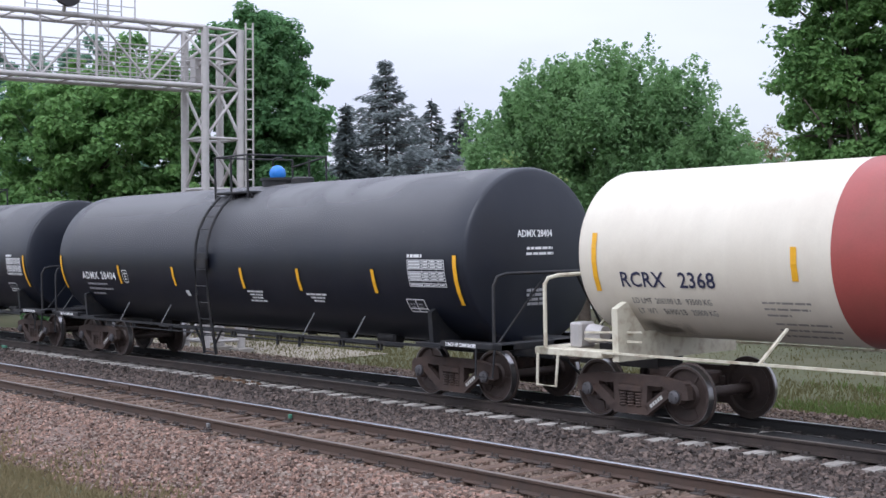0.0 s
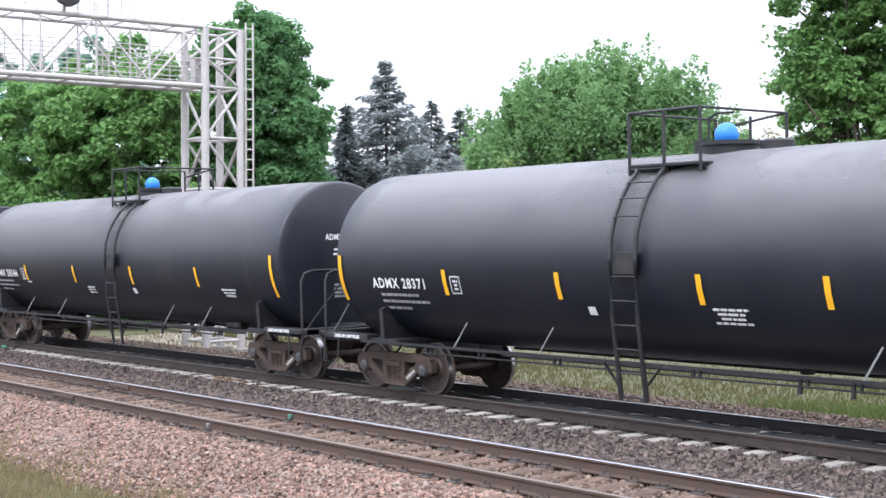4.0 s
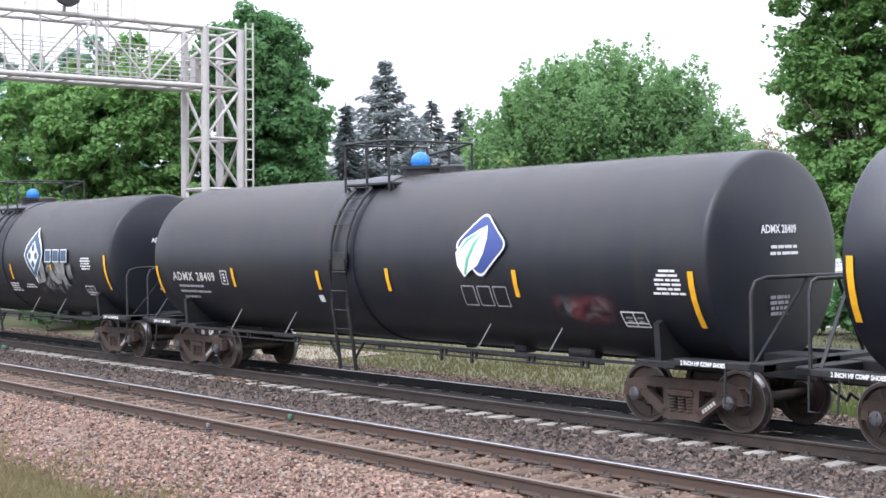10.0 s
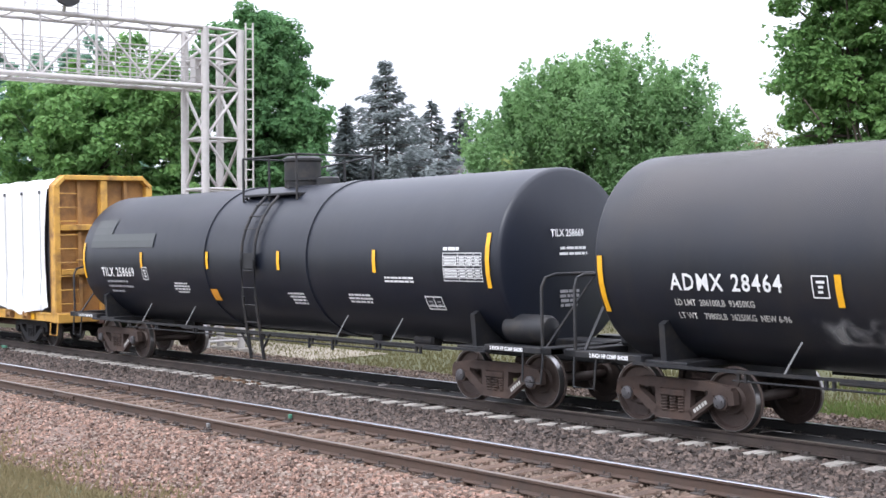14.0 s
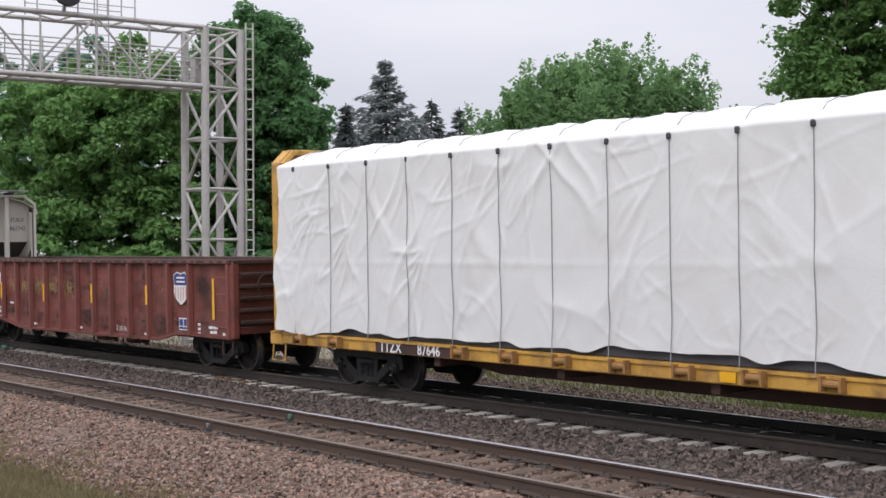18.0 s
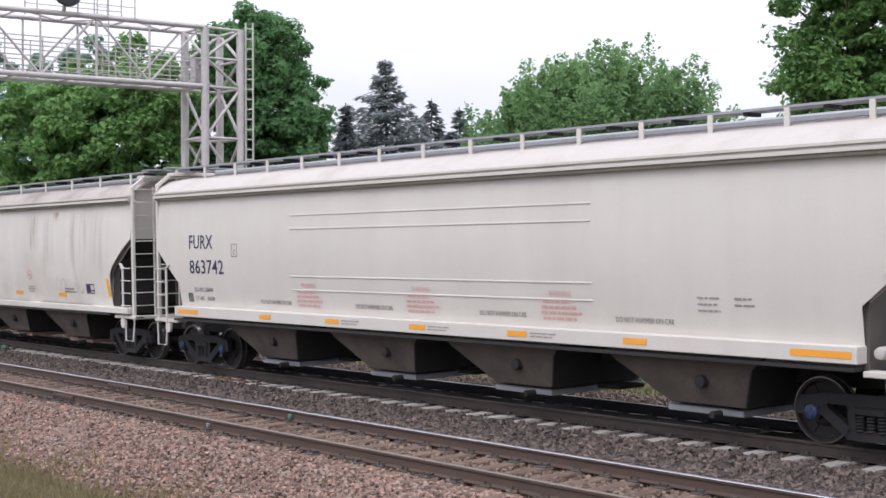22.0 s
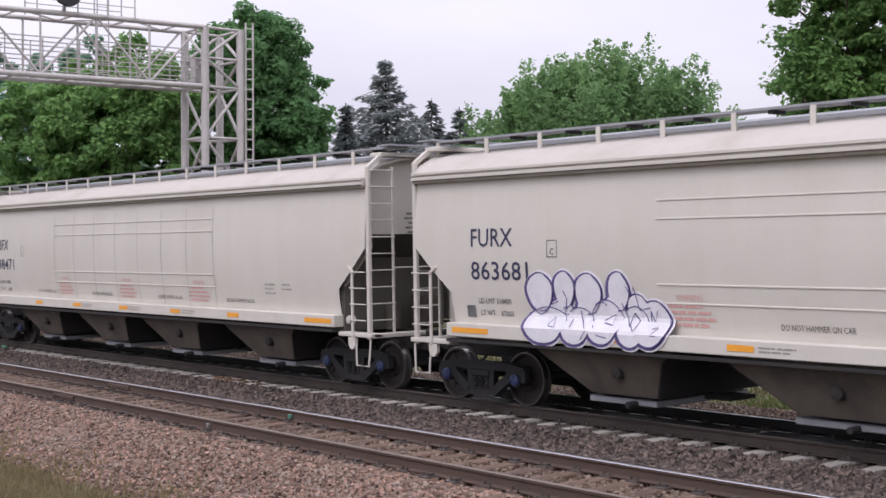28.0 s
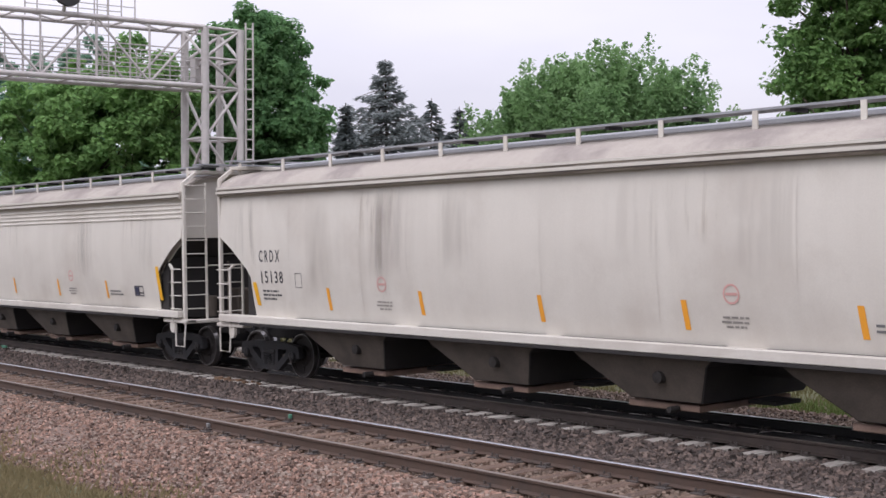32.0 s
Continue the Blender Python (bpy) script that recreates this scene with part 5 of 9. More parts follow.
def bowed_side(y, bow=0.1, zm=2.75, half=1.25):
    """Places drawing coordinates on a bowed upright side: full width at mid-height, drawn in above and below."""
    return lambda a, b: (a, y + bow * ((b - zm) / half) ** 2, b)


def drum_side(R, zc, lift=0.012, dx=0.0):
    """Places drawing coordinates on a tank: the height b is where the mark's points show, kept on the drum."""
    def f(a, b):
        d = max(-R * 0.97, min(R * 0.97, b - zc))
        r = R + lift
        ang = math.asin(max(-1, min(1, d / R)))
        return (a + dx, -r * math.cos(ang), zc + r * math.sin(ang))
    return f


def end_side(x, sign=1):
    """Places drawing coordinates on a car's end that faces along x; a runs to the picture's right."""
    return lambda a, b: (x, a, b)


def draw(me, x, z, put):
    me = me.copy()
    for v in me.vertices:
        v.co = put(x + v.co.x, z + v.co.y)
    return me


def letter(parent, body, size, x, z, put, mat, squeeze=1.0, name="lettering", label="", bold=0.0, spacing=1.0):
    me = draw(text_mesh(body, size, mat, name, squeeze, "LEFT", spacing, bold), x, z, put)
    return part(name, me, None, parent, label)


def panel_mesh(name, poly, put, mat, step=0.25):
    """A flat mark, cut into strips so that it follows a drum."""
    s = Shape()
    xs = [p[0] for p in poly]
    bm = bmesh.new()
    f = bm.faces.new([bm.verts.new((a, b, 0)) for a, b in poly])
    zs = [p[1] for p in poly]
    k = math.floor((max(zs) - min(zs)) / step)
    for i in range(1, k + 1):
        bmesh.ops.bisect_plane(bm, geom=bm.verts[:] + bm.edges[:] + bm.faces[:], plane_co=(0, min(zs) + i * (max(zs) - min(zs)) / (k + 1), 0), plane_no=(0, 1, 0))
    bmesh.ops.triangulate(bm, faces=bm.faces[:])
    for v in bm.verts:
        v.co = put(v.co.x, v.co.y)
    me = bpy.data.meshes.new(name)
    bm.to_mesh(me)
    bm.free()
    me.materials.append(mat)
    return me


def panel(parent, x0, x1, z0, z1, put, mat, name="mark", label="", slant=0.0):
    return part(name, panel_mesh(name, [(x0 - slant, z0), (x1 - slant, z0), (x1, z1), (x0, z1)], put, mat), None, parent, label)


def bars(parent, x, z, widths, h, gap, put, mat, name="small_print", align=0.5, seed=0):
    """Lines of small print too fine to read, each line a row of short bars."""
    rnd = random.Random(seed)
    vs, fs = [], []
    wmax = max(widths)
    for i, w in enumerate(widths):
        a = x + (wmax - w) * align
        end = a + w
        zz = z - i * (h + gap)
        while a < end - 0.01:
            b = min(end, a + rnd.uniform(0.06, 0.2))
            n = len(vs)
            for k in range(2):
                zt = zz - h * k
                vs += [put(a, zt), put(b, zt)]
            fs.append((n, n + 2, n + 3, n + 1))
            a = b + rnd.uniform(0.012, 0.03)
    me = bpy.data.meshes.new(name)
    me.from_pydata(vs, [], fs)
    me.materials.append(mat)
    return tagged(part(name, me, None, parent), kind="stuff")


def frame_lines(x0, x1, z0, z1, cols, rows, w, put, slant=0.0):
    """A ruled box: outline, rows and columns of thin lines."""
    vs, fs = [], []

    def quad(a0, a1, b0, b1):
        n = len(vs)
        for a, b in ((a0, b0), (a1, b0), (a1, b1), (a0, b1)):
            vs.append(put(a - slant * (z1 - b) / max(z1 - z0, 1e-6), b))
        fs.append((n, n + 1, n + 2, n + 3))
    for c in [0, *cols, 1]:
        a = x0 + (x1 - x0) * c
        m = 6
        for i in range(m):
            quad(a - w / 2, a + w / 2, z0 + (z1 - z0) * i / m, z0 + (z1 - z0) * (i + 1) / m)
    for r in [0, *rows, 1]:
        b = z0 + (z1 - z0) * r
        quad(x0, x1, b - w / 2, b + w / 2)
    return vs, fs


def ruled(parent, x0, x1, z0, z1, cols, rows, w, put, mat, name="table_mark", slant=0.0, label=""):
    vs, fs = frame_lines(x0, x1, z0, z1, cols, rows, w, put, slant)
    me = bpy.data.meshes.new(name)
    me.from_pydata(vs, [], fs)
    me.materials.append(mat)
    return part(name, me, None, parent, label)


def coupler(car, half, mat, z=0.88):
    for e in (-1, 1):
        s = Shape().box(min(e * (half - 0.9), e * (half - 0.25)), max(e * (half - 0.9), e * (half - 0.25)), -0.1, 0.1, z - 0.1, z + 0.1, b=0.02)
        s.box(min(e * (half - 0.25), e * half), max(e * (half - 0.25), e * half), -0.17, 0.14, z - 0.15, z + 0.15, b=0.05)
        s.box(min(e * (half - 0.12), e * (half + 0.06)), max(e * (half - 0.12), e * (half + 0.06)), -0.05, 0.16, z - 0.13, z + 0.13, b=0.04)
        part("coupler", s, mat, car, "dark steel coupler")
        h = Shape().tube([(e * (half - 0.7), 0.3, z - 0.05), (e * (half - 0.4), 0.33, z - 0.3), (e * (half - 0.1), 0.25, z - 0.42), (e * (half + 0.02), 0.15, z - 0.3)], 0.025, 8)
        part("air_hose", h, M["black_steel"], car, "black rubber air hose")


# ---- tank cars ----
def tank_body(R, zc, rear, front, head, bands=()):
    """A jacketed tank: long drum from rear to front, a tight knuckle and shallow dished heads; raised bands round it."""
    kr = min(0.09, head * 0.5)
    dome = [(0.0, R)] + [(kr * math.sin(a), R - kr + kr * math.cos(a)) for a in [math.radians(d) for d in (20, 40, 60, 75)]]
    x0, r0 = dome[-1]
    dome += [(x0 + (head - x0) * (1 - (1 - k) ** 2), r0 * (1 - k)) for k in [i / 12 for i in range(1, 12)]] + [(head, 0.02)]
    right = [(front + a, r) for a, r in dome]
    left = [(rear - a, r) for a, r in reversed(dome)]
    mid = []
    for i in range(1, 24):
        x = rear + (front - rear) * i / 24
        if not any(b0 - 0.1 < x < b1 + 0.1 for b0, b1 in bands):
            mid.append((x, R))
    for b0, b1 in bands:
        mid += [(b0 - 0.005, R), (b0, R + 0.028), (b0 + 0.05, R + 0.028), (b1 - 0.05, R + 0.028), (b1, R + 0.028), (b1 + 0.005, R)]
    mid.sort()
    return Shape().lathe(left + mid + right, 72, "x", (0, 0, zc))




def stain(parent, x0, x1, z0, z1, put, mat, name="stain", label="", nx=6, nz=8):
    """A patch of thin film that follows the surface given by put."""
    vs = [put(x0 + (x1 - x0) * i / nx, z0 + (z1 - z0) * j / nz) for i in range(nx + 1) for j in range(nz + 1)]
    fs = [(i * (nz + 1) + j, (i + 1) * (nz + 1) + j, (i + 1) * (nz + 1) + j + 1, i * (nz + 1) + j + 1) for i in range(nx) for j in range(nz)]
    me = bpy.data.meshes.new(name)
    me.from_pydata(vs, [], fs)
    me.polygons.foreach_set("use_smooth", [True] * len(fs))
    me.materials.append(mat)
    return part(name, me, None, parent, label)


def tank_car(u, spec):
    """A black tank car with its jacket, ladder, platform, rails, marks and running gear."""
    R, zc = spec.get("R", 1.59), spec.get("zc", 2.495)
    head = 0.24
    # marks were set out from the middle of the lettering, which lies a little behind the car's own middle
    dx = -0.14
    u -= dx
    rear, front = spec["strips"][0][0] - 0.07 + dx, spec["strips"][-1][0] + 0.17 + dx
    mat = spec["mat"]
    steel = spec.get("steel", M["black_steel"])
    car = thing("tank_car", spec["label"], "tank car", "cars of the freight train")
    CARS.append((car, u))
    body = part("tank", tank_body(R, zc, rear, front, head, [(a + dx, b + dx) for a, b in spec.get("bands", ())]), mat, car, spec.get("tank_label", "black painted steel tank"), smooth=30)
    put = drum_side(R, zc, 0.02, dx)
    pitch = 9.23
    # ladder with its dark backing plate
    lx = spec.get("ladder", -0.65) + 0.04 + dx
    lw = 0.25
    arc = [math.radians(a) for a in (52, 42, 32, 22, 12)]
    top = [(lx, -(R + 0.1) * math.cos(a), zc + (R + 0.1) * math.sin(a)) for a in arc]
    side = top + [(lx, -R - 0.1, zc), (lx, -R - 0.07, 1.7), (lx, -R + 0.11, 0.4)]
    lad = part("ladder", Shape().tube([(x - lw, y, z) for x, y, z in side], 0.034, 8).tube([(x + lw, y, z) for x, y, z in side], 0.034, 8), steel, car, smooth=40)
    for z in [0.45 + 0.36 * i for i in range(6)]:
        y = -R - 0.085 + (max(0.0, 1.7 - z) * 0.137 + 0.015 if z < 1.7 else 0)
        part("rung", Shape().tube([(lx - lw, y, z), (lx + lw, y, z)], 0.014, 6), steel, lad)
    for a in arc[:-1]:
        y, z = -(R + 0.13) * math.cos(a), zc + (R + 0.13) * math.sin(a)
        part("rung", Shape().tube([(lx - lw, y, z), (lx + lw, y, z)], 0.014, 6), steel, lad)
    part("ladder_plate", Shape().box(lx - lw, lx + lw, -R - 0.085, -R - 0.06, 2.28, 2.62, b=0.008), steel, lad, "dark backing plate behind the rungs")
    for k in (-1, 1):
        part("step_brace", Shape().bar((lx + k * lw, -R + 0.08, 0.6), (lx + k * (lw + 0.35), -R + 0.07, 0.98), 0.05, 0.02), steel, lad)
        part("step_stile", Shape().bar((lx + k * lw, -R + 0.03, 0.98), (lx + k * lw, -R + 0.11, 0.42), 0.09, 0.03), steel, lad)
    # top platform, rails and fittings
    px0, px1, py, pz = spec.get("platform", (-1.04, 0.34, 0.95, zc + 1.43))
    px0, px1 = px0 + dx, px1 + dx
    plat = part("platform", Shape().box(px0, px1, -py - 0.1, -py + 0.35, pz - 0.05, pz, b=0.01), steel, car, "black steel walkway on the tank's top")
    part("platform", Shape().box(px0, px1, py - 0.35, py + 0.1, pz - 0.05, pz, b=0.01), steel, car, "black steel walkway on the tank's top")
    for x in (px0, px0 + (px1 - px0) * 0.5, px1):
        for k in (-1, 1):
            part("bracket", Shape().bar((x, k * (py + 0.02), pz - 0.06), (x, k * (py - 0.12), pz - 0.32), 0.07, 0.03), steel, plat)
            part("rail_post", Shape().tube([(x, k * (py + 0.08), pz - 0.16), (x, k * (py + 0.08), pz + 0.78)], 0.026, 8), steel, plat)
    for k in (-1, 1):
        part("handrail", Shape().tube([(px0, k * (py + 0.08), pz + 0.62 if k > 0 else pz + 0.78), (px1, k * (py + 0.08), pz + 0.78)], 0.022, 8), steel, plat)
    for x in (px0, px1):
        part("handrail", Shape().tube([(x, -py - 0.08, pz + 0.78), (x, py + 0.08, pz + 0.78)], 0.02, 8), steel, plat)
    fx = spec.get("dome_x", 0.08) + dx
    part("manway", Shape().lathe([(zc + R - 0.05, 0.42), (zc + R + 0.1, 0.42), (zc + R + 0.1, 0.47), (zc + R + 0.16, 0.47)], 24, "z", (fx, 0, 0)), steel, car, "black manway", smooth=35)
    part("nozzle", Shape().lathe([(zc + R - 0.05, 0.25), (zc + R + 0.12, 0.25), (zc + R + 0.15, 0.2)], 20, "z", (fx + 0.85, 0, 0)), steel, car, smooth=35)
    part("valve", Shape().tube([(fx - 0.55, -0.1, zc + R - 0.03), (fx - 0.55, -0.1, zc + R + 0.2)], 0.06, 8), steel, car)
    part("valve", Shape().tube([(fx - 0.7, 0.2, zc + R - 0.03), (fx - 0.7, 0.2, zc + R + 0.24)], 0.05, 8), steel, car)
    if spec.get("dome", True):
        z0 = zc + R + 0.02
        ball = [(z0, 0.13), (z0 + 0.12, 0.14)] + [(z0 + 0.24 + 0.185 * math.sin(a), 0.185 * math.cos(a)) for a in [math.radians(k) for k in (-45, -25, -8, 8, 25, 42, 60, 76, 87)]]
        part("dome_cover", Shape().lathe(ball, 28, "z", (fx, -0.1, 0)), M["blue_dome"], car, "bright blue rounded valve cover", smooth=50)
        part("vent_pipe", Shape().tube([(fx - 0.5, 0.1, zc + R + 0.1), (fx - 0.5, 0.1, zc + R + 0.55), (fx - 0.3, 0.05, zc + R + 0.62), (fx + 0.05, 0.0, zc + R + 0.6)], 0.022, 6), steel, car)
    else:
        part("valve_housing", Shape().lathe([(zc + R - 0.06, 0.4), (zc + R + 0.5, 0.4), (zc + R + 0.53, 0.43), (zc + R + 0.58, 0.43), (zc + R + 0.63, 0.34)], 28, "z", (fx - 0.12, 0, 0)), steel, car, "round black valve housing", smooth=35)
    # side rail under the tank, with stays up to it
    zr = spec.get("rail_z", 0.97)
    part("side_rail", Shape().bar((-7.5, -1.53, zr), (7.5, -1.53, zr), 0.06, 0.045).bar((-7.5, 1.53, zr), (7.5, 1.53, zr), 0.06, 0.045), steel, car, "long side rail below the tank")
    for x in (-4.7 + dx, -2.6 + dx, 3.3 + dx, 5.0 + dx):
        for k in (-1, 1):
            part("rail_stay", Shape().bar((x, k * 1.53, zr), (x + 0.18, k * 1.36, zr + 0.44), 0.045, 0.02), M["stay_grey"] if spec.get("pale_stays", True) else steel, car)
    # brake rigging, pipes and hangers under the tank
    for y, z, x0, x1, r in ((-1.5, 0.84, -5.7, 5.7, 0.016), (-0.6, 0.8, -4.6, 5.2, 0.025), (0.4, 0.82, -5.4, 5.0, 0.025), (1.5, 0.84, -5.7, 5.7, 0.016)):
        part("pipe", Shape().tube([(x0, y, z), (x1, y, z)], r, 8), steel, car)
    for x in (-5.6, -4.2, -2.4, 0.4, 2.2, 3.0, 4.4, 5.6):
        part("hanger", Shape().box(x - 0.025, x + 0.025, -1.52, -1.48, 0.74 if x in (2.2, 3.0) else 0.82, zr), steel, car)
        part("hanger", Shape().box(x + 0.1, x + 0.14, -1.52, -1.48, 0.82, zr), steel, car)
    part("brake_cylinder", Shape().lathe([(4.4, 0.1), (4.45, 0.15), (4.95, 0.15), (5.0, 0.1)], 16, "x", (0, -0.5, 0.95)), steel, car, "black brake cylinder", smooth=35)
    part("brake_valve", Shape().box(3.0, 3.3, -0.55, -0.25, 0.86, 1.02, b=0.03), steel, car)
    part("outlet_valve", Shape().lathe([(0.82, 0.1), (1.0, 0.16)], 16, "z", (1.25, 0, 0)), steel, car, smooth=35)
    # draft sill, bolsters and end platforms at both ends
    for e in (-1, 1):
        def bx(a, b):
            return min(e * a, e * b), max(e * a, e * b)
        part("draft_sill", Shape().box(*bx(5.6, 9.0), -0.3, 0.3, 0.76, 1.12, b=0.02), steel, car)
        sad = Shape()
        sad.prism([(-1.38, 1.0), (1.38, 1.0), (1.42, 1.56), (1.3, 1.62), (0.9, 1.25), (-0.9, 1.25), (-1.3, 1.62), (-1.42, 1.56)], *bx(6.99, 7.1), "yz")
        sad.box(*bx(6.6, 7.5), -1.4, 1.4, 0.93, 1.02, b=0.01)
        part("bolster", sad, steel, car, "black saddle and bolster over the truck")
        part("end_platform", Shape().box(*bx(7.4, 9.0), -1.48, -1.2, 0.98, 1.08, b=0.01).box(*bx(7.4, 9.0), 1.2, 1.48, 0.98, 1.08, b=0.01).box(*bx(8.75, 9.0), -1.48, 1.48, 0.98, 1.1, b=0.01), steel, car, "steel end platform")
        g = Shape().tube([(e * 8.78, -1.45, 1.08), (e * 8.78, -1.45, 2.05), (e * 8.8, -1.38, 2.2), (e * 8.84, -1.2, 2.25), (e * 9.0, 1.2, 2.25), (e * 8.97, 1.38, 2.2), (e * 8.95, 1.45, 2.05), (e * 8.95, 1.45, 1.08)], 0.028, 8)
        part("grab_rail", g, spec.get("rail_mat", steel), car, smooth=40)
        part("rail_brace", Shape().bar((e * 8.72, -1.3, 1.08), (e * 8.9, -0.35, 2.22), 0.05, 0.02), steel, car)
        part("rail_brace", Shape().bar((e * 8.72, 1.3, 1.08), (e * 8.93, 0.35, 2.22), 0.05, 0.02), steel, car)
        for k in (-1, 1):
            part("sill_step", Shape().tube([(e * 8.8, k * 1.46, 1.0), (e * 8.78, k * 1.5, 0.52), (e * 8.35, k * 1.5, 0.52), (e * 8.33, k * 1.46, 1.0)], 0.02, 6), steel, car)
        letter(car, "2 INCH HF COMP SHOES", 0.085, e * 8.0 - 0.45, 1.0, flat_side(-1.487), M["white_mark"], 0.85, "brake_notice", bold=0.004)
    part("reservoir", Shape().lathe([(7.55, 0.05), (7.6, 0.2), (7.68, 0.24), (8.5, 0.24), (8.58, 0.2), (8.63, 0.05)], 20, "x", (0, -1.05, 1.34)) if spec.get("reservoir") else Shape().box(-8.75, -8.3, -0.5, 0.3, 1.1, 1.55, b=0.05), steel, car, "black brake equipment", smooth=35)
    coupler(car, pitch, steel)
    trucks(car, u, spec.get("truck_spacing", 14.35), spec.get("truck", "rusty"))
    rr = R + 0.016

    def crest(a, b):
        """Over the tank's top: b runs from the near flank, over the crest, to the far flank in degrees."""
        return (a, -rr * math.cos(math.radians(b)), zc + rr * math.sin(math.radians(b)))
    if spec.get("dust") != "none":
        stain(car, rear, front, 3, 177, crest, M["film_dust_sheen_brown"] if "brown" in spec.get("dust", "") else M["film_dust_sheen"], "dust_film", "dry dust and painted sky sheen on the tank's top", 8, 48)
    # reflective strips
    for x, z0, z1 in spec["strips"]:
        panel(car, x - 0.05, x + 0.05, z0, z1, put, M["yellow_mark"], "reflector_strip", "yellow reflective strip")
    # lettering
    mk = spec["mark"]
    sq_ = mk[4] * 0.98
    cm = letter(car, mk[0].split()[0], mk[3], mk[1], mk[2], put, spec.get("mark_mat", M["white_mark"]), sq_, "car_mark", bold=0.006, spacing=1.16)
    letter(car, mk[0].split()[1], mk[3], max(v.co.x for v in cm.data.vertices) + 0.95 * mk[3] * sq_, mk[2], put, spec.get("mark_mat", M["white_mark"]), sq_, "car_number", bold=0.006, spacing=1.16)
    seed = int(u * 7) % 97
    if "limits" in spec:
        for k, body_text in enumerate(spec["limits"]):
            tagged(letter(car, body_text, 0.125, mk[1] + 0.02, mk[2] - 0.22 - 0.19 * k, put, M["dull_mark"], 0.9, "load_limit", bold=0.002), "white stencilled weights", kind="stuff")
    else:
        bars(car, mk[1] + 0.15, mk[2] - 0.1, [1.1, 1.35, 0.7], 0.05, 0.07, put, M["grey_mark"], align=0.1, seed=seed)
    bx_ = mk[5]
    ruled(car, bx_, bx_ + 0.24, mk[2] - 0.06, mk[2] + 0.22, [], [], 0.018, put, M["white_mark"], "boxed_mark")
    bars(car, bx_ + 0.06, mk[2] + 0.16, [0.13, 0.08, 0.1], 0.035, 0.03, put, M["white_mark"], seed=seed + 3)
    for x, z, ws in spec.get("prints", ((0.85, 1.83, (0.62, 0.5, 0.42, 0.66)), (4.88, 1.82, (0.7, 0.5, 0.35)))):
        bars(car, x, z, list(ws), 0.035, 0.03, put, M["white_mark"], seed=seed + 5)
    if spec.get("table"):
        x0, x1, z0, z1 = spec["table"]
        tagged(ruled(car, x0, x1, z0, z1, [0.4, 0.6, 0.8], [1 / 9 * i for i in range(1, 9)], 0.012, put, M["white_mark"], "data_table"), "white ruled data table", kind="stuff")
        for c0, c1 in ((0.03, 0.36), (0.43, 0.57), (0.63, 0.77), (0.83, 0.96)):
            rows = [i for i in range(9) if (i * 7 + seed) % 4]
            vs, fs = [], []
            for i in rows:
                n = len(vs)
                za = z1 - (z1 - z0) * (i + 0.3) / 9
                zb_ = z1 - (z1 - z0) * (i + 0.7) / 9
                vs += [put(x0 + (x1 - x0) * c0, za), put(x0 + (x1 - x0) * c1, za), put(x0 + (x1 - x0) * c1, zb_), put(x0 + (x1 - x0) * c0, zb_)]
                fs.append((n, n + 1, n + 2, n + 3))
            me = bpy.data.meshes.new("table_print")
            me.from_pydata(vs, [], fs)
            me.materials.append(M["white_mark"])
            tagged(part("table_print", me, None, car), kind="stuff")
        bars(car, x0, z1 + 0.1, [0.42], 0.055, 0.03, put, M["white_mark"], align=0, seed=seed)
    if spec.get("stencil"):
        x0, x1, z0, z1 = spec["stencil"]
        ruled(car, x0, x1, z0, z1, [0.5], [0.25], 0.022, put, M["white_mark"], "stencil_box", label="white outlined stencil box")
        bars(car, x0 + 0.06, z1 - 0.07, [0.14, 0.1], 0.03, 0.025, put, M["grey_mark"], seed=seed)
        bars(car, x0 + 0.29, z1 - 0.07, [0.12, 0.1], 0.03, 0.025, put, M["grey_mark"], seed=seed + 1)
    for x, z, w, h, mt in spec.get("patches", ()):
        panel(car, x, x + w, z, z + h, put, mt, "placard")
    # marks on the head that faces forward
    hz = spec.get("head_mark", mk[0])

    def on_head(a, b):
        return (front + 0.1 + (head - 0.08) * max(0.0, 1 - (math.hypot(a, b - zc) / R) ** 2), a, b)
    letter(car, hz, 0.17, -0.5, 2.86, on_head, M["white_mark"], 0.85, "head_mark", bold=0.004)
    bars(car, -0.32, 2.68, [0.62, 0.66], 0.045, 0.05, on_head, M["white_mark"], seed=seed)
    bars(car, -0.3, 1.95, [0.45, 0.45, 0.4, 0.4], 0.05, 0.03, on_head, M["grey_mark"], seed=seed + 2)
    return car


STRIPS = [(-7.93, 1.72, 2.56), (-4.88, 1.88, 2.32), (-2.11, 1.88, 2.3), (0.72, 1.87, 2.3), (2.82, 1.87, 2.3), (5.65, 1.87, 2.31), (8.02, 1.71, 2.56)]
BASE = {"mat": M["tank_black"], "strips": STRIPS, "table": (6.8, 7.82, 2.02, 2.48), "stencil": (6.55, 7.05, 1.56, 1.78), "patches": ((-1.58, 1.65, 0.16, 0.13, M["white_mark"]),)}


def spec(**kw):
    return {**BASE, **kw}


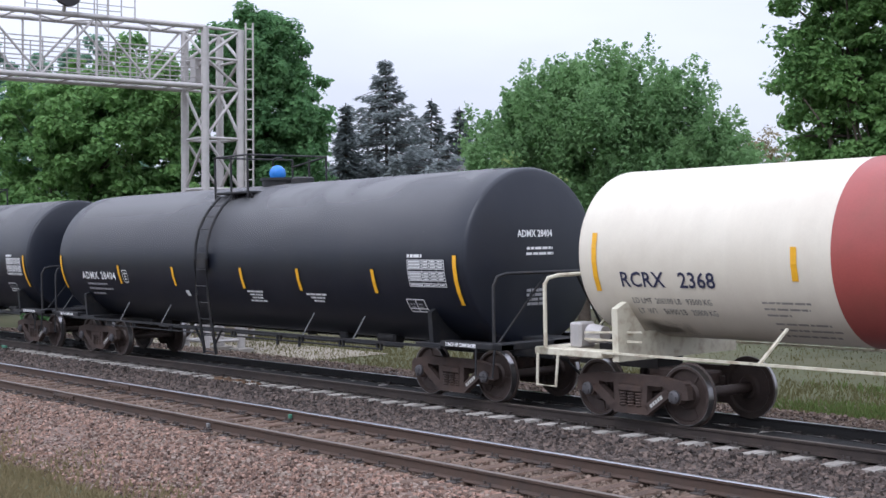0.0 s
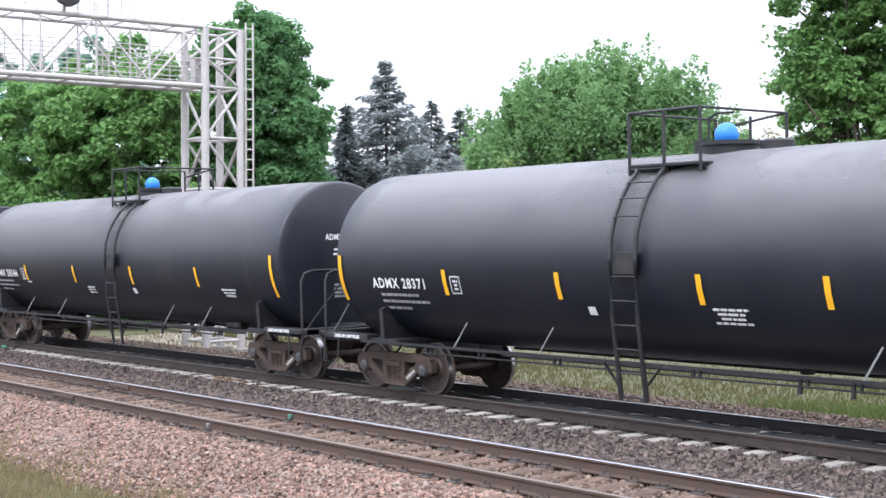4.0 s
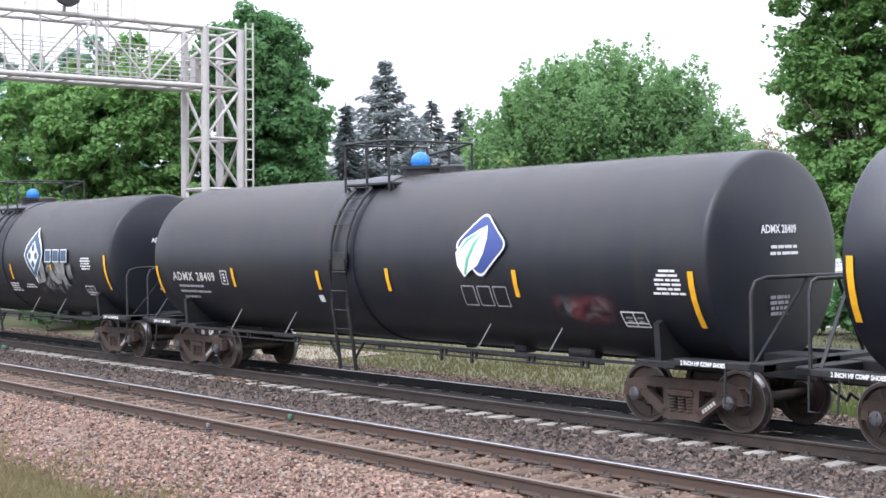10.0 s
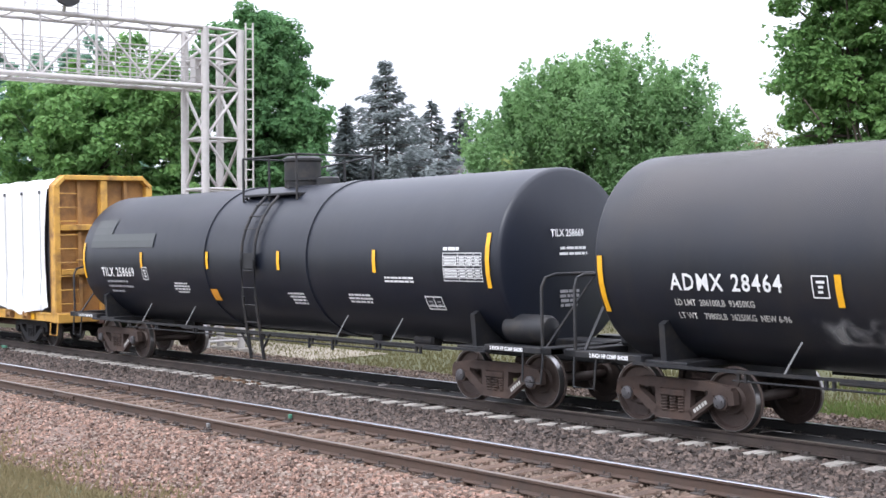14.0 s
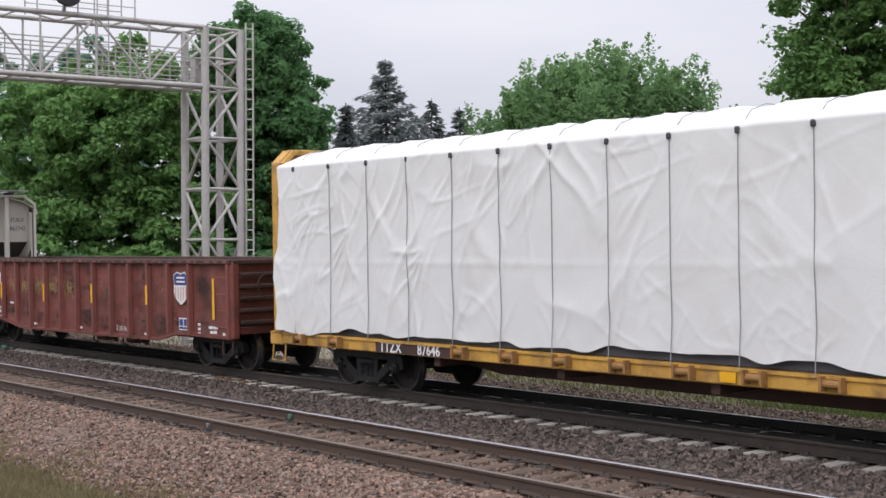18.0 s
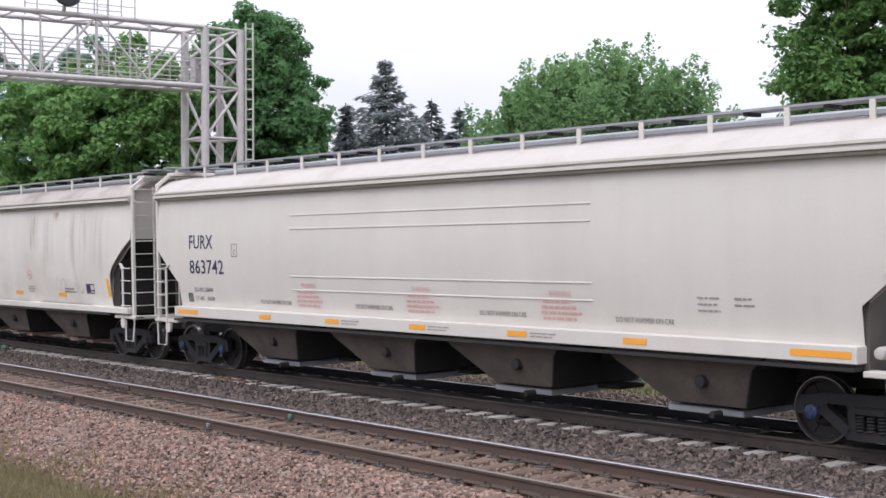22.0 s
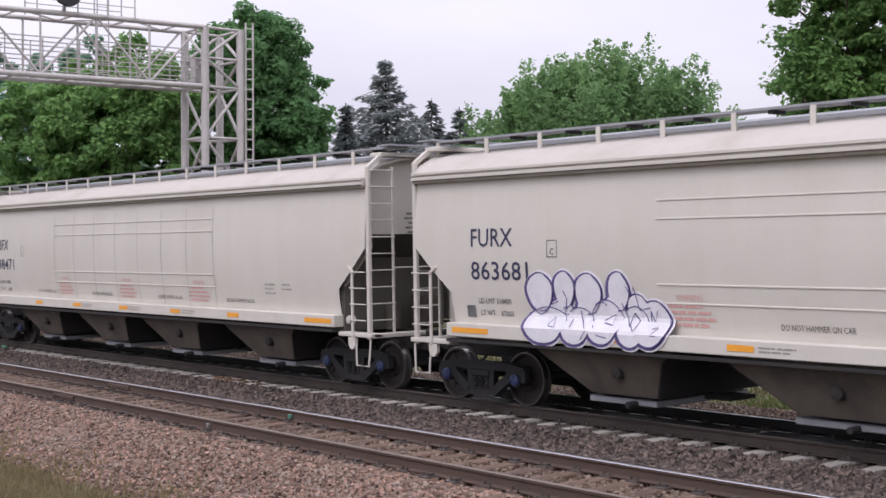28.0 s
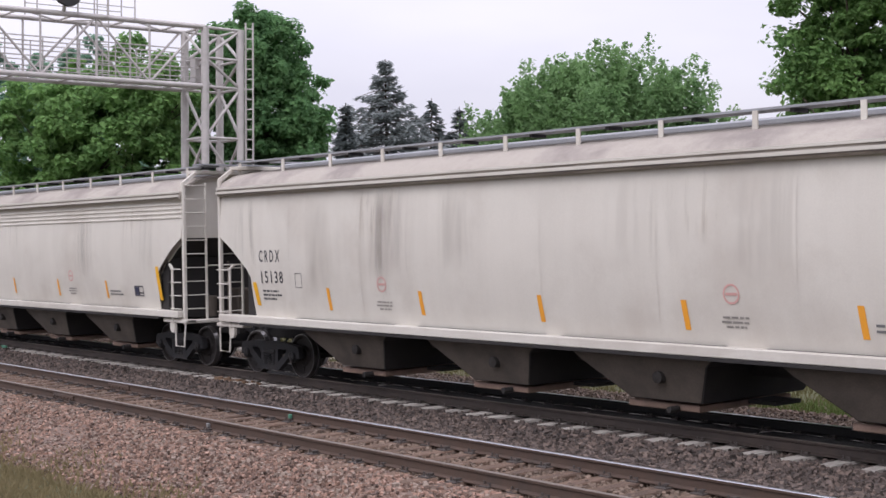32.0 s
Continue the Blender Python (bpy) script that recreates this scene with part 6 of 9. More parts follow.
STRIPS_B = [(-7.93, 1.72, 2.56), (-4.64, 1.88, 2.3), (-1.54, 1.88, 2.3), (1.69, 1.87, 2.3), (4.86, 1.87, 2.3), (8.0, 1.71, 2.56)]
STRIPS_C = [(-7.93, 1.72, 2.56), (-4.76, 1.86, 2.28), (-2.6, 1.86, 2.29), (-0.7, 1.87, 2.28), (2.34, 1.87, 2.3), (4.67, 1.87, 2.3), (8.02, 1.71, 2.52)]
PLAT_B = (-0.28, 1.19, 0.95, 3.93)
tank_car(103.1, spec(label="long glossy black tank car with a blue dome", ladder=-0.47, dome_x=0.26, platform=(-0.86, 0.52, 0.95, 3.95), strips=[(-7.93, 1.72, 2.56), (-4.66, 1.88, 2.32), (-1.93, 1.88, 2.3), (1.06, 1.87, 2.3), (3.22, 1.87, 2.3), (5.73, 1.87, 2.31), (8.1, 1.71, 2.56)], prints=((1.1, 1.83, (0.62, 0.5, 0.42, 0.66)), (3.35, 1.82, (0.7, 0.5, 0.35))), mark=("ADMX 28404", -6.76, 1.98, 0.25, 1.18, -4.48)))
tank_car(84.62, spec(label="long glossy black tank car with a blue dome", mark=("ADMX 28371", -6.97, 1.98, 0.25, 1.0, -4.72)))
tank_car(66.22, spec(label="black tank car with dusty grey shoulders and a blue dome", mat=M["tank_dusty"], mark=("ADMX 28344", -6.97, 1.98, 0.27, 1.0, -4.95), ladder=0.79, platform=PLAT_B, strips=STRIPS_B, table=None, stencil=None,
                     patches=((1.55, 1.65, 0.17, 0.13, M["white_mark"]),), prints=((-0.98, 1.78, (0.4, 0.45, 0.4)), (-4.7, 1.86, (0.3,)), (5.8, 1.84, (0.6, 0.5, 0.4)))))
tank_car(47.63, spec(label="long black tank car with a blue dome", mark=("ADMX 28310", -6.75, 1.95, 0.26, 1.1, -4.47), ladder=0.96, platform=PLAT_B, strips=STRIPS_C, reservoir=True,
                     patches=((1.36, 1.64, 0.18, 0.13, M["white_mark"]),), prints=((-1.33, 1.78, (0.5, 0.5, 0.45, 0.6)), (4.72, 1.78, (0.66, 0.5, 0.35)))))
leaf_car = tank_car(29.13, spec(label="black tank car with a white and blue leaf emblem", mat=M["tank_brown"], dust="brown", mark=("ADMX 28409", -7.2, 2.01, 0.26, 1.14, -5.05), mark_mat=M["dull_mark"], ladder=-0.52, platform=(-1.1, 0.3, 0.95, 3.93), bands=((-1.2, -0.1),), table=None,
                             strips=[(-7.9, 1.7, 2.32), (-4.55, 1.9, 2.29), (-1.35, 1.9, 2.27), (0.9, 1.92, 2.33), (4.31, 1.89, 2.33), (7.98, 1.53, 2.34)], patches=((-1.5, 1.66, 0.17, 0.13, M["white_mark"]),), stencil=(6.47, 6.95, 1.5, 1.72),
                             prints=((7.25, 2.36, (0.3, 0.4, 0.5, 0.5, 0.45, 0.6)),)))
diamond_car = tank_car(10.48, spec(label="weathered black tank car with a blue and white diamond emblem", mat=M["tank_brown"], dust="brown", limits=("LD LMT  206100LB  93450KG", "LT WT    79800LB  36250KG  NEW 6-96"), mark=("ADMX 28464", -6.6, 2.08, 0.33, 0.92, -4.2), ladder=0.78, platform=(-0.23, 1.2, 0.95, 3.93), bands=((-0.45, 1.45),), table=None,
                                strips=[(-7.95, 1.72, 2.56), (-3.81, 1.9, 2.32), (-0.73, 1.9, 2.32), (1.98, 1.9, 2.32), (4.73, 1.9, 2.32), (8.0, 1.71, 2.56)], patches=(), prints=((1.52, 1.8, (0.6, 0.55, 0.5, 0.75)), (2.67, 1.78, (0.55, 0.72)), (6.6, 2.5, (0.5, 0.6, 0.5, 0.6, 0.5)))))
tank_car(-7.82, spec(label="plain black tank car with a repainted dark patch", dust="none", mark=("TILX 258669", -6.75, 2.06, 0.3, 0.95, -4.6), ladder=0.3, dome=False, platform=(-0.9, 1.2, 0.9, 3.86), bands=((-1.9, -1.6), (2.1, 2.4)), R=1.57, zc=2.475, reservoir=True,
                     strips=[(-7.73, 2.0, 2.87), (-4.6, 2.27, 2.63), (-1.5, 2.27, 2.64), (1.37, 2.27, 2.64), (4.62, 2.25, 2.66), (7.77, 2.02, 2.93)], table=(6.62, 7.62, 2.13, 2.6), stencil=(5.95, 6.4, 1.62, 1.84),
                     patches=((-1.85, 1.58, 0.55, 0.25, M["orange_mark"]), (-7.35, 2.75, 3.3, 0.32, M["patch_grey"]), (-7.35, 3.07, 1.0, 0.35, M["patch_grey"])),
                     prints=((-3.2, 1.95, (0.6, 0.7, 0.7, 0.5)), (1.5, 1.82, (0.8, 0.7, 0.6, 0.6)), (3.6, 1.84, (0.7, 0.75, 0.7)), (4.9, 2.18, (0.85, 0.85)))))


def emblem(car, name, polys, put, label):
    for poly, mt in polys:
        part(name, panel_mesh(name, poly, put, mt, 0.15), None, car, label)


def drop_shape(cx, zb, zt, w, sharp=1.0, n=14):
    """A leaf or drop outline: round sides running to points above and below."""
    zc = zb + (zt - zb) * 0.52
    pts = []
    for i in range(n + 1):
        a = math.pi * i / n
        k = math.sin(a) ** sharp
        pts.append((cx + w * k, zb + (zt - zb) * (0.5 - 0.5 * math.cos(a))))
    for i in range(1, n):
        a = math.pi * i / n
        pts.append((cx - w * math.sin(math.pi - a) ** sharp, zt - (zt - zb) * (0.5 - 0.5 * math.cos(a))))
    return pts


d1, d2, d3, d4 = (drum_side(1.62, 2.495, 0.016 + 0.006 * i, -0.14) for i in range(4))
def rounded(cx, cz, a, b, r=0.28, n=5):
    """A diamond with rounded corners."""
    pts = []
    for (x, z), (x0, z0), (x1, z1) in (((cx + a, cz), (cx, cz - b), (cx, cz + b)), ((cx, cz + b), (cx + a, cz), (cx - a, cz)), ((cx - a, cz), (cx, cz + b), (cx, cz - b)), ((cx, cz - b), (cx - a, cz), (cx + a, cz))):
        p0, p1 = (x + (x0 - x) * r, z + (z0 - z) * r), (x + (x1 - x) * r, z + (z1 - z) * r)
        for i in range(n + 1):
            t = i / n
            pts.append(((1 - t) ** 2 * p0[0] + 2 * t * (1 - t) * x + t * t * p1[0], (1 - t) ** 2 * p0[1] + 2 * t * (1 - t) * z + t * t * p1[1]))
    return pts


emblem(leaf_car, "emblem", [(rounded(3.53, 2.73, 0.68, 0.57, 0.2), M["white_mark"])], d1, "diamond emblem with a white leaf on blue")
emblem(leaf_car, "emblem_fill", [(rounded(3.54, 2.735, 0.63, 0.52, 0.2), M["leaf_blue"])], d2, "")
emblem(leaf_car, "emblem_leaf", [([(3.12, 2.2), (2.97, 2.38), (2.92, 2.6), (3.1, 2.82), (3.45, 2.98), (3.66, 3.05), (3.7, 2.85), (3.63, 2.6), (3.48, 2.4), (3.28, 2.3)], M["white_mark"])], d3, "")
emblem(leaf_car, "emblem_vein", [([(3.13, 2.26), (3.2, 2.5), (3.36, 2.76), (3.6, 2.96), (3.42, 2.74), (3.27, 2.5), (3.18, 2.25)], M["green_mark"]), ([(3.0, 2.62), (3.2, 2.84), (3.6, 3.0), (3.24, 2.8)], M["green_mark"])], d4, "")
for i in range(3):
    ruled(leaf_car, 2.97 + 0.4 * i, 3.29 + 0.4 * i, 1.73, 2.05, [], [], 0.02, d1, M["grey_mark"], "emblem_bar")
emblem(diamond_car, "emblem", [([(3.70, 1.78), (3.78, 2.0), (4.14, 2.3), (4.33, 2.58), (4.2, 2.86), (3.9, 3.12), (3.72, 3.32), (3.54, 3.12), (3.24, 2.86), (3.08, 2.58), (3.28, 2.3), (3.62, 2.0)], M["white_mark"])], d1, "diamond emblem in blue and white")
emblem(diamond_car, "emblem_fill", [([(3.70, 1.95), (4.08, 2.3), (4.27, 2.58), (4.15, 2.82), (3.87, 3.06), (3.72, 3.24), (3.57, 3.06), (3.29, 2.82), (3.14, 2.58), (3.34, 2.3)], M["blue_mark"])], d2, "")
emblem(diamond_car, "emblem_core", [([(3.70, 2.14), (4.12, 2.55), (3.72, 2.96), (3.30, 2.55)], M["white_mark"])], d3, "")
for ax_, az_ in ((3.71, 2.76), (3.71, 2.33), (3.5, 2.55), (3.92, 2.55)):
    emblem(diamond_car, "emblem_dot", [([(ax_ + 0.1 * math.cos(a), az_ + 0.1 * math.sin(a)) for a in [i * math.pi / 4 for i in range(8)]], M["blue_mark"])], d4, "")
for i in range(3):
    panel(diamond_car, 4.46 + 0.5 * i, 4.86 + 0.5 * i, 2.38, 2.72, d1, M["white_mark"], "emblem_bar", "block of the company emblem")
    panel(diamond_car, 4.49 + 0.5 * i, 4.83 + 0.5 * i, 2.41, 2.69, d2, M["blue_mark"], "emblem_bar")


def smear(parent, pts, w, seed):
    """A wide worn spray stroke on the tank, ragged at both sides."""
    rnd = random.Random(seed)
    vs, fs = [], []
    for i, (a, b) in enumerate(pts):
        ww = w * rnd.uniform(0.7, 1.2)
        vs += [d1(a - ww / 2, b), d1(a + ww / 2, b + 0.03)]
        if i:
            k = 2 * i
            fs.append((k - 2, k - 1, k + 1, k))
    me = bpy.data.meshes.new("spray_stroke")
    me.from_pydata(vs, [], fs)
    me.materials.append(M["graf_smear"])
    part("spray_stroke", me, None, parent, "worn grey spray-painted stroke")


for i, pts in enumerate([[(4.15, 2.35), (4.2, 2.1), (4.15, 1.85), (3.9, 1.8), (3.75, 2.05)], [(4.75, 2.15), (4.85, 1.95), (5.1, 1.8), (5.2, 2.1), (5.2, 2.4)], [(5.5, 2.35), (5.45, 2.05), (5.55, 1.8), (5.75, 1.75)], [(5.95, 2.3), (5.9, 2.1), (5.95, 1.95)]]):
    smear(diamond_car, pts, 0.3, i)
low_put = drum_side(1.59, 2.495, 0.018, -0.14)
for x0, x1, z0, z1 in ((-4.4, -2.9, 1.28, 1.78), (-3.3, -1.7, 1.3, 1.82), (-2.4, -0.7, 1.3, 1.75), (3.4, 6.2, 1.5, 2.5)):
    stain(diamond_car, x0, x1, z0, z1, low_put, M["film_pale"], "spray_film", "worn pale spray paint")
stain(leaf_car, 4.9, 6.5, 1.45, 2.0, low_put, M["film_red"], "spray_film", "worn red spray paint")
stain(leaf_car, 5.1, 6.4, 1.5, 1.95, drum_side(1.59, 2.495, 0.02, -0.14), M["film_pale"], "spray_film", "worn pale spray paint")
# ---- covered hopper cars ----
def spray_outline(points, w):
    """A line of constant width through points in drawing coordinates, as a closed ribbon."""
    vs, fs = [], []
    for i, (a, b) in enumerate(points):
        p = points[max(i - 1, 0)]
        q = points[min(i + 1, len(points) - 1)]
        d = Vector((q[0] - p[0], q[1] - p[1])).normalized()
        n = Vector((-d.y, d.x)) * w / 2
        vs += [(a + n.x, b + n.y), (a - n.x, b - n.y)]
        if i:
            k = 2 * i
            fs.append((k - 2, k - 1, k + 1, k))
    return vs, fs


def ribbon(parent, points, w, put, mat, name="painted_line"):
    vs, fs = spray_outline(points, w)
    me = bpy.data.meshes.new(name)
    me.from_pydata([put(a, b) for a, b in vs], [], fs)
    me.materials.append(mat)
    return part(name, me, None, parent)


def hopper_side_poly(P, old=False):
    if old:
        half = [(P - 0.05, 3.92), (P - 0.05, 2.96), (P - 0.55, 2.68), (P - 1.1, 2.28), (P - 1.26, 2.1), (P - 1.3, 1.25)]
        return half + [(-a, b) for a, b in reversed(half)]
    return [(-P + 0.05, 3.92), (P - 0.05, 3.92), (P - 0.05, 2.70), (P - 0.5, 2.3), (P - 0.98, 1.92), (P - 0.99, 1.25), (-P + 0.99, 1.25), (-P + 0.98, 1.92), (-P + 0.5, 2.3), (-P + 0.05, 2.70)]


def hopper_roof(P, mat):
    """Roof sheet: steep shoulder above the eave, then a low arch."""
    prof = [(-1.60, 3.86), (-1.585, 3.97), (-1.45, 4.12), (-1.15, 4.28), (-0.7, 4.38), (0, 4.42), (0.7, 4.38), (1.15, 4.28), (1.45, 4.12), (1.585, 3.97), (1.60, 3.86)]
    n = len(prof)
    vs = [(x, y, z) for x in (-P, P) for y, z in prof] + [(x, y * 0.98, z - 0.04) for x in (-P, P) for y, z in prof]
    fs = [(i, i + 1, n + i + 1, n + i) for i in range(n - 1)] + [(2 * n + i, 3 * n + i, 3 * n + i + 1, 2 * n + i + 1) for i in range(n - 1)]
    fs += [(0, n, 3 * n, 2 * n), (n - 1, 3 * n - 1, 4 * n - 1, 2 * n - 1)]
    fs += [(i, 2 * n + i, 2 * n + i + 1, i + 1) for i in range(n - 1)] + [(n + i, n + i + 1, 3 * n + i + 1, 3 * n + i) for i in range(n - 1)]
    return Shape().add(vs, fs)


def bowed_sheet(P, old, Y, k, mat):
    """The bowed side sheet, cut back at both ends below the slope sheets."""
    half = [(3.92, P - 0.05), (2.96, P - 0.05), (2.68, P - 0.55), (2.28, P - 1.1), (2.1, P - 1.26), (1.25, P - 1.3)] if old else [(3.92, P - 0.05), (2.7, P - 0.05), (2.3, P - 0.5), (1.92, P - 0.98), (1.25, P - 0.99)]
    half = half[::-1]
    zs = sorted(set([z for z, _ in half] + [round(1.25 + 0.1 * i, 3) for i in range(27)]))
    bow = bowed_side(-Y)
    n = 12
    vs, fs = [], []
    for z in zs:
        xr = float(np.interp(z, [a for a, _ in half], [b for _, b in half]))
        vs += [(xr * (2 * i / n - 1), -k * bow(0, z)[1], z) for i in range(n + 1)]
    for r in range(len(zs) - 1):
        for i in range(n):
            q = (r * (n + 1) + i, r * (n + 1) + i + 1, (r + 1) * (n + 1) + i + 1, (r + 1) * (n + 1) + i)
            fs.append(q if k < 0 else q[::-1])
    me = bpy.data.meshes.new("side_sheet")
    me.from_pydata(vs, [], fs)
    me.polygons.foreach_set("use_smooth", [True] * len(fs))
    me.materials.append(mat)
    return me


def hopper_car(u, P, label, mat, mark, number, style, text_mat, mark_size=(0.43, 1.08), mark_z=(2.71, 2.16), mark_x=-8.35):
    """A covered hopper: sheet sides, arched roof with walkways, open ends with ladders, bottom chutes and gates."""
    car = thing("hopper_car", label, "hopper car", "cars of the freight train")
    CARS.append((car, u))
    Y = 1.55
    new_style = style == "new"
    for k in (-1, 1):
        poly = hopper_side_poly(P, not new_style)
        me = bowed_sheet(P, not new_style, Y, k, mat)
        sheet = part("side_sheet", me, None, car, "bowed pale grey side sheet")
        part("side_liner", Shape().prism([(a * 0.997, b) for a, b in poly], min(k * (Y - 0.19), k * (Y - 0.15)), max(k * (Y - 0.19), k * (Y - 0.15)), "xz"), mat, sheet)
    part("roof", hopper_roof(P - 0.03, mat), M["hopper_roof"] if new_style else M["hopper_roof_old"], car, "dusty pale grey arched roof" if new_style else "grimy grey arched roof", smooth=25)
    for k in (-1, 1):
        e = part("eave_rail", Shape().bar((-P + 0.05, k * 1.605, 3.90), (P - 0.05, k * 1.605, 3.90), 0.05, 0.05).bar((-P + 0.05, k * 1.60, 3.985), (P - 0.05, k * 1.60, 3.985), 0.05, 0.04), mat, car)
        zt = 1.42 if new_style else 1.30
        b = Shape().box(-P + (0.98 if new_style else 0.1), P - (0.98 if new_style else 0.1), min(k * 1.4, k * 1.64), max(k * 1.4, k * 1.64), 1.19 if new_style else 1.15, zt, b=0.012)
        part("side_sill", b, mat, car, "pale side sill")
        part("sill_rail", Shape().box(-P + 1.0, P - 1.0, min(k * 1.5, k * 1.665), max(k * 1.5, k * 1.665), 1.1, 1.145), M["grime_shade"], car)
        # Dark strip put in as the shadow line below the eave.
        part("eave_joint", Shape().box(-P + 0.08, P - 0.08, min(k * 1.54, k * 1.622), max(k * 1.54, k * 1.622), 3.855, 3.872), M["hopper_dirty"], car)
    put = bowed_side(-Y - 0.008)
    sill = flat_side(-1.648)

    def edge_y(z):
        return bowed_side(-Y)(0, z)[1]
    # vertical weld seams, stiffeners and, on newer cars, long horizontal ribs
    rnd = random.Random(int(abs(u) * 10))
    if new_style:
        for z in (3.36, 3.09, 2.14, 1.87):
            for i in range(7):
                x0 = -4.17 + i * 1.19
                part("rib", Shape().box(x0, x0 + 1.188, edge_y(z) - 0.014, edge_y(z) + 0.02, z - 0.014, z + 0.014, b=0.006), mat, car)
        for i in range(8 if mark == "CBFX" else 0):
            panel(car, -4.185 + i * 1.19, -4.155 + i * 1.19, 1.43, 3.6, bowed_side(-Y - 0.006), M["hopper_roof"], "seam")
    else:
        for i in range(1, 8):
            x = -P + 0.3 + i * (2 * P - 0.6) / 8
            panel(car, x - 0.03, x + 0.03, 1.42, 3.84, bowed_side(-Y - 0.006), mat, "seam")
    if style == "ribbed":
        for z in (3.42, 3.52, 3.62, 3.72, 3.82):
            part("rib", Shape().box(-P + 0.1, P - 0.1, edge_y(z) - 0.03, edge_y(z) + 0.02, z - 0.022, z + 0.022, b=0.01), mat, car)
    # roof walkways on posts, hatch trough
    for k in (-1, 1):
        w = part("roof_walkway", Shape().box(-P - 0.12, P + 0.12, min(k * 0.62, k * 1.05), max(k * 0.62, k * 1.05), 4.555, 4.59), M["walkway"], car, "grey grating roof walkway")
        x = -P + 0.1
        while x < P:
            part("walkway_post", Shape().box(x - 0.045, x + 0.045, k * 1.04 - 0.012, k * 1.04 + 0.012, 4.27, 4.56), mat, w)
            part("walkway_bracket", Shape().box(x + 0.55, x + 0.62, min(k * 0.68, k * 1.0), max(k * 0.68, k * 1.0), 4.50, 4.552), M["black_steel"], w)
            x += 1.318 if new_style else 1.72
    part("hatch", Shape().box(-P + 0.6, P - 0.6, -0.34, 0.34, 4.40, 4.52, b=0.03), M["walkway"], car, "long grey loading hatch")
    for e in (-1, 1):
        part("end_walkway", Shape().box(min(e * (P - 0.1), e * (P + 0.28)), max(e * (P - 0.1), e * (P + 0.28)), -1.2, 1.2, 4.59, 4.62), M["walkway"], car)
    # ends
    for e in (-1, 1):
        def bx(a, b):
            return min(e * a, e * b), max(e * a, e * b)
        part("end_wall", Shape().prism([(-1.5, 2.95), (1.5, 2.95), (1.45, 3.9), (1.4, 4.15), (1.1, 4.28), (0, 4.40), (-1.1, 4.28), (-1.4, 4.15), (-1.45, 3.9)], *bx(P - 0.32, P - 0.28), "yz"), mat, car, "pale grey end wall")
        s = Shape()
        vs = [(e * (P - 0.3), y, 2.96) for y in (-1.39, 1.39)] + [(e * (P - 2.9), y, 1.2) for y in (1.39, -1.39)]
        vs += [(x - e * 0.05, y, z) for x, y, z in vs]
        s.add(vs, [(0, 1, 2, 3), (7, 6, 5, 4), (0, 4, 5, 1), (1, 5, 6, 2), (2, 6, 7, 3), (3, 7, 4, 0)])
        part("slope_sheet", s, M["slope_shaded"] if new_style else M["grime_shade"], car, "grimy slope sheet, darkened with painted recess shade")
        part("end_bulkhead", Shape().prism([(e * (P - 0.95), 1.1), (e * (P - 2.75), 1.1), (e * (P - 2.75), 1.32), (e * (P - 0.95), 2.5)], -1.4, 1.05), M["hopper_end"] if new_style else M["grime_shade"], car, "upright shear plate under the slope sheet")
        part("end_post", Shape().box(*bx(P - 0.1, P + 0.02), 0.5, 0.64, 1.1, 4.42, b=0.012), mat, car)
        part("end_header", Shape().box(*bx(P - 0.3, P + 0.05), -1.22, 1.22, 4.4, 4.48, b=0.012), mat, car)
        part("ladder_stile", Shape().box(*bx(P - 0.02, P + 0.03), 1.36, 1.4, 2.3, 3.9, b=0.008), mat, car)
        for k in (-1, 1):
            part("corner_post", Shape().box(*bx(P - 0.05, P + 0.04), min(k * 1.46, k * 1.54), max(k * 1.46, k * 1.54), 1.0, 4.2, b=0.012).bar((e * P, k * 1.5, 4.18), (e * (P - 0.02), k * 1.18, 4.42), 0.075, 0.075), mat, car)
        # ladders on side and end at the corner
        lad = part("ladder", Shape().box(*bx(P - 0.5, P - 0.44), -1.58, -1.54, 1.0, 2.28, b=0.008).bar((e * (P - 0.47), -1.56, 2.26), (e * (P - 0.62), -1.55, 2.36), 0.05, 0.04), mat, car, "pale grey side ladder")
        for i in range(4):
            part("rung", Shape().tube([(e * (P - 0.5), -1.6, 1.35 + 0.3 * i), (e * P, -1.6, 1.35 + 0.3 * i)], 0.013, 6), mat, lad)
        lad = part("ladder", Shape().box(*bx(P, P + 0.04), -0.98, -0.93, 1.05, 4.2, b=0.008), mat, car, "pale grey end ladder")
        for i in range(10):
            part("rung", Shape().tube([(e * (P + 0.05), -1.5, 1.35 + 0.31 * i), (e * (P + 0.05), -0.93, 1.35 + 0.31 * i)], 0.013, 6), mat, lad)
        part("crossover_rail", Shape().tube([(e * (P + 0.04), -0.95, 2.32), (e * (P + 0.04), 1.4, 2.32)], 0.016, 6), mat, car)
        part("end_sill", Shape().box(*bx(P - 0.95, P + 0.12), -1.56, -1.3, 1.03, 1.11, b=0.012).box(*bx(P - 0.95, P + 0.12), 1.3, 1.56, 1.03, 1.11, b=0.012).box(*bx(P - 0.12, P + 0.12), -1.5, 1.5, 1.02, 1.1, b=0.012), mat, car, "pale grey end platform")
        part("jacking_lug", Shape().prism([(e * (P - 0.62), 1.02), (e * (P - 0.62), 0.88), (e * (P - 0.55), 0.8), (e * (P - 0.47), 0.8), (e * (P - 0.4), 0.88), (e * (P - 0.4), 1.02)], -1.56, -1.5), mat, car)
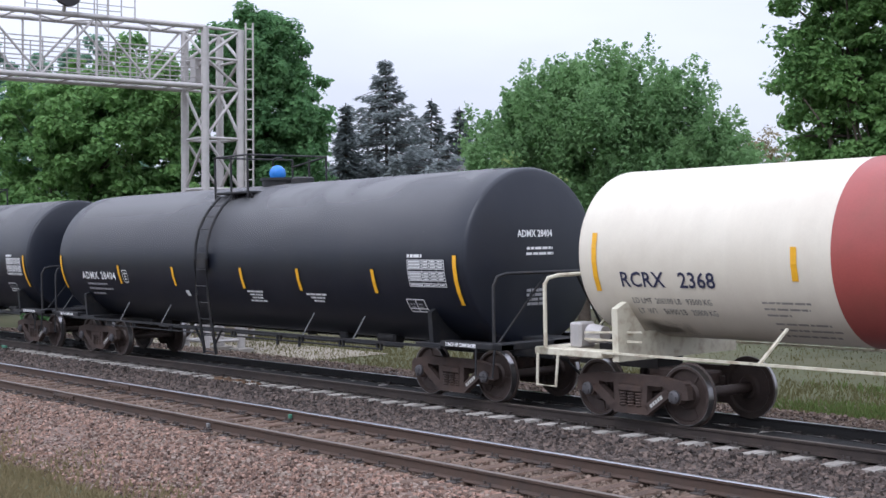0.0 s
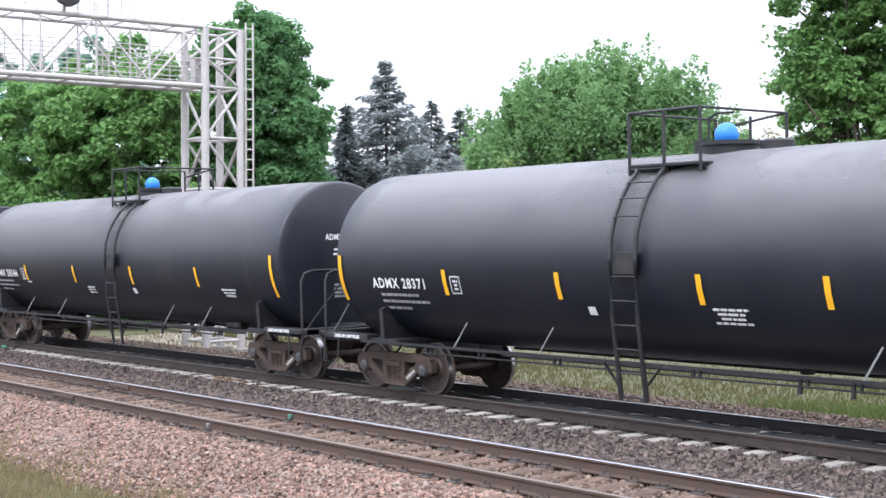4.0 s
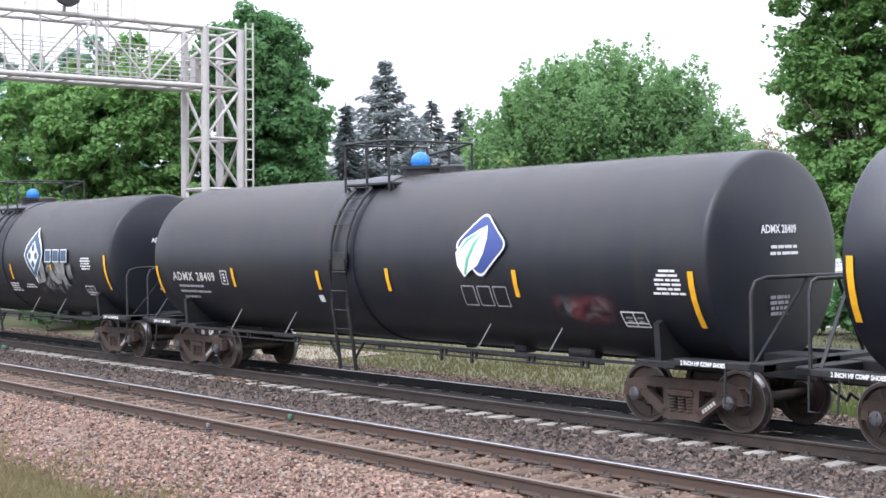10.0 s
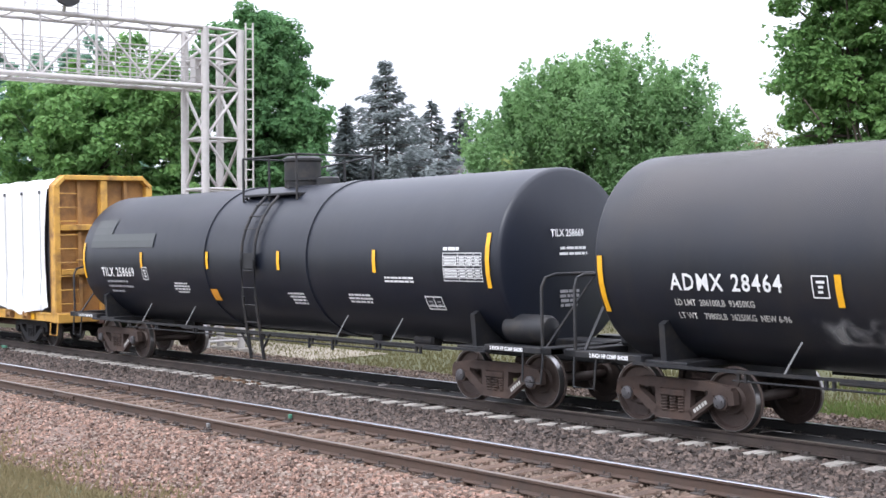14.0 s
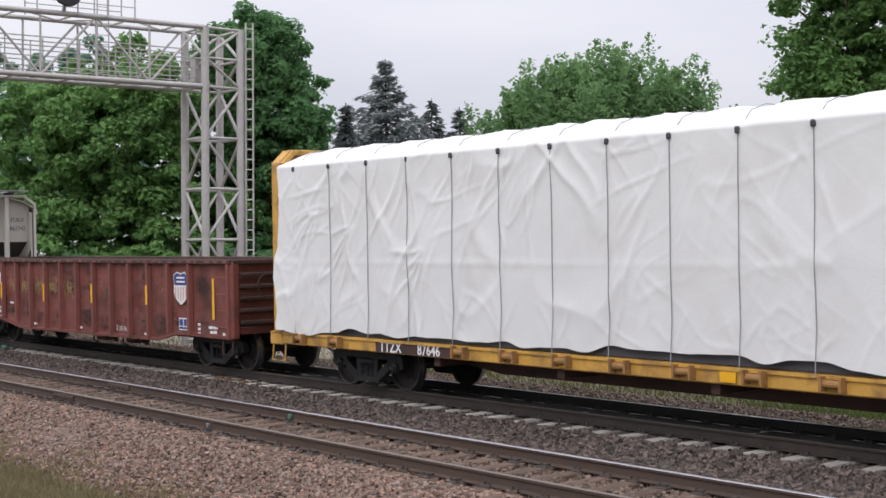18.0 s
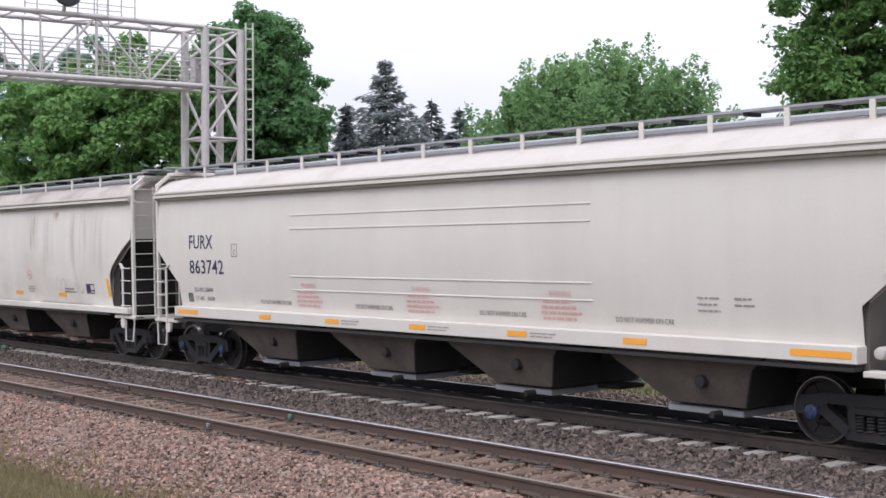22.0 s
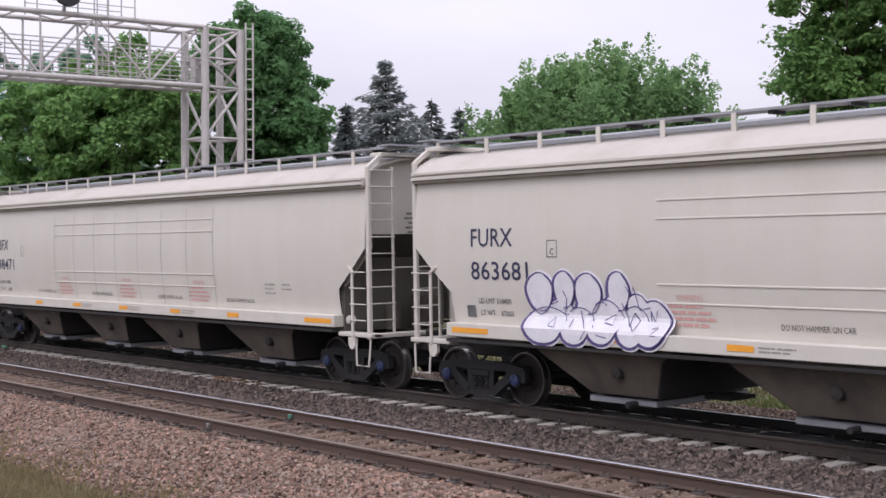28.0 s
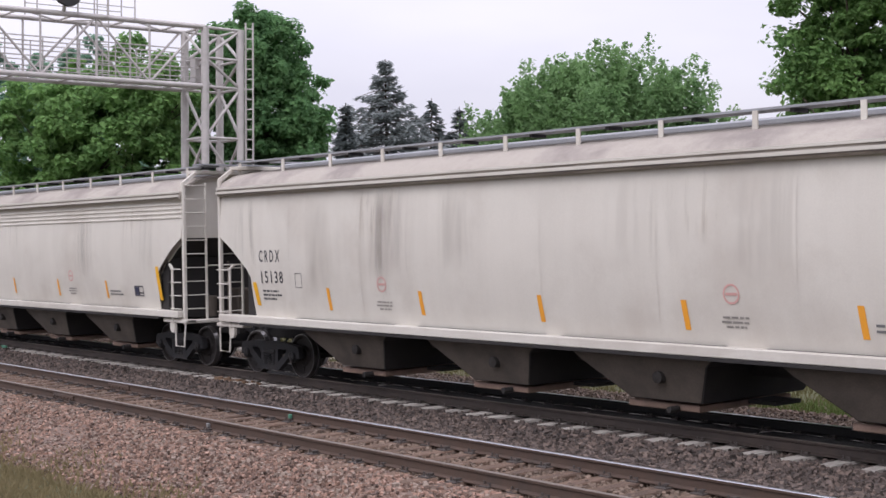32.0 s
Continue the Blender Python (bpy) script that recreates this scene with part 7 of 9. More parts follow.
        part("sill_step", Shape().tube([(e * (P - 0.42), -1.52, 1.0), (e * (P - 0.38), -1.54, 0.5), (e * (P + 0.0), -1.54, 0.5), (e * (P + 0.04), -1.52, 1.0)], 0.022, 6), mat, car)
        part("draft_sill", Shape().box(*bx(P - 3.0, P + 0.25), -0.28, 0.28, 0.72, 1.1, b=0.02), M["grime_shade"], car)
        part("brake_gear", Shape().box(*bx(P - 0.85, P - 0.4), 0.1, 0.55, 1.1, 1.75, b=0.04).lathe([(1.12, 0.14), (1.6, 0.14)], 14, "z", (e * (P - 0.6), -0.5, 0)).tube([(e * (P - 0.3), -0.2, 1.1), (e * (P - 0.3), -0.2, 2.4)], 0.03, 8), M["hopper_dirty"], car, "grimy brake valve and reservoir")
    if new_style:
        part("reservoir_end", Shape().lathe([(-1.44, 0.03), (-1.43, 0.07), (-1.38, 0.085), (-1.3, 0.085), (-1.28, 0.03)], 18, "y", (P - 0.8, 0, 1.33)), M["hopper_roof"], car, "pale round end of the air reservoir", smooth=35)
    rim = [(P + 0.06, 0.86 + 0.27 * math.cos(a), 2.18 + 0.27 * math.sin(a)) for a in [i * math.pi / 9 for i in range(19)]]
    part("hand_brake", Shape().tube(rim, 0.02, 6).bar((P + 0.05, 0.6, 2.18), (P + 0.05, 1.12, 2.18), 0.03, 0.03).bar((P + 0.05, 0.86, 1.92), (P + 0.05, 0.86, 2.44), 0.03, 0.03).box(P - 0.12, P + 0.03, 0.72, 1.0, 2.0, 2.38, b=0.03).tube([(P - 0.05, 0.86, 2.0), (P - 0.05, 0.86, 1.1)], 0.02, 6), M["hopper_dirty"], car, "grimy hand brake wheel and gear box")
    # bottom chutes with gates
    for c in (-5.2, -1.35, 2.2, 6.05):
        c *= (P / 9.82)
        s = Shape()
        top = [(c - 1.86, -1.5, 1.3), (c + 1.4, -1.5, 1.3), (c + 1.4, 1.5, 1.3), (c - 1.86, 1.5, 1.3)]
        bot = [(c - 0.62, -1.2, 0.42), (c + 0.75, -1.2, 0.42), (c + 0.75, 1.2, 0.42), (c - 0.62, 1.2, 0.42)]
        mid = [(c - 1.5, -1.42, 0.98), (c + 1.02, -1.42, 0.98), (c + 1.02, 1.42, 0.98), (c - 1.5, 1.42, 0.98)]
        s.add(top + mid + bot, [(0, 1, 5, 4), (1, 2, 6, 5), (2, 3, 7, 6), (3, 0, 4, 7), (4, 5, 9, 8), (5, 6, 10, 9), (6, 7, 11, 10), (7, 4, 8, 11), (8, 9, 10, 11), (3, 2, 1, 0)])
        # Body dark beside the lighter front: shade between chutes is put into the colour.
        ch = part("chute", s, M["grime_shade"], car, "grimy sloping discharge chute with shade painted on its sides")
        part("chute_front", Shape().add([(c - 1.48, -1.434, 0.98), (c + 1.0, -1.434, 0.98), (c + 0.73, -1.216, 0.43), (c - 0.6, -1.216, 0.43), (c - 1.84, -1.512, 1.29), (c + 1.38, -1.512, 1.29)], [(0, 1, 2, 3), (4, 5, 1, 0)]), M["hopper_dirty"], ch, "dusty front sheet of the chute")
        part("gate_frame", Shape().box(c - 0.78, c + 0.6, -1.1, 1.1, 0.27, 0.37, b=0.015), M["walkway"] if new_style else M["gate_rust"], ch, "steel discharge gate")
        part("gate_latch", Shape().lathe([(-1.46, 0.02), (-1.44, 0.09), (-1.3, 0.1), (-1.25, 0.05)], 12, "y", (c + 0.1, 0, 0.78)), M["grime_shade"], ch)
        part("gate_shaft", Shape().tube([(c + 0.2, -1.3, 0.3), (c + 0.2, 1.3, 0.3)], 0.05, 8).box(c + 0.86, c + 1.35, -0.3, 0.3, 0.36, 0.42), M["grime_shade"], ch)
    part("centre_sill", Shape().box(-P + 1.5, P - 1.5, -0.3, 0.3, 0.78, 1.1), M["grime_shade"], car, "dark centre sill")
    coupler(car, P + 0.7, M["truck_dark"])
    trucks(car, u, 2 * P - 2.35, "dark", "black cast steel truck with blue bearing caps" if new_style else "black cast steel truck", BLUE_CAP_WHEEL_MESH if new_style else None)
    # writing and reflectors
    sz, sq = mark_size
    letter(car, mark, sz, mark_x + (0.06 if mark == "FURX" else 0), mark_z[0], put, text_mat, sq * (0.9 if new_style else 0.76), "car_mark", bold=0.003, spacing=1.02 if new_style else 1.5)
    letter(car, number, sz, mark_x + (0.06 if mark == "FURX" else 0), mark_z[1], put, text_mat, sq * (1.06 if new_style else 1.0), "car_number", bold=0.003, spacing=1.02 if new_style else 1.25)
    seed = int(abs(u)) % 89
    if new_style:
        ruled(car, -6.43, -6.21, 2.54, 2.8, [], [], 0.011, put, M["dim_mark"], "boxed_mark")
        letter(car, "C", 0.14, -6.37, 2.575, put, M["black_mark"], 1.0, "boxed_letter")
        letter(car, "LD LMT 218400", 0.13, -8.15, 1.76, put, M["black_mark"], 0.95, "load_limit")
        letter(car, "LT WT    67600", 0.13, -8.12, 1.56, put, M["black_mark"], 0.95, "light_weight")
        panel(car, -8.46, -8.24, 1.52, 1.72, put, M["graf_grey"], "small_placard")
        for x, w in ((-8.68, 0.92), (-5.2, 0.42), (-2.83, 0.45), (-0.22, 0.45), (2.36, 0.46), (4.9, 0.46), (7.85, 0.92)):
            panel(car, x, x + w, 1.26, 1.35, sill, M["orange_mark"], "reflector_strip", "orange reflective strip")
        for x in (-3.82, -0.27, 3.22):
            letter(car, "WARNING", 0.13, x - 0.02, 1.92, put, M["pale_red_mark"], 0.8, "warning")
            bars(car, x - 0.22, 1.86, [0.62, 0.8, 0.9, 0.75], 0.045, 0.045, put, M["pale_red_mark"], "warning_print", 0.2, seed)
        for x in (-5.4, -2.06, 1.5, 4.6):
            letter(car, "DO NOT HAMMER ON CAR", 0.12, x, 1.56, put, M["dim_mark"], 0.76, "notice")
        for x in (-2.3, 0.3, 2.9):
            bars(car, x, 1.34, [0.6, 0.5], 0.022, 0.03, sill, M["faint_mark"], "small_print", 0, seed)
        bars(car, 6.2, 1.98, [0.4, 0.35, 0.4], 0.03, 0.06, put, M["faint_mark"], "small_print", 0, seed + 2)
        bars(car, 6.85, 1.98, [0.3, 0.35], 0.03, 0.06, put, M["faint_mark"], "small_print", 0, seed + 6)
    else:
        for x in (-5.95, -3.1, -0.05, 2.92, 5.8):
            if number == "15122":
                panel(car, x - 0.25, x + 0.25, 1.47, 1.57, put, M["orange_mark"], "reflector_strip", "faded orange reflective strip")
            else:
                panel(car, x - 0.05, x + 0.05, 1.5, 1.93, put, M["orange_mark"], "reflector_strip", "faded orange reflective strip", slant=-0.05)
        for x in (-8.6, 8.55):
            panel(car, x - 0.07, x + 0.07, 1.52, (1.98 if number == "15122" else 2.3) if x > 0 else 2.0, put, M["yellow_mark"], "reflector_strip", "yellow reflective strip", slant=-0.1)
        for x in (-4.2, 3.78):
            ring = [(x + 0.13 * math.cos(a), 2.03 + 0.13 * math.sin(a)) for a in [i * math.pi / 8 for i in range(17)]]
            ribbon(car, ring, 0.03, put, M["pale_red_mark"], "round_mark")
            ribbon(car, [(x - 0.1, 2.03), (x + 0.1, 2.03)], 0.04, put, M["pale_red_mark"], "round_mark_bar")
            bars(car, x - 0.2, 1.72, [0.45, 0.5, 0.35], 0.03, 0.035, put, M["faint_mark"], "small_print", 0.5, seed)
        ruled(car, 7.34, 7.78, 1.6, 1.82, [0.5], [0.3], 0.03, put, M["black_mark"], "stencil_box")
        panel(car, 7.36, 7.56, 1.62, 1.8, put, M["navy_mark"], "stencil_fill")
        bars(car, -8.3, 1.85, [0.6, 0.7, 0.5], 0.04, 0.04, put, M["graf_grey"], "small_print", 0, seed)
        bars(car, 6.0, 1.7, [0.6, 0.7], 0.035, 0.04, put, M["graf_grey"], "small_print", 0, seed)
        ruled(car, -7.05, -6.83, 1.92, 2.2, [], [], 0.014, put, M["graf_grey"], "boxed_mark")
    if style != "new":
        film = bowed_side(-Y - 0.004)
        for i in range(9):
            x = rnd.uniform(-P + 0.4, P - 1.6)
            stain(car, x, x + rnd.uniform(0.5, 1.6), rnd.uniform(1.6, 2.6), 3.84, film, M["film_streak"], "run_streak", nx=2, nz=14)
        for i in range(3):
            x = rnd.uniform(-P + 1, P - 2)
            stain(car, x, x + 0.7, 2.7, 3.84, bowed_side(-Y - 0.005), M["film_rust"], "rust_streak", nx=2, nz=8)
    on_end = (lambda a, b: (P - 0.272, a, b))
    letter(car, number, 0.2, 0.76, 3.32, on_end, M["black_mark"], 0.9, "end_number")
    letter(car, mark, 0.2, 0.8, 3.6, on_end, M["black_mark"], 0.9, "end_mark")
    bars(car, -0.45, 3.45, [0.2, 0.6, 0.7, 0.5, 0.65, 0.55], 0.035, 0.055, on_end, M["graf_grey"], "small_print", 0.5, seed + 4)
    return car, put, sill


hopper_car(-69.24, 9.82, "clean pale grey covered hopper car", M["hopper"], "FURX", "863742", "new", M["navy_mark"])
h2, h2_put, _ = hopper_car(-90.33, 10.0, "pale grey covered hopper car with rust stains", M["hopper_old"], "CRDX", "15122", "old", M["black_mark"], (0.34, 0.86), (2.43, 2.0), -8.31)
h3, h3_put, h3_sill = hopper_car(-111.66, 9.82, "pale grey covered hopper car with spray-painted letters", M["hopper"], "FURX", "863681", "new", M["navy_mark"])
hopper_car(-132.7, 9.82, "clean pale grey covered hopper car", M["hopper"], "CBFX", "398471", "new", M["navy_mark"])
hopper_car(-153.87, 10.0, "dusty pale grey covered hopper car", M["hopper_old"], "CRDX", "15138", "old", M["black_mark"], (0.34, 0.86), (2.43, 2.0), -8.37)
hopper_car(-175.3, 9.82, "pale grey covered hopper car with a ribbed top band", M["hopper_old"], "", "", "ribbed", M["black_mark"])


def spray_letters():
    """Bulging spray-painted letters on the side of one hopper, with dark violet outlines."""
    def spray_side(lift):
        """Over the sill below and the bowed sheet above."""
        side = bowed_side(-1.562 - lift)
        return lambda a, b: (a, -1.65 - lift, b) if b < 1.42 else (a, side(a, b)[1] + (-1.65 - lift - side(a, b)[1]) * max(0.0, (1.62 - b) / 0.2), b)
    front = spray_side(0.042)
    lobes = [(-6.6, 1.98, 0.29, 0.3), (-6.44, 1.47, 0.45, 0.28), (-6.05, 2.03, 0.22, 0.28), (-5.74, 1.48, 0.32, 0.28), (-5.54, 1.97, 0.27, 0.31), (-5.17, 1.56, 0.33, 0.33), (-4.91, 2.02, 0.21, 0.29), (-4.59, 1.51, 0.27, 0.3), (-4.22, 1.56, 0.31, 0.33), (-6.15, 1.68, 0.25, 0.2), (-5.0, 1.75, 0.2, 0.22), (-4.55, 1.78, 0.2, 0.2), (-5.6, 1.7, 0.2, 0.2)]

    def oval(x, z, a, b, n=22, k=0.06):
        return [(x + a * math.cos(t) * (1 + k * math.sin(3 * t + x)), z + b * math.sin(t)) for t in [2 * math.pi * i / n for i in range(n + 1)]]
    for i, (x, z, a, b) in enumerate(lobes):
        part("spray_halo", panel_mesh("spray", oval(x - 0.015, z - 0.01, a + 0.065, b + 0.062)[:-1], spray_side(0.003 + 0.0003 * i), M["graf_white"], 0.06), None, h3, "white sprayed rim")
        part("spray_outline", panel_mesh("spray", oval(x - 0.03, z - 0.012, a + 0.045, b + 0.035)[:-1], spray_side(0.016 + 0.0003 * i), M["graf_violet"], 0.06), None, h3, "dark violet outline")
        part("spray_fill", panel_mesh("spray", oval(x, z, a, b)[:-1], spray_side(0.03 + 0.0003 * i), M["graf_pale"], 0.06), None, h3, "white spray-painted letter")
    for i, (x, z, a, b) in enumerate(lobes[:9]):
        seg = oval(x, z, a, b)[1:9] if i % 2 else oval(x, z, a, b)[-7:-1] + oval(x, z, a, b)[0:5]
        ribbon(h3, seg, 0.016, spray_side(0.042), M["graf_violet"], "spray_line")
    for pts in ([(-6.75, 1.7), (-6.6, 1.62), (-6.45, 1.7), (-6.37, 1.79), (-6.19, 1.85)], [(-6.35, 1.48), (-6.25, 1.6), (-6.2, 1.45), (-6.33, 1.46)], [(-6.07, 2.01), (-6.0, 1.89), (-6.03, 1.75)], [(-5.86, 1.58), (-5.86, 1.46)], [(-5.71, 1.71), (-5.62, 1.54), (-5.5, 1.4), (-5.6, 1.28)], [(-5.5, 1.66), (-5.37, 1.82), (-5.23, 1.86), (-5.15, 1.8)],
                [(-5.2, 1.58), (-5.1, 1.63), (-4.98, 1.68), (-5.0, 1.52), (-5.18, 1.55)], [(-5.4, 1.5), (-5.25, 1.36), (-5.05, 1.33)], [(-4.85, 1.85), (-4.74, 1.64), (-4.65, 1.51)], [(-4.6, 1.71), (-4.66, 1.55), (-4.55, 1.45), (-4.49, 1.6), (-4.6, 1.71)], [(-4.75, 2.1), (-4.66, 1.95), (-4.6, 2.1), (-4.5, 1.75), (-4.3, 1.8)],
                [(-4.29, 1.75), (-4.27, 1.6)], [(-4.29, 1.75), (-4.2, 1.6), (-4.16, 1.76)], [(-4.2, 1.5), (-4.1, 1.52), (-4.2, 1.4), (-4.08, 1.4)], [(-6.1, 1.72), (-6.0, 1.74), (-6.08, 1.66), (-5.98, 1.64)]):
        ribbon(h3, pts, 0.016, front, M["graf_violet"], "spray_line")


spray_letters()


def patch_blob(parent, x, z, w, h, put, mat, seed, name="stain"):
    rnd = random.Random(seed)
    pts = [(x + w * math.cos(a) * rnd.uniform(0.5, 1.1), z + h * math.sin(a) * rnd.uniform(0.5, 1.1)) for a in [2 * math.pi * i / 16 for i in range(16)]]
    part(name, panel_mesh(name, pts, put, mat), None, parent, "rust stain" if "rust" in mat.name else "")


h2_stain = bowed_side(-1.557)
for i, (x, z, w, h) in enumerate([(-0.95, 3.65, 0.16, 0.2), (-0.72, 3.55, 0.1, 0.18), (-0.8, 3.83, 0.25, 0.05), (-3.6, 3.74, 0.12, 0.12), (-0.78, 2.7, 0.05, 0.3), (-0.76, 2.25, 0.04, 0.15), (-3.9, 3.3, 0.03, 0.3), (5.6, 3.6, 0.14, 0.1)]):
    stain(h2, x - 1.5 * w, x + 1.5 * w, z - 1.5 * h, min(3.85, z + 1.5 * h), h2_stain, M["film_rust_strong"], "rust_stain", "orange rust stain", 2, 2)


for i, pts in enumerate([[(5.55, 1.62), (5.5, 1.85), (5.62, 1.98), (5.75, 1.86), (5.68, 1.64)], [(5.8, 1.6), (5.85, 1.9), (6.0, 1.95), (6.08, 1.75), (5.95, 1.6)], [(6.15, 1.95), (6.12, 1.65), (6.3, 1.6), (6.4, 1.78), (6.28, 1.92), (6.2, 1.8)], [(6.5, 1.6), (6.48, 1.9), (6.62, 1.7), (6.75, 1.95), (6.78, 1.62)], [(6.9, 1.95), (6.88, 1.66), (7.05, 1.58), (7.2, 1.72)]]):
    ribbon(h2, pts, 0.014, h2_stain, M["faint_mark"], "spray_line")
# ---- gondola ----
def dented_side(L, Y, k, poly):
    """A thin side sheet, pushed in and creased between the ribs."""
    low = sorted(poly[2:], key=lambda p: p[0])
    nx, nz = 200, 16
    out, back = [], []
    for i in range(nx + 1):
        x = -L + 2 * L * i / nx
        zb = float(np.interp(x, [p[0] for p in low], [p[1] for p in low]))
        f = ((x + 6.65) / 0.991) % 1.0
        bay = math.sin(math.pi * f) ** 0.7
        for j in range(nz + 1):
            z = zb + (2.38 - zb) * j / nz
            crease = 1.2 + 0.08 * noise.noise((x * 0.5, 0, 3))
            d = 0.022 + 0.045 * noise.noise((x * 0.8, z * 1.1, 4.0 + k)) + 0.028 * noise.noise((x * 2.3, z * 2.6, 9.0))
            d += 0.05 * math.exp(-max(0.0, z - crease) / 0.3) * (z > crease) * (0.5 + 0.5 * noise.noise((x * 0.7, 1, 6)))
            d = max(0.0, d) * bay * min(1.0, (2.38 - z) / 0.15, (z - zb) / 0.12 + 0.05)
            out.append((x, k * (Y - d), z))
            back.append((x, k * (Y - d - 0.03), z))
    n = len(out)
    fs = []
    for i in range(nx):
        for j in range(nz):
            q = (i * (nz + 1) + j, (i + 1) * (nz + 1) + j, (i + 1) * (nz + 1) + j + 1, i * (nz + 1) + j + 1)
            fs += [q if k < 0 else q[::-1], tuple(n + a for a in (q[::-1] if k < 0 else q))]
    return Shape().add(out + back, fs)


def gondola(u):
    car = thing("gondola_car", "open gondola car in worn oxide red paint", "gondola car", "cars of the freight train")
    CARS.append((car, u))
    red = M["gon_red"]
    L, Y = 8.05, 1.45
    poly = [(-L, 2.38), (L, 2.38), (L, 0.74), (5.6, 0.76), (4.6, 0.56), (-3.4, 0.52), (-5.0, 0.74), (-L, 0.76)]
    for k in (-1, 1):
        part("side_sheet", dented_side(L, Y, k, poly), red, car, "dented oxide red side sheet", smooth=40)
        part("top_chord", Shape().box(-L - 0.02, L + 0.02, min(k * (Y - 0.08), k * (Y + 0.1)), max(k * (Y - 0.08), k * (Y + 0.1)), 2.36, 2.47, b=0.02), M["gon_dark"], car, "dark worn top chord")
        crnd = random.Random(5 + k)
        for i in range(40):
            x = -L + 0.2 + i * 0.4 + crnd.uniform(-0.08, 0.08)
            w = crnd.uniform(0.08, 0.22)
            part("chord_dent", Shape().box(x, x + w, min(k * (Y + 0.095), k * (Y + 0.106)), max(k * (Y + 0.095), k * (Y + 0.106)), 2.375 + crnd.uniform(0, 0.02), 2.43 + crnd.uniform(-0.01, 0.02), b=0.005), M["gon_rib"], car)
        part("bottom_chord", Shape().bar((-3.4, k * (Y + 0.03), 0.56), (4.6, k * (Y + 0.03), 0.6), 0.06, 0.07).bar((4.6, k * (Y + 0.03), 0.6), (5.6, k * (Y + 0.03), 0.79), 0.06, 0.07).bar((5.6, k * (Y + 0.03), 0.79), (L, k * (Y + 0.03), 0.78), 0.06, 0.07).bar((-3.4, k * (Y + 0.03), 0.56), (-5.0, k * (Y + 0.03), 0.78), 0.06, 0.07).bar((-5.0, k * (Y + 0.03), 0.78), (-L, k * (Y + 0.03), 0.8), 0.06, 0.07), red, car)
        for i in range(16):
            x = -7.62 + i * 1.0 if i not in (0, 15) else (-7.95 if i == 0 else 7.95)
            x = -6.65 + (i - 1) * 0.991 if 0 < i < 15 else x
            zb = 0.6 if -3.6 < x < 4.8 else 0.78
            s = Shape().prism([(x - 0.075, k * Y), (x + 0.075, k * Y), (x + 0.045, k * (Y + 0.1)), (x - 0.045, k * (Y + 0.1))], zb, 2.37, "xy")
            part("side_rib", s, M["gon_rib"], car)
    for e in (-1, 1):
        def bx(a, b):
            return min(e * a, e * b), max(e * a, e * b)
        part("end_sheet", Shape().box(*bx(L - 0.04, L), -Y, Y, 0.85, 2.4), red, car, "dark red end sheet")
        for z in (1.1, 1.36, 1.62, 1.88, 2.14):
            part("end_rib", Shape().box(*bx(L, L + 0.09), -Y + 0.12, Y - 0.12, z - 0.055, z + 0.055, b=0.03), M["gon_dark"], car)
        part("end_chord", Shape().box(*bx(L - 0.06, L + 0.1), -Y - 0.05, Y + 0.05, 2.36, 2.47, b=0.02), M["gon_dark"], car)
        for k in (-1, 1):
            part("corner_post", Shape().box(*bx(L - 0.08, L + 0.1), min(k * (Y - 0.1), k * (Y + 0.06)), max(k * (Y - 0.1), k * (Y + 0.06)), 0.76, 2.42, b=0.02), red, car)
            for i in range(4):
                part("grab_iron", Shape().tube([(e * (L - 0.55), k * (Y + 0.02), 1.0 + 0.36 * i), (e * (L - 0.55), k * (Y + 0.09), 1.0 + 0.36 * i), (e * (L - 0.12), k * (Y + 0.09), 1.0 + 0.36 * i), (e * (L - 0.12), k * (Y + 0.02), 1.0 + 0.36 * i)], 0.012, 6), red, car)
            for i in range(4):
                part("grab_iron", Shape().tube([(e * (L + 0.1), k * (Y - 0.1), 1.0 + 0.36 * i), (e * (L + 0.16), k * (Y - 0.1), 1.0 + 0.36 * i), (e * (L + 0.16), k * (Y - 0.55), 1.0 + 0.36 * i), (e * (L + 0.1), k * (Y - 0.55), 1.0 + 0.36 * i)], 0.012, 6), M["gon_dark"], car)
        part("sill_step", Shape().tube([(e * (L - 0.02), -Y, 0.78), (e * (L - 0.02), -Y - 0.03, 0.42), (e * (L - 0.42), -Y - 0.03, 0.42), (e * (L - 0.42), -Y, 0.78)], 0.02, 6), M["gon_dark"], car)
        part("draft_sill", Shape().box(*bx(L - 3, L + 0.4), -0.3, 0.3, 0.72, 1.05, b=0.02), M["gon_dark"], car)
    part("hand_brake", Shape().tube([(L + 0.22, -0.7 + 0.26 * math.cos(a), 1.9 + 0.26 * math.sin(a)) for a in [i * math.pi / 8 for i in range(17)]], 0.018, 6).bar((L + 0.2, -0.96, 1.9), (L + 0.2, -0.44, 1.9), 0.03, 0.02), M["gon_dark"], car, "round hand brake wheel")
    part("floor", Shape().box(-L + 0.04, L - 0.04, -Y + 0.03, Y - 0.03, 0.95, 1.02), M["gon_dark"], car, "dark steel floor")
    part("centre_sill", Shape().box(-5.0, 5.0, -0.3, 0.3, 0.55, 0.95), M["gon_dark"], car)
    for x in (0.6, 2.3):
        part("brake_gear", Shape().box(x - 0.3, x + 0.3, -1.0, -0.6, 0.36, 0.56, b=0.05).bar((x + 0.3, -0.9, 0.45), (x + 0.75, -0.9, 0.36), 0.05, 0.04).tube([(x - 0.5, -0.95, 0.5), (x - 0.5, -0.95, 0.32), (x - 0.25, -0.95, 0.3)], 0.025, 6), M["gon_dark"], car)
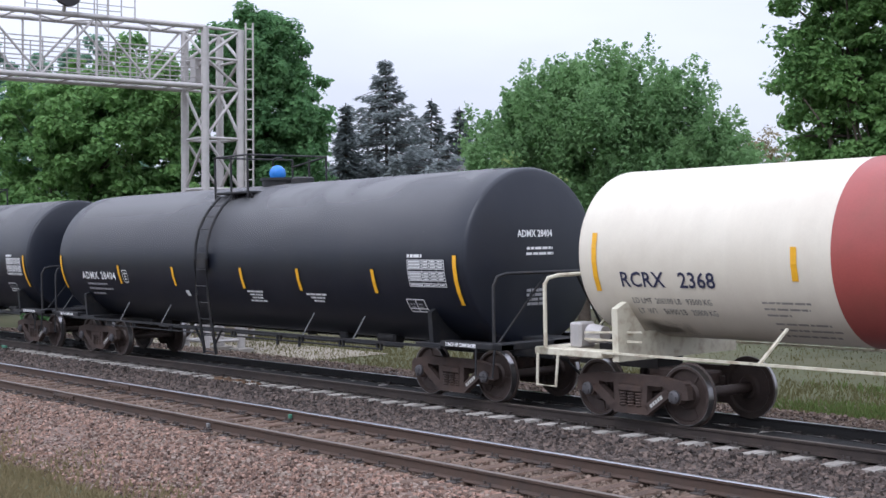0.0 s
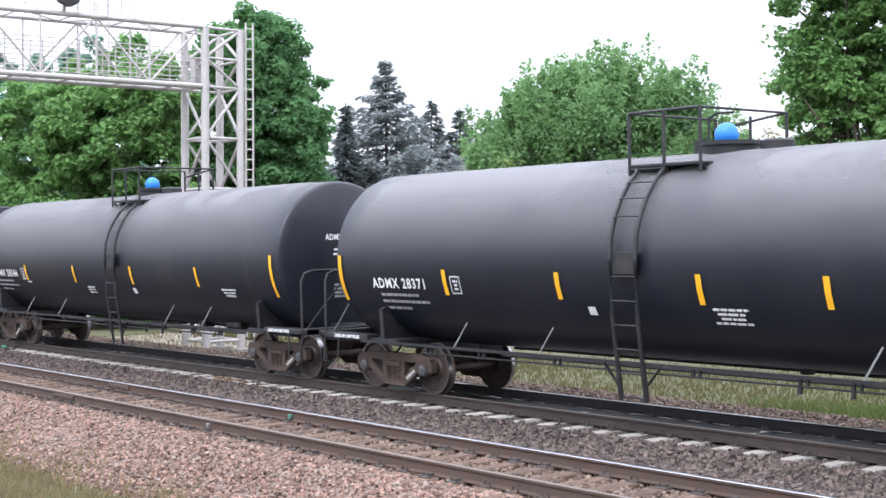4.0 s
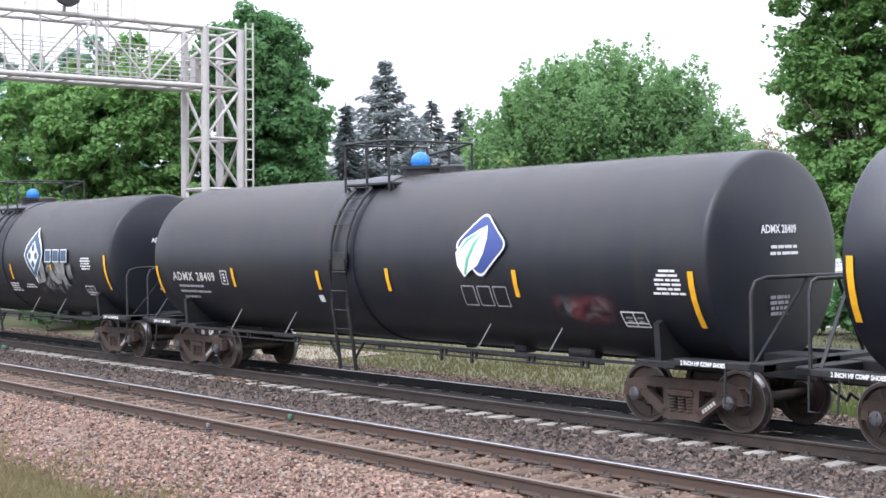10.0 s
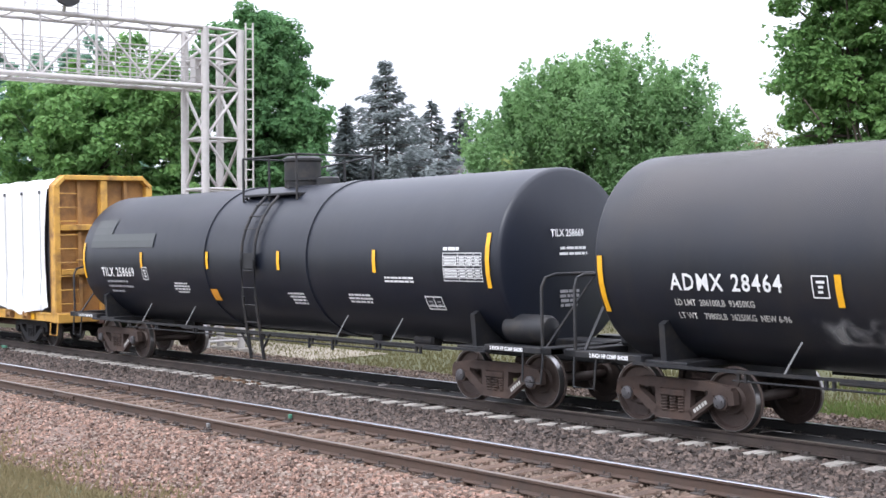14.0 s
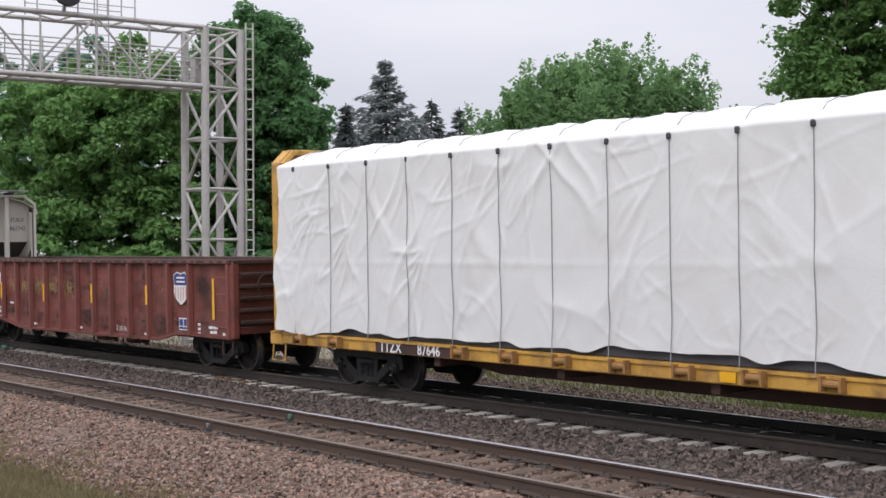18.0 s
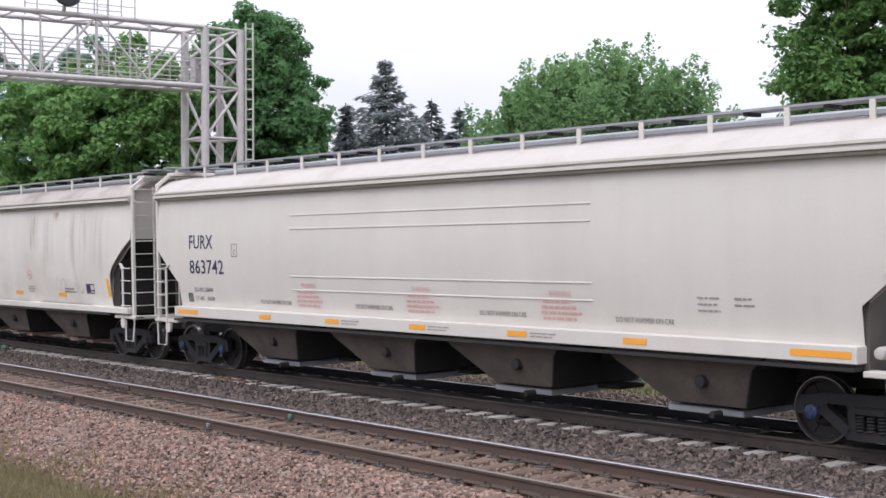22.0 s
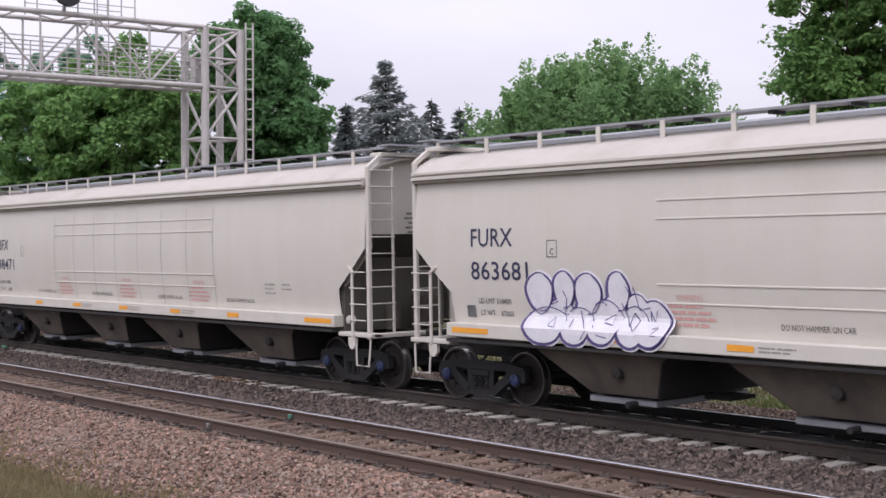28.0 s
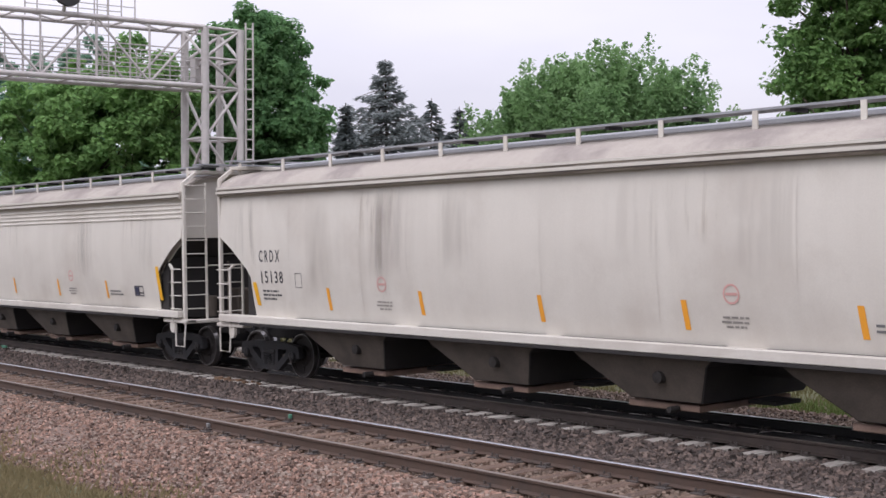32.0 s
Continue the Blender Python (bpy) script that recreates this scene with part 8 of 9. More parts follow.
    part("air_reservoir", Shape().lathe([(-1.2, 0.05), (-1.15, 0.18), (-0.3, 0.18), (-0.25, 0.05)], 16, "x", (0, -0.7, 0.62)), M["gon_dark"], car)
    coupler(car, L + 0.75, M["gon_dark"])
    trucks(car, u, 13.3, "dark", "black cast steel truck")
    put = flat_side(-Y - 0.008)
    for x, z0, z1 in ((-4.668, 1.32, 1.79), (-1.695, 1.32, 1.8), (1.278, 1.36, 1.84), (4.251, 1.4, 1.86), (7.22, 1.15, 2.05), (-7.72, 1.15, 2.06)):
        panel(car, x - 0.05, x + 0.05, z0, z1, flat_side(-Y - 0.105) if abs(x) < 7 else flat_side(-Y - 0.012), M["yellow_mark"], "reflector_strip", "yellow reflective strip")
    letter(car, "M", 0.44, -6.2, 1.75, put, M["white_mark"], 1.1, "car_mark", bold=0.015)
    letter(car, "KT", 0.44, -5.42, 1.75, put, M["white_mark"], 1.1, "car_mark", bold=0.015)
    letter(car, "970", 0.46, -6.5, 1.22, put, M["white_mark"], 1.02, "car_number", bold=0.015)
    letter(car, "11", 0.46, -5.36, 1.22, put, M["white_mark"], 1.1, "car_number", bold=0.015, spacing=1.3)
    # shield emblem in plain colours
    sh = [(5.42, 2.11), (5.6, 2.19), (5.77, 2.15), (5.94, 2.19), (6.12, 2.11), (6.08, 1.92), (6.11, 1.74), (6.06, 1.62), (5.95, 1.52), (5.77, 1.43), (5.59, 1.52), (5.48, 1.62), (5.43, 1.74), (5.46, 1.92)]
    part("emblem", panel_mesh("emblem", sh, flat_side(-Y - 0.01), M["white_mark"]), None, car, "red, white and blue shield emblem")
    part("emblem_top", panel_mesh("emblem_top", [(5.45, 2.09), (5.6, 2.16), (5.77, 2.12), (5.94, 2.16), (6.09, 2.09), (6.05, 1.88), (5.49, 1.88)], flat_side(-Y - 0.014), M["leaf_blue"]), None, car)
    for i in range(2):
        panel(car, 5.58, 5.96, 2.03 - 0.09 * i, 2.07 - 0.09 * i, flat_side(-Y - 0.018), M["white_mark"], "emblem_bar")
    for i in range(5):
        x = 5.5 + i * 0.12
        panel(car, x, x + 0.05, 1.58 - 0.05 * (1 - abs(i - 2) / 2), 1.84, flat_side(-Y - 0.014), M["pale_red_mark"], "emblem_stripe")
    panel(car, 5.64, 6.04, 0.86, 1.14, flat_side(-Y - 0.005), M["white_mark"], "stencil_panel", "white panel with dark blue stencil cells")
    for x0, x1, z0, z1 in ((5.67, 5.84, 0.96, 1.11), (5.88, 6.01, 0.96, 1.11), (5.67, 6.01, 0.885, 0.935)):
        panel(car, x0, x1, z0, z1, flat_side(-Y - 0.009), M["leaf_blue"], "stencil_cell")
    srnd = random.Random(12)
    for i in range(26):
        x, z = srnd.uniform(-6.8, 7.2), srnd.choice((srnd.uniform(0.85, 1.25), srnd.uniform(1.25, 1.9)))
        a, ln_ = srnd.choice((0.05, 0.1, 1.2, 1.9, 2.6)), srnd.uniform(0.08, 0.4)
        pts = [(x + ln_ * t * math.cos(a) + srnd.uniform(-0.012, 0.012), z + ln_ * t * math.sin(a) + srnd.uniform(-0.012, 0.012)) for t in (0, 0.25, 0.5, 0.75, 1)]
        ribbon(car, pts, srnd.uniform(0.006, 0.018), flat_side(-Y - 0.0045), M["graf_scrape"], "scratch")
    letter(car, "G 100 56", 0.17, 2.46, 0.72, put, M["white_mark"], 0.85, "class_mark")
    for x, z, ws in ((-7.75, 0.98, (0.4, 0.3)), (-5.35, 1.1, (0.45, 0.4)), (-4.25, 1.25, (0.25,)), (-3.9, 0.92, (0.2,)), (-2.6, 0.72, (0.22,)), (-0.9, 0.72, (0.2,)), (0.3, 0.73, (0.2,)), (3.95, 0.72, (0.35,)), (7.0, 1.0, (0.4, 0.3)), (7.6, 0.88, (0.25,)), (6.52, 1.05, (0.12, 0.12, 0.12))):
        bars(car, x, z, list(ws), 0.06, 0.04, put, M["white_mark"], seed=int(abs(x) * 10))
    rnd = random.Random(8)
    for x, z in ((-4.1, 1.72), (-3.15, 1.74), (-2.2, 1.72), (-1.25, 1.74), (-0.25, 1.68)):
        for j in range(22):
            cx, cz = x + rnd.uniform(-0.3, 0.3), z + rnd.uniform(-0.09, 0.09)
            a0, turn, h = rnd.uniform(0, 6), rnd.uniform(0.8, 3.2) * rnd.choice((-1, 1)), rnd.uniform(0.05, 0.2)
            pts = [(cx + 0.07 * math.cos(a0 + turn * i / 6) + rnd.uniform(-0.015, 0.015), cz + h * math.sin(a0 + turn * i / 6)) for i in range(7)]
            ribbon(car, pts, 0.011, flat_side(-Y - 0.006), M["graf_yellow"], "spray_line")
    bars(car, -5.28, 0.98, [0.5, 0.45], 0.07, 0.08, put, M["white_mark"], seed=77)
    for i in range(15):
        x = -7.6 + i * 0.991
        zb = 0.62 if -3.6 < x < 4.4 else 0.8
        film = flat_side(-Y - 0.003)
        stain(car, x + 0.06, x + 0.93, zb, zb + rnd.uniform(0.45, 0.8), film, M["film_soot"], "soot_film", nx=2, nz=2)
        stain(car, x + 0.1, x + 0.9, rnd.uniform(1.2, 1.6), 2.36, flat_side(-Y - 0.0035), M["film_soot"] if rnd.random() < 0.45 else M["film_rub"], "worn_film", nx=2, nz=2)
    return car


gondola(-49.9)


# ---- centre-beam flat car with its wrapped lumber load ----
def centrebeam(u):
    car = thing("lumber_flat_car", "yellow bulkhead flat car with a load in white wrap", "flat car", "cars of the freight train")
    CARS.append((car, u))
    yel = M["cb_yellow"]
    L, Y = 11.4, 1.42
    for k in (-1, 1):
        part("side_sill", Shape().box(-L, L, min(k * (Y - 0.1), k * Y), max(k * (Y - 0.1), k * Y), 0.76, 1.0, b=0.02).box(-L, L, min(k * (Y - 0.2), k * (Y + 0.03)), max(k * (Y - 0.2), k * (Y + 0.03)), 0.96, 1.01), yel, car, "worn yellow side sill")
        x = -10.3
        while x < 10.6:
            if k < 0 and -7.9 < x < -5.6:
                x += 1.235
                continue
            part("winch", Shape().lathe([(x - 0.14, 0.055), (x + 0.14, 0.055)], 10, "x", (0, k * (Y + 0.06), 0.9)).box(x - 0.17, x - 0.13, min(k * Y, k * (Y + 0.14)), max(k * Y, k * (Y + 0.14)), 0.8, 1.0).box(x + 0.13, x + 0.17, min(k * Y, k * (Y + 0.14)), max(k * Y, k * (Y + 0.14)), 0.8, 1.0), M["cb_brown"], car, "rusty strap winch")
            x += 1.235
    part("deck", Shape().box(-L, L, -Y + 0.1, Y - 0.1, 0.9, 1.02), M["cb_brown"], car, "rusty steel deck")
    part("centre_sill", Shape().prism([(-L + 0.3, 0.95), (L - 0.3, 0.95), (L - 0.3, 0.75), (8.0, 0.72), (5.6, 0.42), (-5.6, 0.42), (-8.0, 0.72), (-L + 0.3, 0.75)], -0.3, 0.3), M["gon_dark"], car)
    for x in (-6.2, -3.1, 0, 3.1, 6.2):
        part("cross_bearer", Shape().box(x - 0.08, x + 0.08, -1.3, 1.3, 0.6, 0.9), M["gon_dark"], car)
    for e in (-1, 1):
        def bx(a, b):
            return min(e * a, e * b), max(e * a, e * b)
        out = [(-1.45, 1.0), (-1.45, 4.42), (-1.15, 4.70), (1.15, 4.70), (1.45, 4.42), (1.45, 1.0)]
        bh = part("bulkhead", Shape().prism(out, *bx(L - 0.42, L - 0.34), "yz"), M["cb_brown"], car, "tall yellow-brown end bulkhead")
        for k in (-1, 1):
            part("bulkhead_post", Shape().box(*bx(L - 0.42, L - 0.1), min(k * 1.27, k * 1.45), max(k * 1.27, k * 1.45), 0.95, 4.42, b=0.02), yel, bh, "yellow corner post")
            part("top_slope", Shape().bar((e * (L - 0.28), k * 1.40, 4.40), (e * (L - 0.28), k * 1.12, 4.66), 0.42, 0.09), yel, bh)
        part("top_beam", Shape().box(*bx(L - 0.48, L - 0.06), -1.16, 1.16, 4.58, 4.71, b=0.015), yel, bh)
        part("centre_post", Shape().box(*bx(L - 0.34, L - 0.1), -0.1, 0.1, 1.0, 4.58, b=0.015), yel, bh)
        for z in (2.1, 3.3):
            part("cross_beam", Shape().box(*bx(L - 0.34, L - 0.12), -1.27, 1.27, z - 0.08, z + 0.08, b=0.015), yel, bh)
        for y in (-0.68, 0.68):
            part("stiffener", Shape().box(*bx(L - 0.34, L - 0.2), y - 0.05, y + 0.05, 1.0, 4.58), M["cb_brown"], bh)
        for i in range(9):
            part("rung", Shape().tube([(e * (L - 0.04), -1.36, 1.25 + 0.37 * i), (e * (L - 0.0), -1.3, 1.25 + 0.37 * i), (e * (L - 0.0), -0.85, 1.25 + 0.37 * i), (e * (L - 0.06), -0.82, 1.25 + 0.37 * i)], 0.014, 6), yel, bh)
        part("crossover_rail", Shape().tube([(e * (L + 0.02), -0.9, 2.42), (e * (L + 0.02), 1.3, 2.42)], 0.016, 6), yel, bh)
        part("end_sill", Shape().box(*bx(L - 0.4, L + 0.05), -1.45, 1.45, 0.74, 1.0, b=0.02), yel, car, "worn yellow end sill")
        part("draft_sill", Shape().box(*bx(L - 1.5, L + 0.3), -0.28, 0.28, 0.7, 1.0), M["gon_dark"], car)
        part("sill_step", Shape().tube([(e * (L - 0.05), -Y, 0.76), (e * (L - 0.05), -Y - 0.03, 0.42), (e * (L - 0.5), -Y - 0.03, 0.42), (e * (L - 0.5), -Y, 0.76)], 0.02, 6), yel, car)
        part("hand_brake", Shape().box(*bx(L - 0.1, L + 0.1), 0.7, 1.0, 1.9, 2.3, b=0.03).tube([(e * (L + 0.05), 0.2, 1.0), (e * (L + 0.05), 0.2, 2.5)], 0.03, 8), M["gon_dark"], car)
    coupler(car, L + 0.35, M["gon_dark"])
    trucks(car, u, 17.3, "dark", "cast steel truck darkened with painted shade")
    put = flat_side(-Y - 0.035)
    panel(car, -7.85, -5.55, 0.775, 0.985, flat_side(-Y - 0.006), M["gon_dark"], "mark_panel")
    letter(car, "TTZX", 0.27, -7.72, 0.79, flat_side(-Y - 0.012), M["white_mark"], 0.95, "car_mark", bold=0.006)
    letter(car, "87646", 0.27, -6.6, 0.79, flat_side(-Y - 0.012), M["white_mark"], 0.95, "car_number", bold=0.006)
    ruled(car, 4.55, 4.95, 0.79, 0.96, [0.5], [0.3], 0.025, put, M["white_mark"], "stencil_box")
    for x in (3.2, 7.0, -3.0, 0.2, 9.6):
        panel(car, x, x + 0.28, 0.8, 0.95, put, M["yellow_mark"], "reflector_strip", "yellow reflective strip")
    return car


cb = centrebeam(-28.95)


def lattice_noise(x, z, seed):
    """Smooth noise from 0 to 1 over arrays of drawing coordinates."""
    tab = np.random.default_rng(seed).random((64, 64))
    i, k = np.floor(x).astype(int), np.floor(z).astype(int)
    a, b = x - i, z - k
    a, b = a * a * (3 - 2 * a), b * b * (3 - 2 * b)
    i, k, i1, k1 = i % 64, k % 64, (i + 1) % 64, (k + 1) % 64
    return (tab[i, k] * (1 - a) + tab[i1, k] * a) * (1 - b) + (tab[i, k1] * (1 - a) + tab[i1, k1] * a) * b


def wrapped_load():
    """The lumber load under white plastic: creased sheet, loose lower hem, straps over it. It rides on the flat car as a part of it."""
    Y = 1.385
    x0, x1 = -10.78, 10.93
    nx, nz = 600, 84
    strap_x = np.array([10.36 - 1.226 * i for i in range(18)])

    def crease(x, z):
        """How far the sheet stands off the load: slack swells, sharp creases in several directions, and fans of folds."""
        left = np.clip((5.0 - x) / 9.0, 0.0, 1.0)
        wx = x + 0.5 * (lattice_noise(x * 0.9, z * 0.9, 1) - 0.5)
        wz = z + 0.5 * (lattice_noise(x * 0.8 + 9, z * 0.8, 2) - 0.5)
        c = 0.035 + 0.035 * (lattice_noise(x * 0.55, z * 0.8, 3) - 0.5)
        for k, (deg, across, along, high, ridge) in enumerate(((62, 1.5, 0.42, 0.03, 0.8), (118, 1.7, 0.45, 0.034, 0.8), (90, 1.3, 0.28, 0.022, 0.78), (15, 2.0, 0.5, 0.018, 0.82), (140, 3.2, 0.9, 0.014, 0.8), (48, 3.4, 0.9, 0.014, 0.8))):
            ca, sa = math.cos(radians(deg)), math.sin(radians(deg))
            p, q = -wx * sa + wz * ca, wx * ca + wz * sa
            n = 1 - np.abs(2 * lattice_noise(p * across + 31 * k, q * along + 17, 10 + k) - 1)
            mask = np.clip(2.4 * lattice_noise(x * 0.7 + 5 * k, z * 0.6, 30 + k) - 0.8, 0, 1)
            c = c + high * ((0.7 if deg == 90 else 0.3) + 0.65 * left) * mask * np.clip((n - ridge) / (1 - ridge), 0, 1) ** 1.5
        frnd = random.Random(31)
        folds = []
        for px_, pz_ in ((-8.4, 3.05), (-9.6, 3.4), (-6.3, 2.7)):
            for ang in (188, 207, 224, 243, 262):
                folds.append((px_, pz_, ang + frnd.uniform(-6, 6), frnd.uniform(0.8, 1.9), frnd.uniform(0.02, 0.035), 0.036))
        for px_ in strap_x:
            for ang in (frnd.uniform(48, 70), frnd.uniform(110, 130)):
                folds.append((px_, 1.15, ang, frnd.uniform(0.5, 1.0), 0.03, 0.02))
            folds.append((px_, 4.2, frnd.uniform(236, 262), frnd.uniform(0.8, 1.7), 0.028, 0.02 + 0.012 * (px_ < 0)))
            if frnd.random() < 0.6:
                folds.append((px_, 4.2, frnd.uniform(278, 308), frnd.uniform(0.6, 1.5), 0.028, 0.018))
        for px_, pz_, ang, ln_, w, h in folds:
            ca, sa = math.cos(radians(ang)), math.sin(radians(ang))
            t, d = (x - px_) * ca + (z - pz_) * sa, (x - px_) * sa - (z - pz_) * ca
            d = d + 0.05 * np.sin(t * 4 + px_)
            t = np.clip(t / ln_, 0, 1)
            c = c + (0.45 + 0.4 * left) * h * np.sin(math.pi * t) ** 0.6 * np.exp(-np.abs(d) / (w * (0.5 + t)))
        # crumpled slack at the forward hem
        c = c + 0.11 * np.exp(-((x - 9.2) / 1.6) ** 2) * np.clip((2.0 - z) / 0.9, 0, 1) * (0.55 + 0.9 * lattice_noise(wx * 2.4, wz * 3.2, 50))
        c = c + 0.009 * np.exp(-((z - 2.42) / 0.06) ** 2) * lattice_noise(x * 0.5, x * 0, 52)
        gap = np.min(np.abs(x[..., None] - strap_x), axis=-1)
        return np.maximum(0.0, c) + 0.05 * (1 - np.exp(-(gap / 0.3) ** 2))

    def stand_off(x, z):
        return float(crease(np.array([x]), np.array([z]))[0])
    # outline of the cross-section, from the near hem over the top to the far hem
    prof = np.array([(-Y, 1.13 + (4.34 - 1.13) * i / nz) for i in range(nz + 1)] + [(-Y + 0.05, 4.38), (-1.1, 4.5), (-0.8, 4.6), (0, 4.63), (0.8, 4.6), (1.1, 4.5), (Y - 0.05, 4.38)] + [(Y, 4.34 - (4.34 - 1.13) * i / 12) for i in range(13)])
    m = len(prof)
    a = np.repeat(np.linspace(0, 1, nx + 1), m)
    y, z = np.tile(prof[:, 0], nx + 1), np.tile(prof[:, 1], nx + 1)
    x = x0 + (x1 - x0) * a
    # the forward edge is drawn in at mid-height, the rear one slips out over the bulkhead's post below
    x = x - np.where(z < 4.3, 0.24 * np.clip((a - 0.93) / 0.07, 0, 1) * np.sin(math.pi * np.clip((z - 1.05) / 3.2, 0, 1)) ** 0.8, 0)
    slip = np.clip((0.035 - a) / 0.035, 0, 1) * np.clip((3.5 - z) / 1.4, 0.55, 1) * (np.abs(y) > 1.3)
    x = x - (0.3 + 0.07 * np.sin(z * 3.1)) * slip
    bulge = crease(x, z) + 0.1 * slip
    low = np.where(np.abs(y) > 1.3, np.clip(1 - (z - 1.13) / 0.5, 0, 1), 0)
    hem = 0.14 * (lattice_noise(x * 0.7, x * 0 + 5.3, 60) - 0.5) + 0.12 * (lattice_noise(x * 2.1, x * 0 + 9.1, 61) - 0.5) - 0.15 * np.exp(-((x - 9.4) / 1.1) ** 2) - 0.08 * np.exp(-((x + 10.2) / 1.4) ** 2)
    side = np.abs(y) > 1.2
    vs = np.stack([x, y + np.sign(y) * np.where(side, bulge, 0), z + low * hem + np.where(side, 0, bulge * 0.9)], 1)
    fs = np.array([(i * m + j, (i + 1) * m + j, (i + 1) * m + j + 1, i * m + j + 1) for i in range(nx) for j in range(m - 1)])
    part("wrap", big_mesh("wrap", vs, fs, M["wrap"], True), None, cb, "creased white plastic wrap over the lumber load")
    # stacked bundles under it
    for r, (z0, z1) in enumerate(((1.04, 1.85), (1.9, 2.7), (2.75, 3.55), (3.6, 4.3))):
        for c in range(6):
            a, b = x0 + 0.05 + c * 3.61, x0 + 0.05 + c * 3.61 + 3.55
            for k in (-1, 1):
                part("lumber_bundle", Shape().box(a, b, min(k * 0.15, k * 1.33), max(k * 0.15, k * 1.33), z0, z1, b=0.01), M["lumber"], cb, "bundle of sawn boards")
    # dark lining that shows at the open end and under the hem
    lin = Shape()
    pts = [(10.15, 1.06), (10.97, 1.04), (10.86, 1.5), (10.8, 2.6), (10.86, 3.6), (10.92, 4.3), (10.2, 4.3)]
    lin.prism(pts, -1.352, -1.342)
    part("lining", lin, M["black_mark"], cb, "black inner side of the wrap")
    part("lining", Shape().box(-10.7, 10.0, -1.36, 1.36, 1.03, 1.3), M["black_mark"], cb, "black lining under the hem")
    for x in strap_x:
        if x < x0 + 0.1:
            continue
        yb = -Y - 0.025
        pts = [(x, -1.47, 0.98), (x, yb - 0.05, 1.2)] + [(x, yb - stand_off(x, z) + 0.012, z) for z in (1.6, 2.0, 2.4, 2.8, 3.2, 3.6, 4.0, 4.26)] + [(x, -1.12, 4.57), (x, -0.8, 4.67), (x, 0.8, 4.67)]
        st = part("strap", Shape().tube(pts, 0.008, 6), M["strap"], cb, "grey tie-down strap")
        part("corner_pad", Shape().box(x - 0.03, x + 0.03, -Y - 0.1, -Y - 0.02, 4.23, 4.33, b=0.02), M["black_mark"], st, "black corner protector")


wrapped_load()


